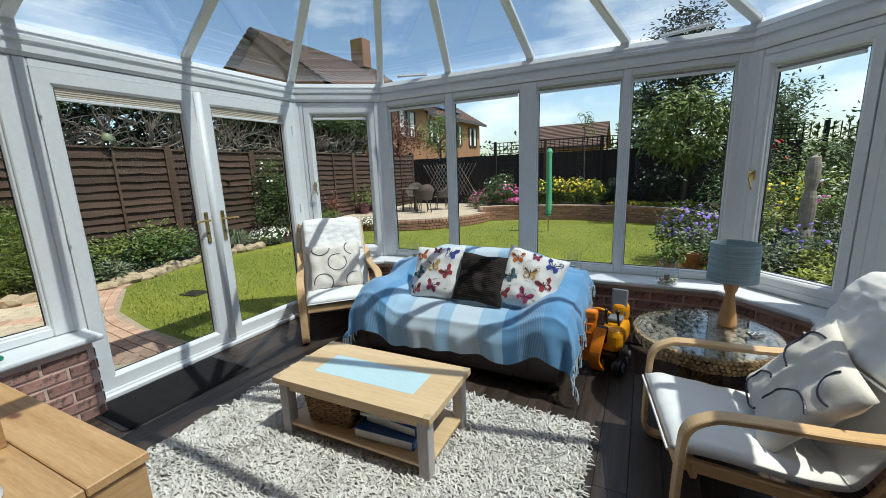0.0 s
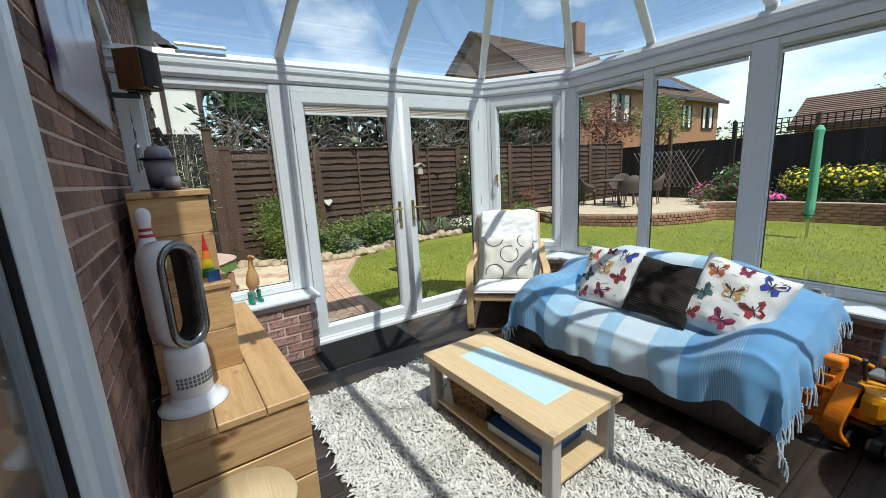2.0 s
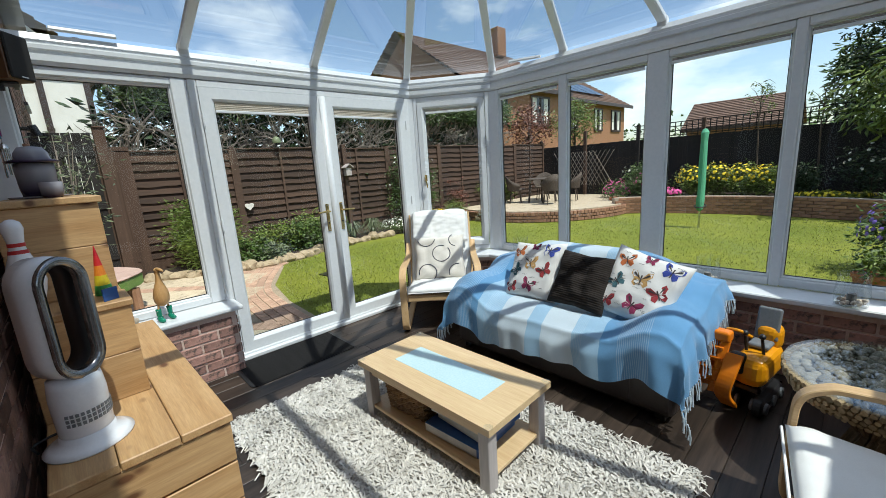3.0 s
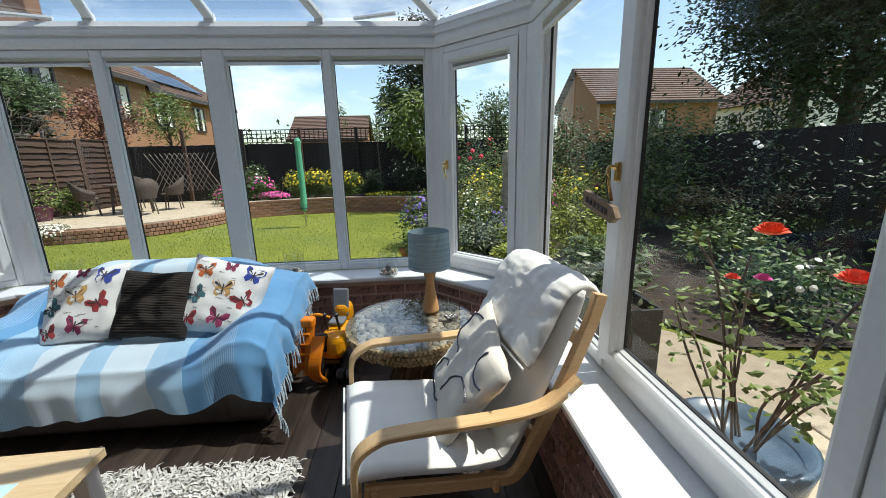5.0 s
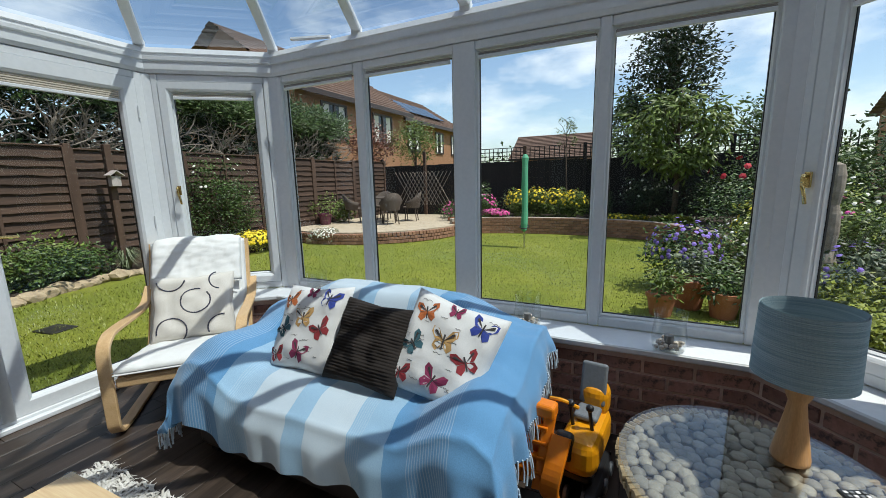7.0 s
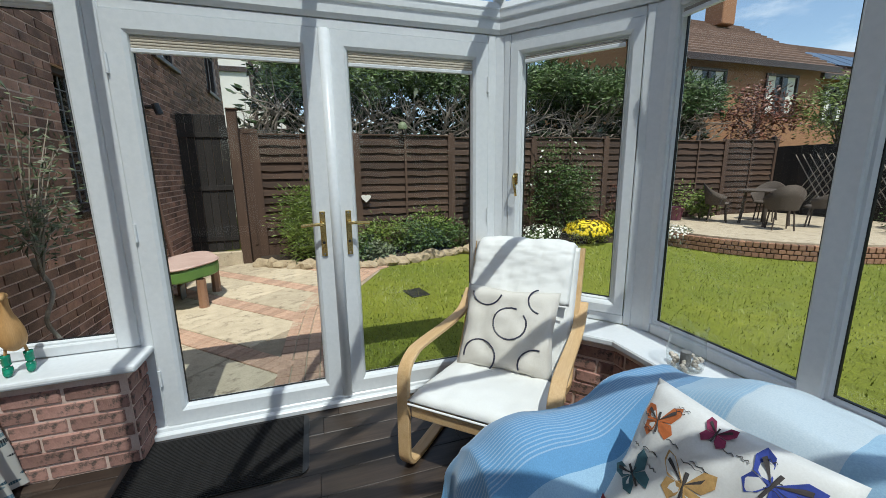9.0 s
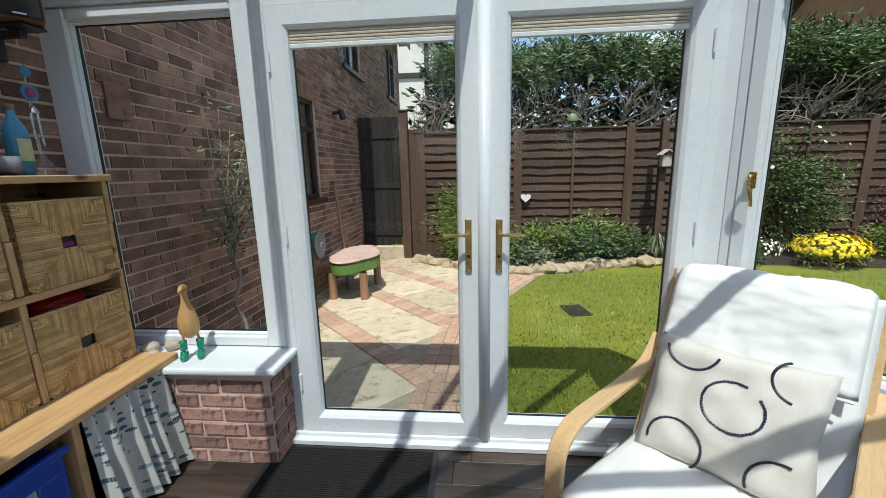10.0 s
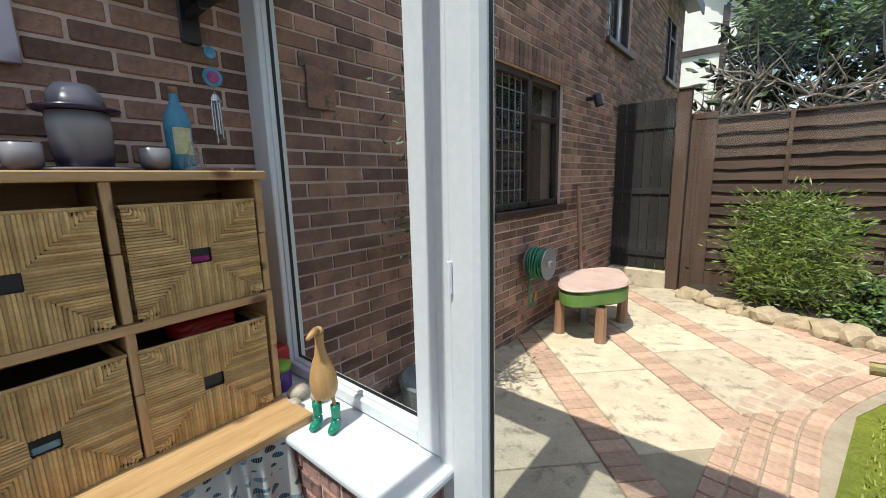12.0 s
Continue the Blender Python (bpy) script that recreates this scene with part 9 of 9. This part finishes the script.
# roof of the house and the closed room behind
hr = thing("house_roof", "brown tiled roof of the house above", "roof", kind="structure")
bm = bmesh.new()
for r in range(18):
    y0, y1 = 0.20 - r * 0.30, 0.20 - (r + 1) * 0.30
    z0, z1 = 4.80 + r * 0.21, 4.80 + (r + 1) * 0.21
    v = [bm.verts.new(p) for p in ((-12.7, y0, z0 + 0.05), (5.3, y0, z0 + 0.05), (5.3, y1, z1), (-12.7, y1, z1), (-12.7, y0, z0), (5.3, y0, z0))]
    bm.faces.new(v[:4])
    bm.faces.new([v[4], v[5], v[1], v[0]])
part("tiles", bm, TILE, hr)
part("soffit", cuboid(-12.7, 5.3, WALL_Y, 0.20, 4.76, 4.80, 0), BROWNFRAME, hr)
part("fascia", cuboid(-12.7, 5.3, 0.20, 0.23, 4.66, 4.86, 0), BROWNFRAME, hr)
bm = bmesh.new()
bm.faces.new([bm.verts.new(p) for p in ((-12.7, -5.20, 8.58), (5.3, -5.20, 8.58), (5.3, -8, 6.5), (-12.7, -8, 6.5))])
part("back_slope", bm, TILE, hr)
rm = thing("room_behind", "plain plastered room behind the patio opening", "room", kind="structure")
part("wall_back", cuboid(-3.5, 3.0, -4.6, -4.5, -0.1, 2.5, 0), PLASTER, rm)
part("wall_side", cuboid(-3.6, -3.5, -4.6, -0.37, -0.1, 2.5, 0), PLASTER, rm)
part("wall_side", cuboid(3.0, 3.1, -4.6, -0.37, -0.1, 2.5, 0), PLASTER, rm)
part("floor", cuboid(-3.5, 3.0, -4.5, -0.5, -0.1, -0.012, 0), PLANK, rm)
tagged(part("ceiling", cuboid(-3.6, 3.1, -4.6, -0.372, 2.5, 2.6, 0), PLASTER), "plain white ceiling of the house room", "ceiling", kind="structure")

# white patio door frame in the house wall, with its fixed pane
pd = thing("patio_door", "white sliding patio door frame with one fixed pane", "patio door", kind="structure")
for a, b, c, d, e, f in ((OPEN[0], OPEN[0] + 0.075, -0.17, -0.035, 0, 2.16), (OPEN[1] - 0.075, OPEN[1], -0.17, -0.035, 0, 2.16), (OPEN[0] + 0.075, OPEN[1] - 0.075, -0.17, -0.035, 2.09, 2.16), (OPEN[0] + 0.075, OPEN[1] - 0.075, -0.20, -0.06, -0.008, 0.03)):
    part("outer_frame", cuboid(a, b, c, d, e, f, 0.008), UPVC, pd)
mpd, _ = wall_matrix((OPEN[0] + 0.075, -0.10), (0, -0.10))
bm = bmesh.new()
ring(bm, 0.0, 0.95, 0.035, 2.085, [(0, -0.03), (0, 0.03), (0.075, 0.03), (0.085, 0.015), (0.085, -0.015), (0.075, -0.03)], mpd)
bmesh.ops.recalc_face_normals(bm, faces=bm.faces)
part("fixed_leaf", bm, UPVC, pd)
bm = bmesh.new()
ring(bm, 0.082, 0.868, 0.117, 2.003, [(0, -0.006), (0, 0.012), (0.008, 0.012), (0.008, -0.006)], mpd)
part("gasket", bm, GASKET, pd)
bm = bmesh.new()
bm.faces.new([bm.verts.new(mpd @ Vector(v)) for v in ((0.083, 0, 0.118), (0.867, 0, 0.118), (0.867, 0, 2.002), (0.083, 0, 2.002))])
part("pane", bm, GLASS, pd)

# ---------- floor planks ----------
pl = {}
rng = random.Random(31)
x = -3.24
i = 0
while x < 1.3:
    y = -0.45 - rng.random() * 0.9
    while y < 3.7:
        L = 1.22
        y0, y1 = max(y, -0.48), min(y + L, 3.68)
        y += L
        if y1 - y0 < 0.08:
            continue
        o_ = max(0.0, (y1 - 3.0))
        if x < -3.2 + o_ or x + 0.15 > 1.24 - o_ + 0.1:
            y1 = min(y1, 3.68 - max(0, -2.6 - x), 3.68 - max(0, x - 0.5))
            if y1 - y0 < 0.1:
                continue
        k = round(y1 - y0, 2)
        if k not in pl:
            pl[k] = finish(cuboid(-0.0745, 0.0745, -k / 2 + 0.001, k / 2 - 0.001, -0.012, 0, 0.0015), "plank", PLANK)
        o = new("plank", pl[k])
        o.parent = floor
        o.matrix_basis = Matrix.Translation((x + 0.075, (y0 + y1) / 2, 0))
    x += 0.151
    i += 1
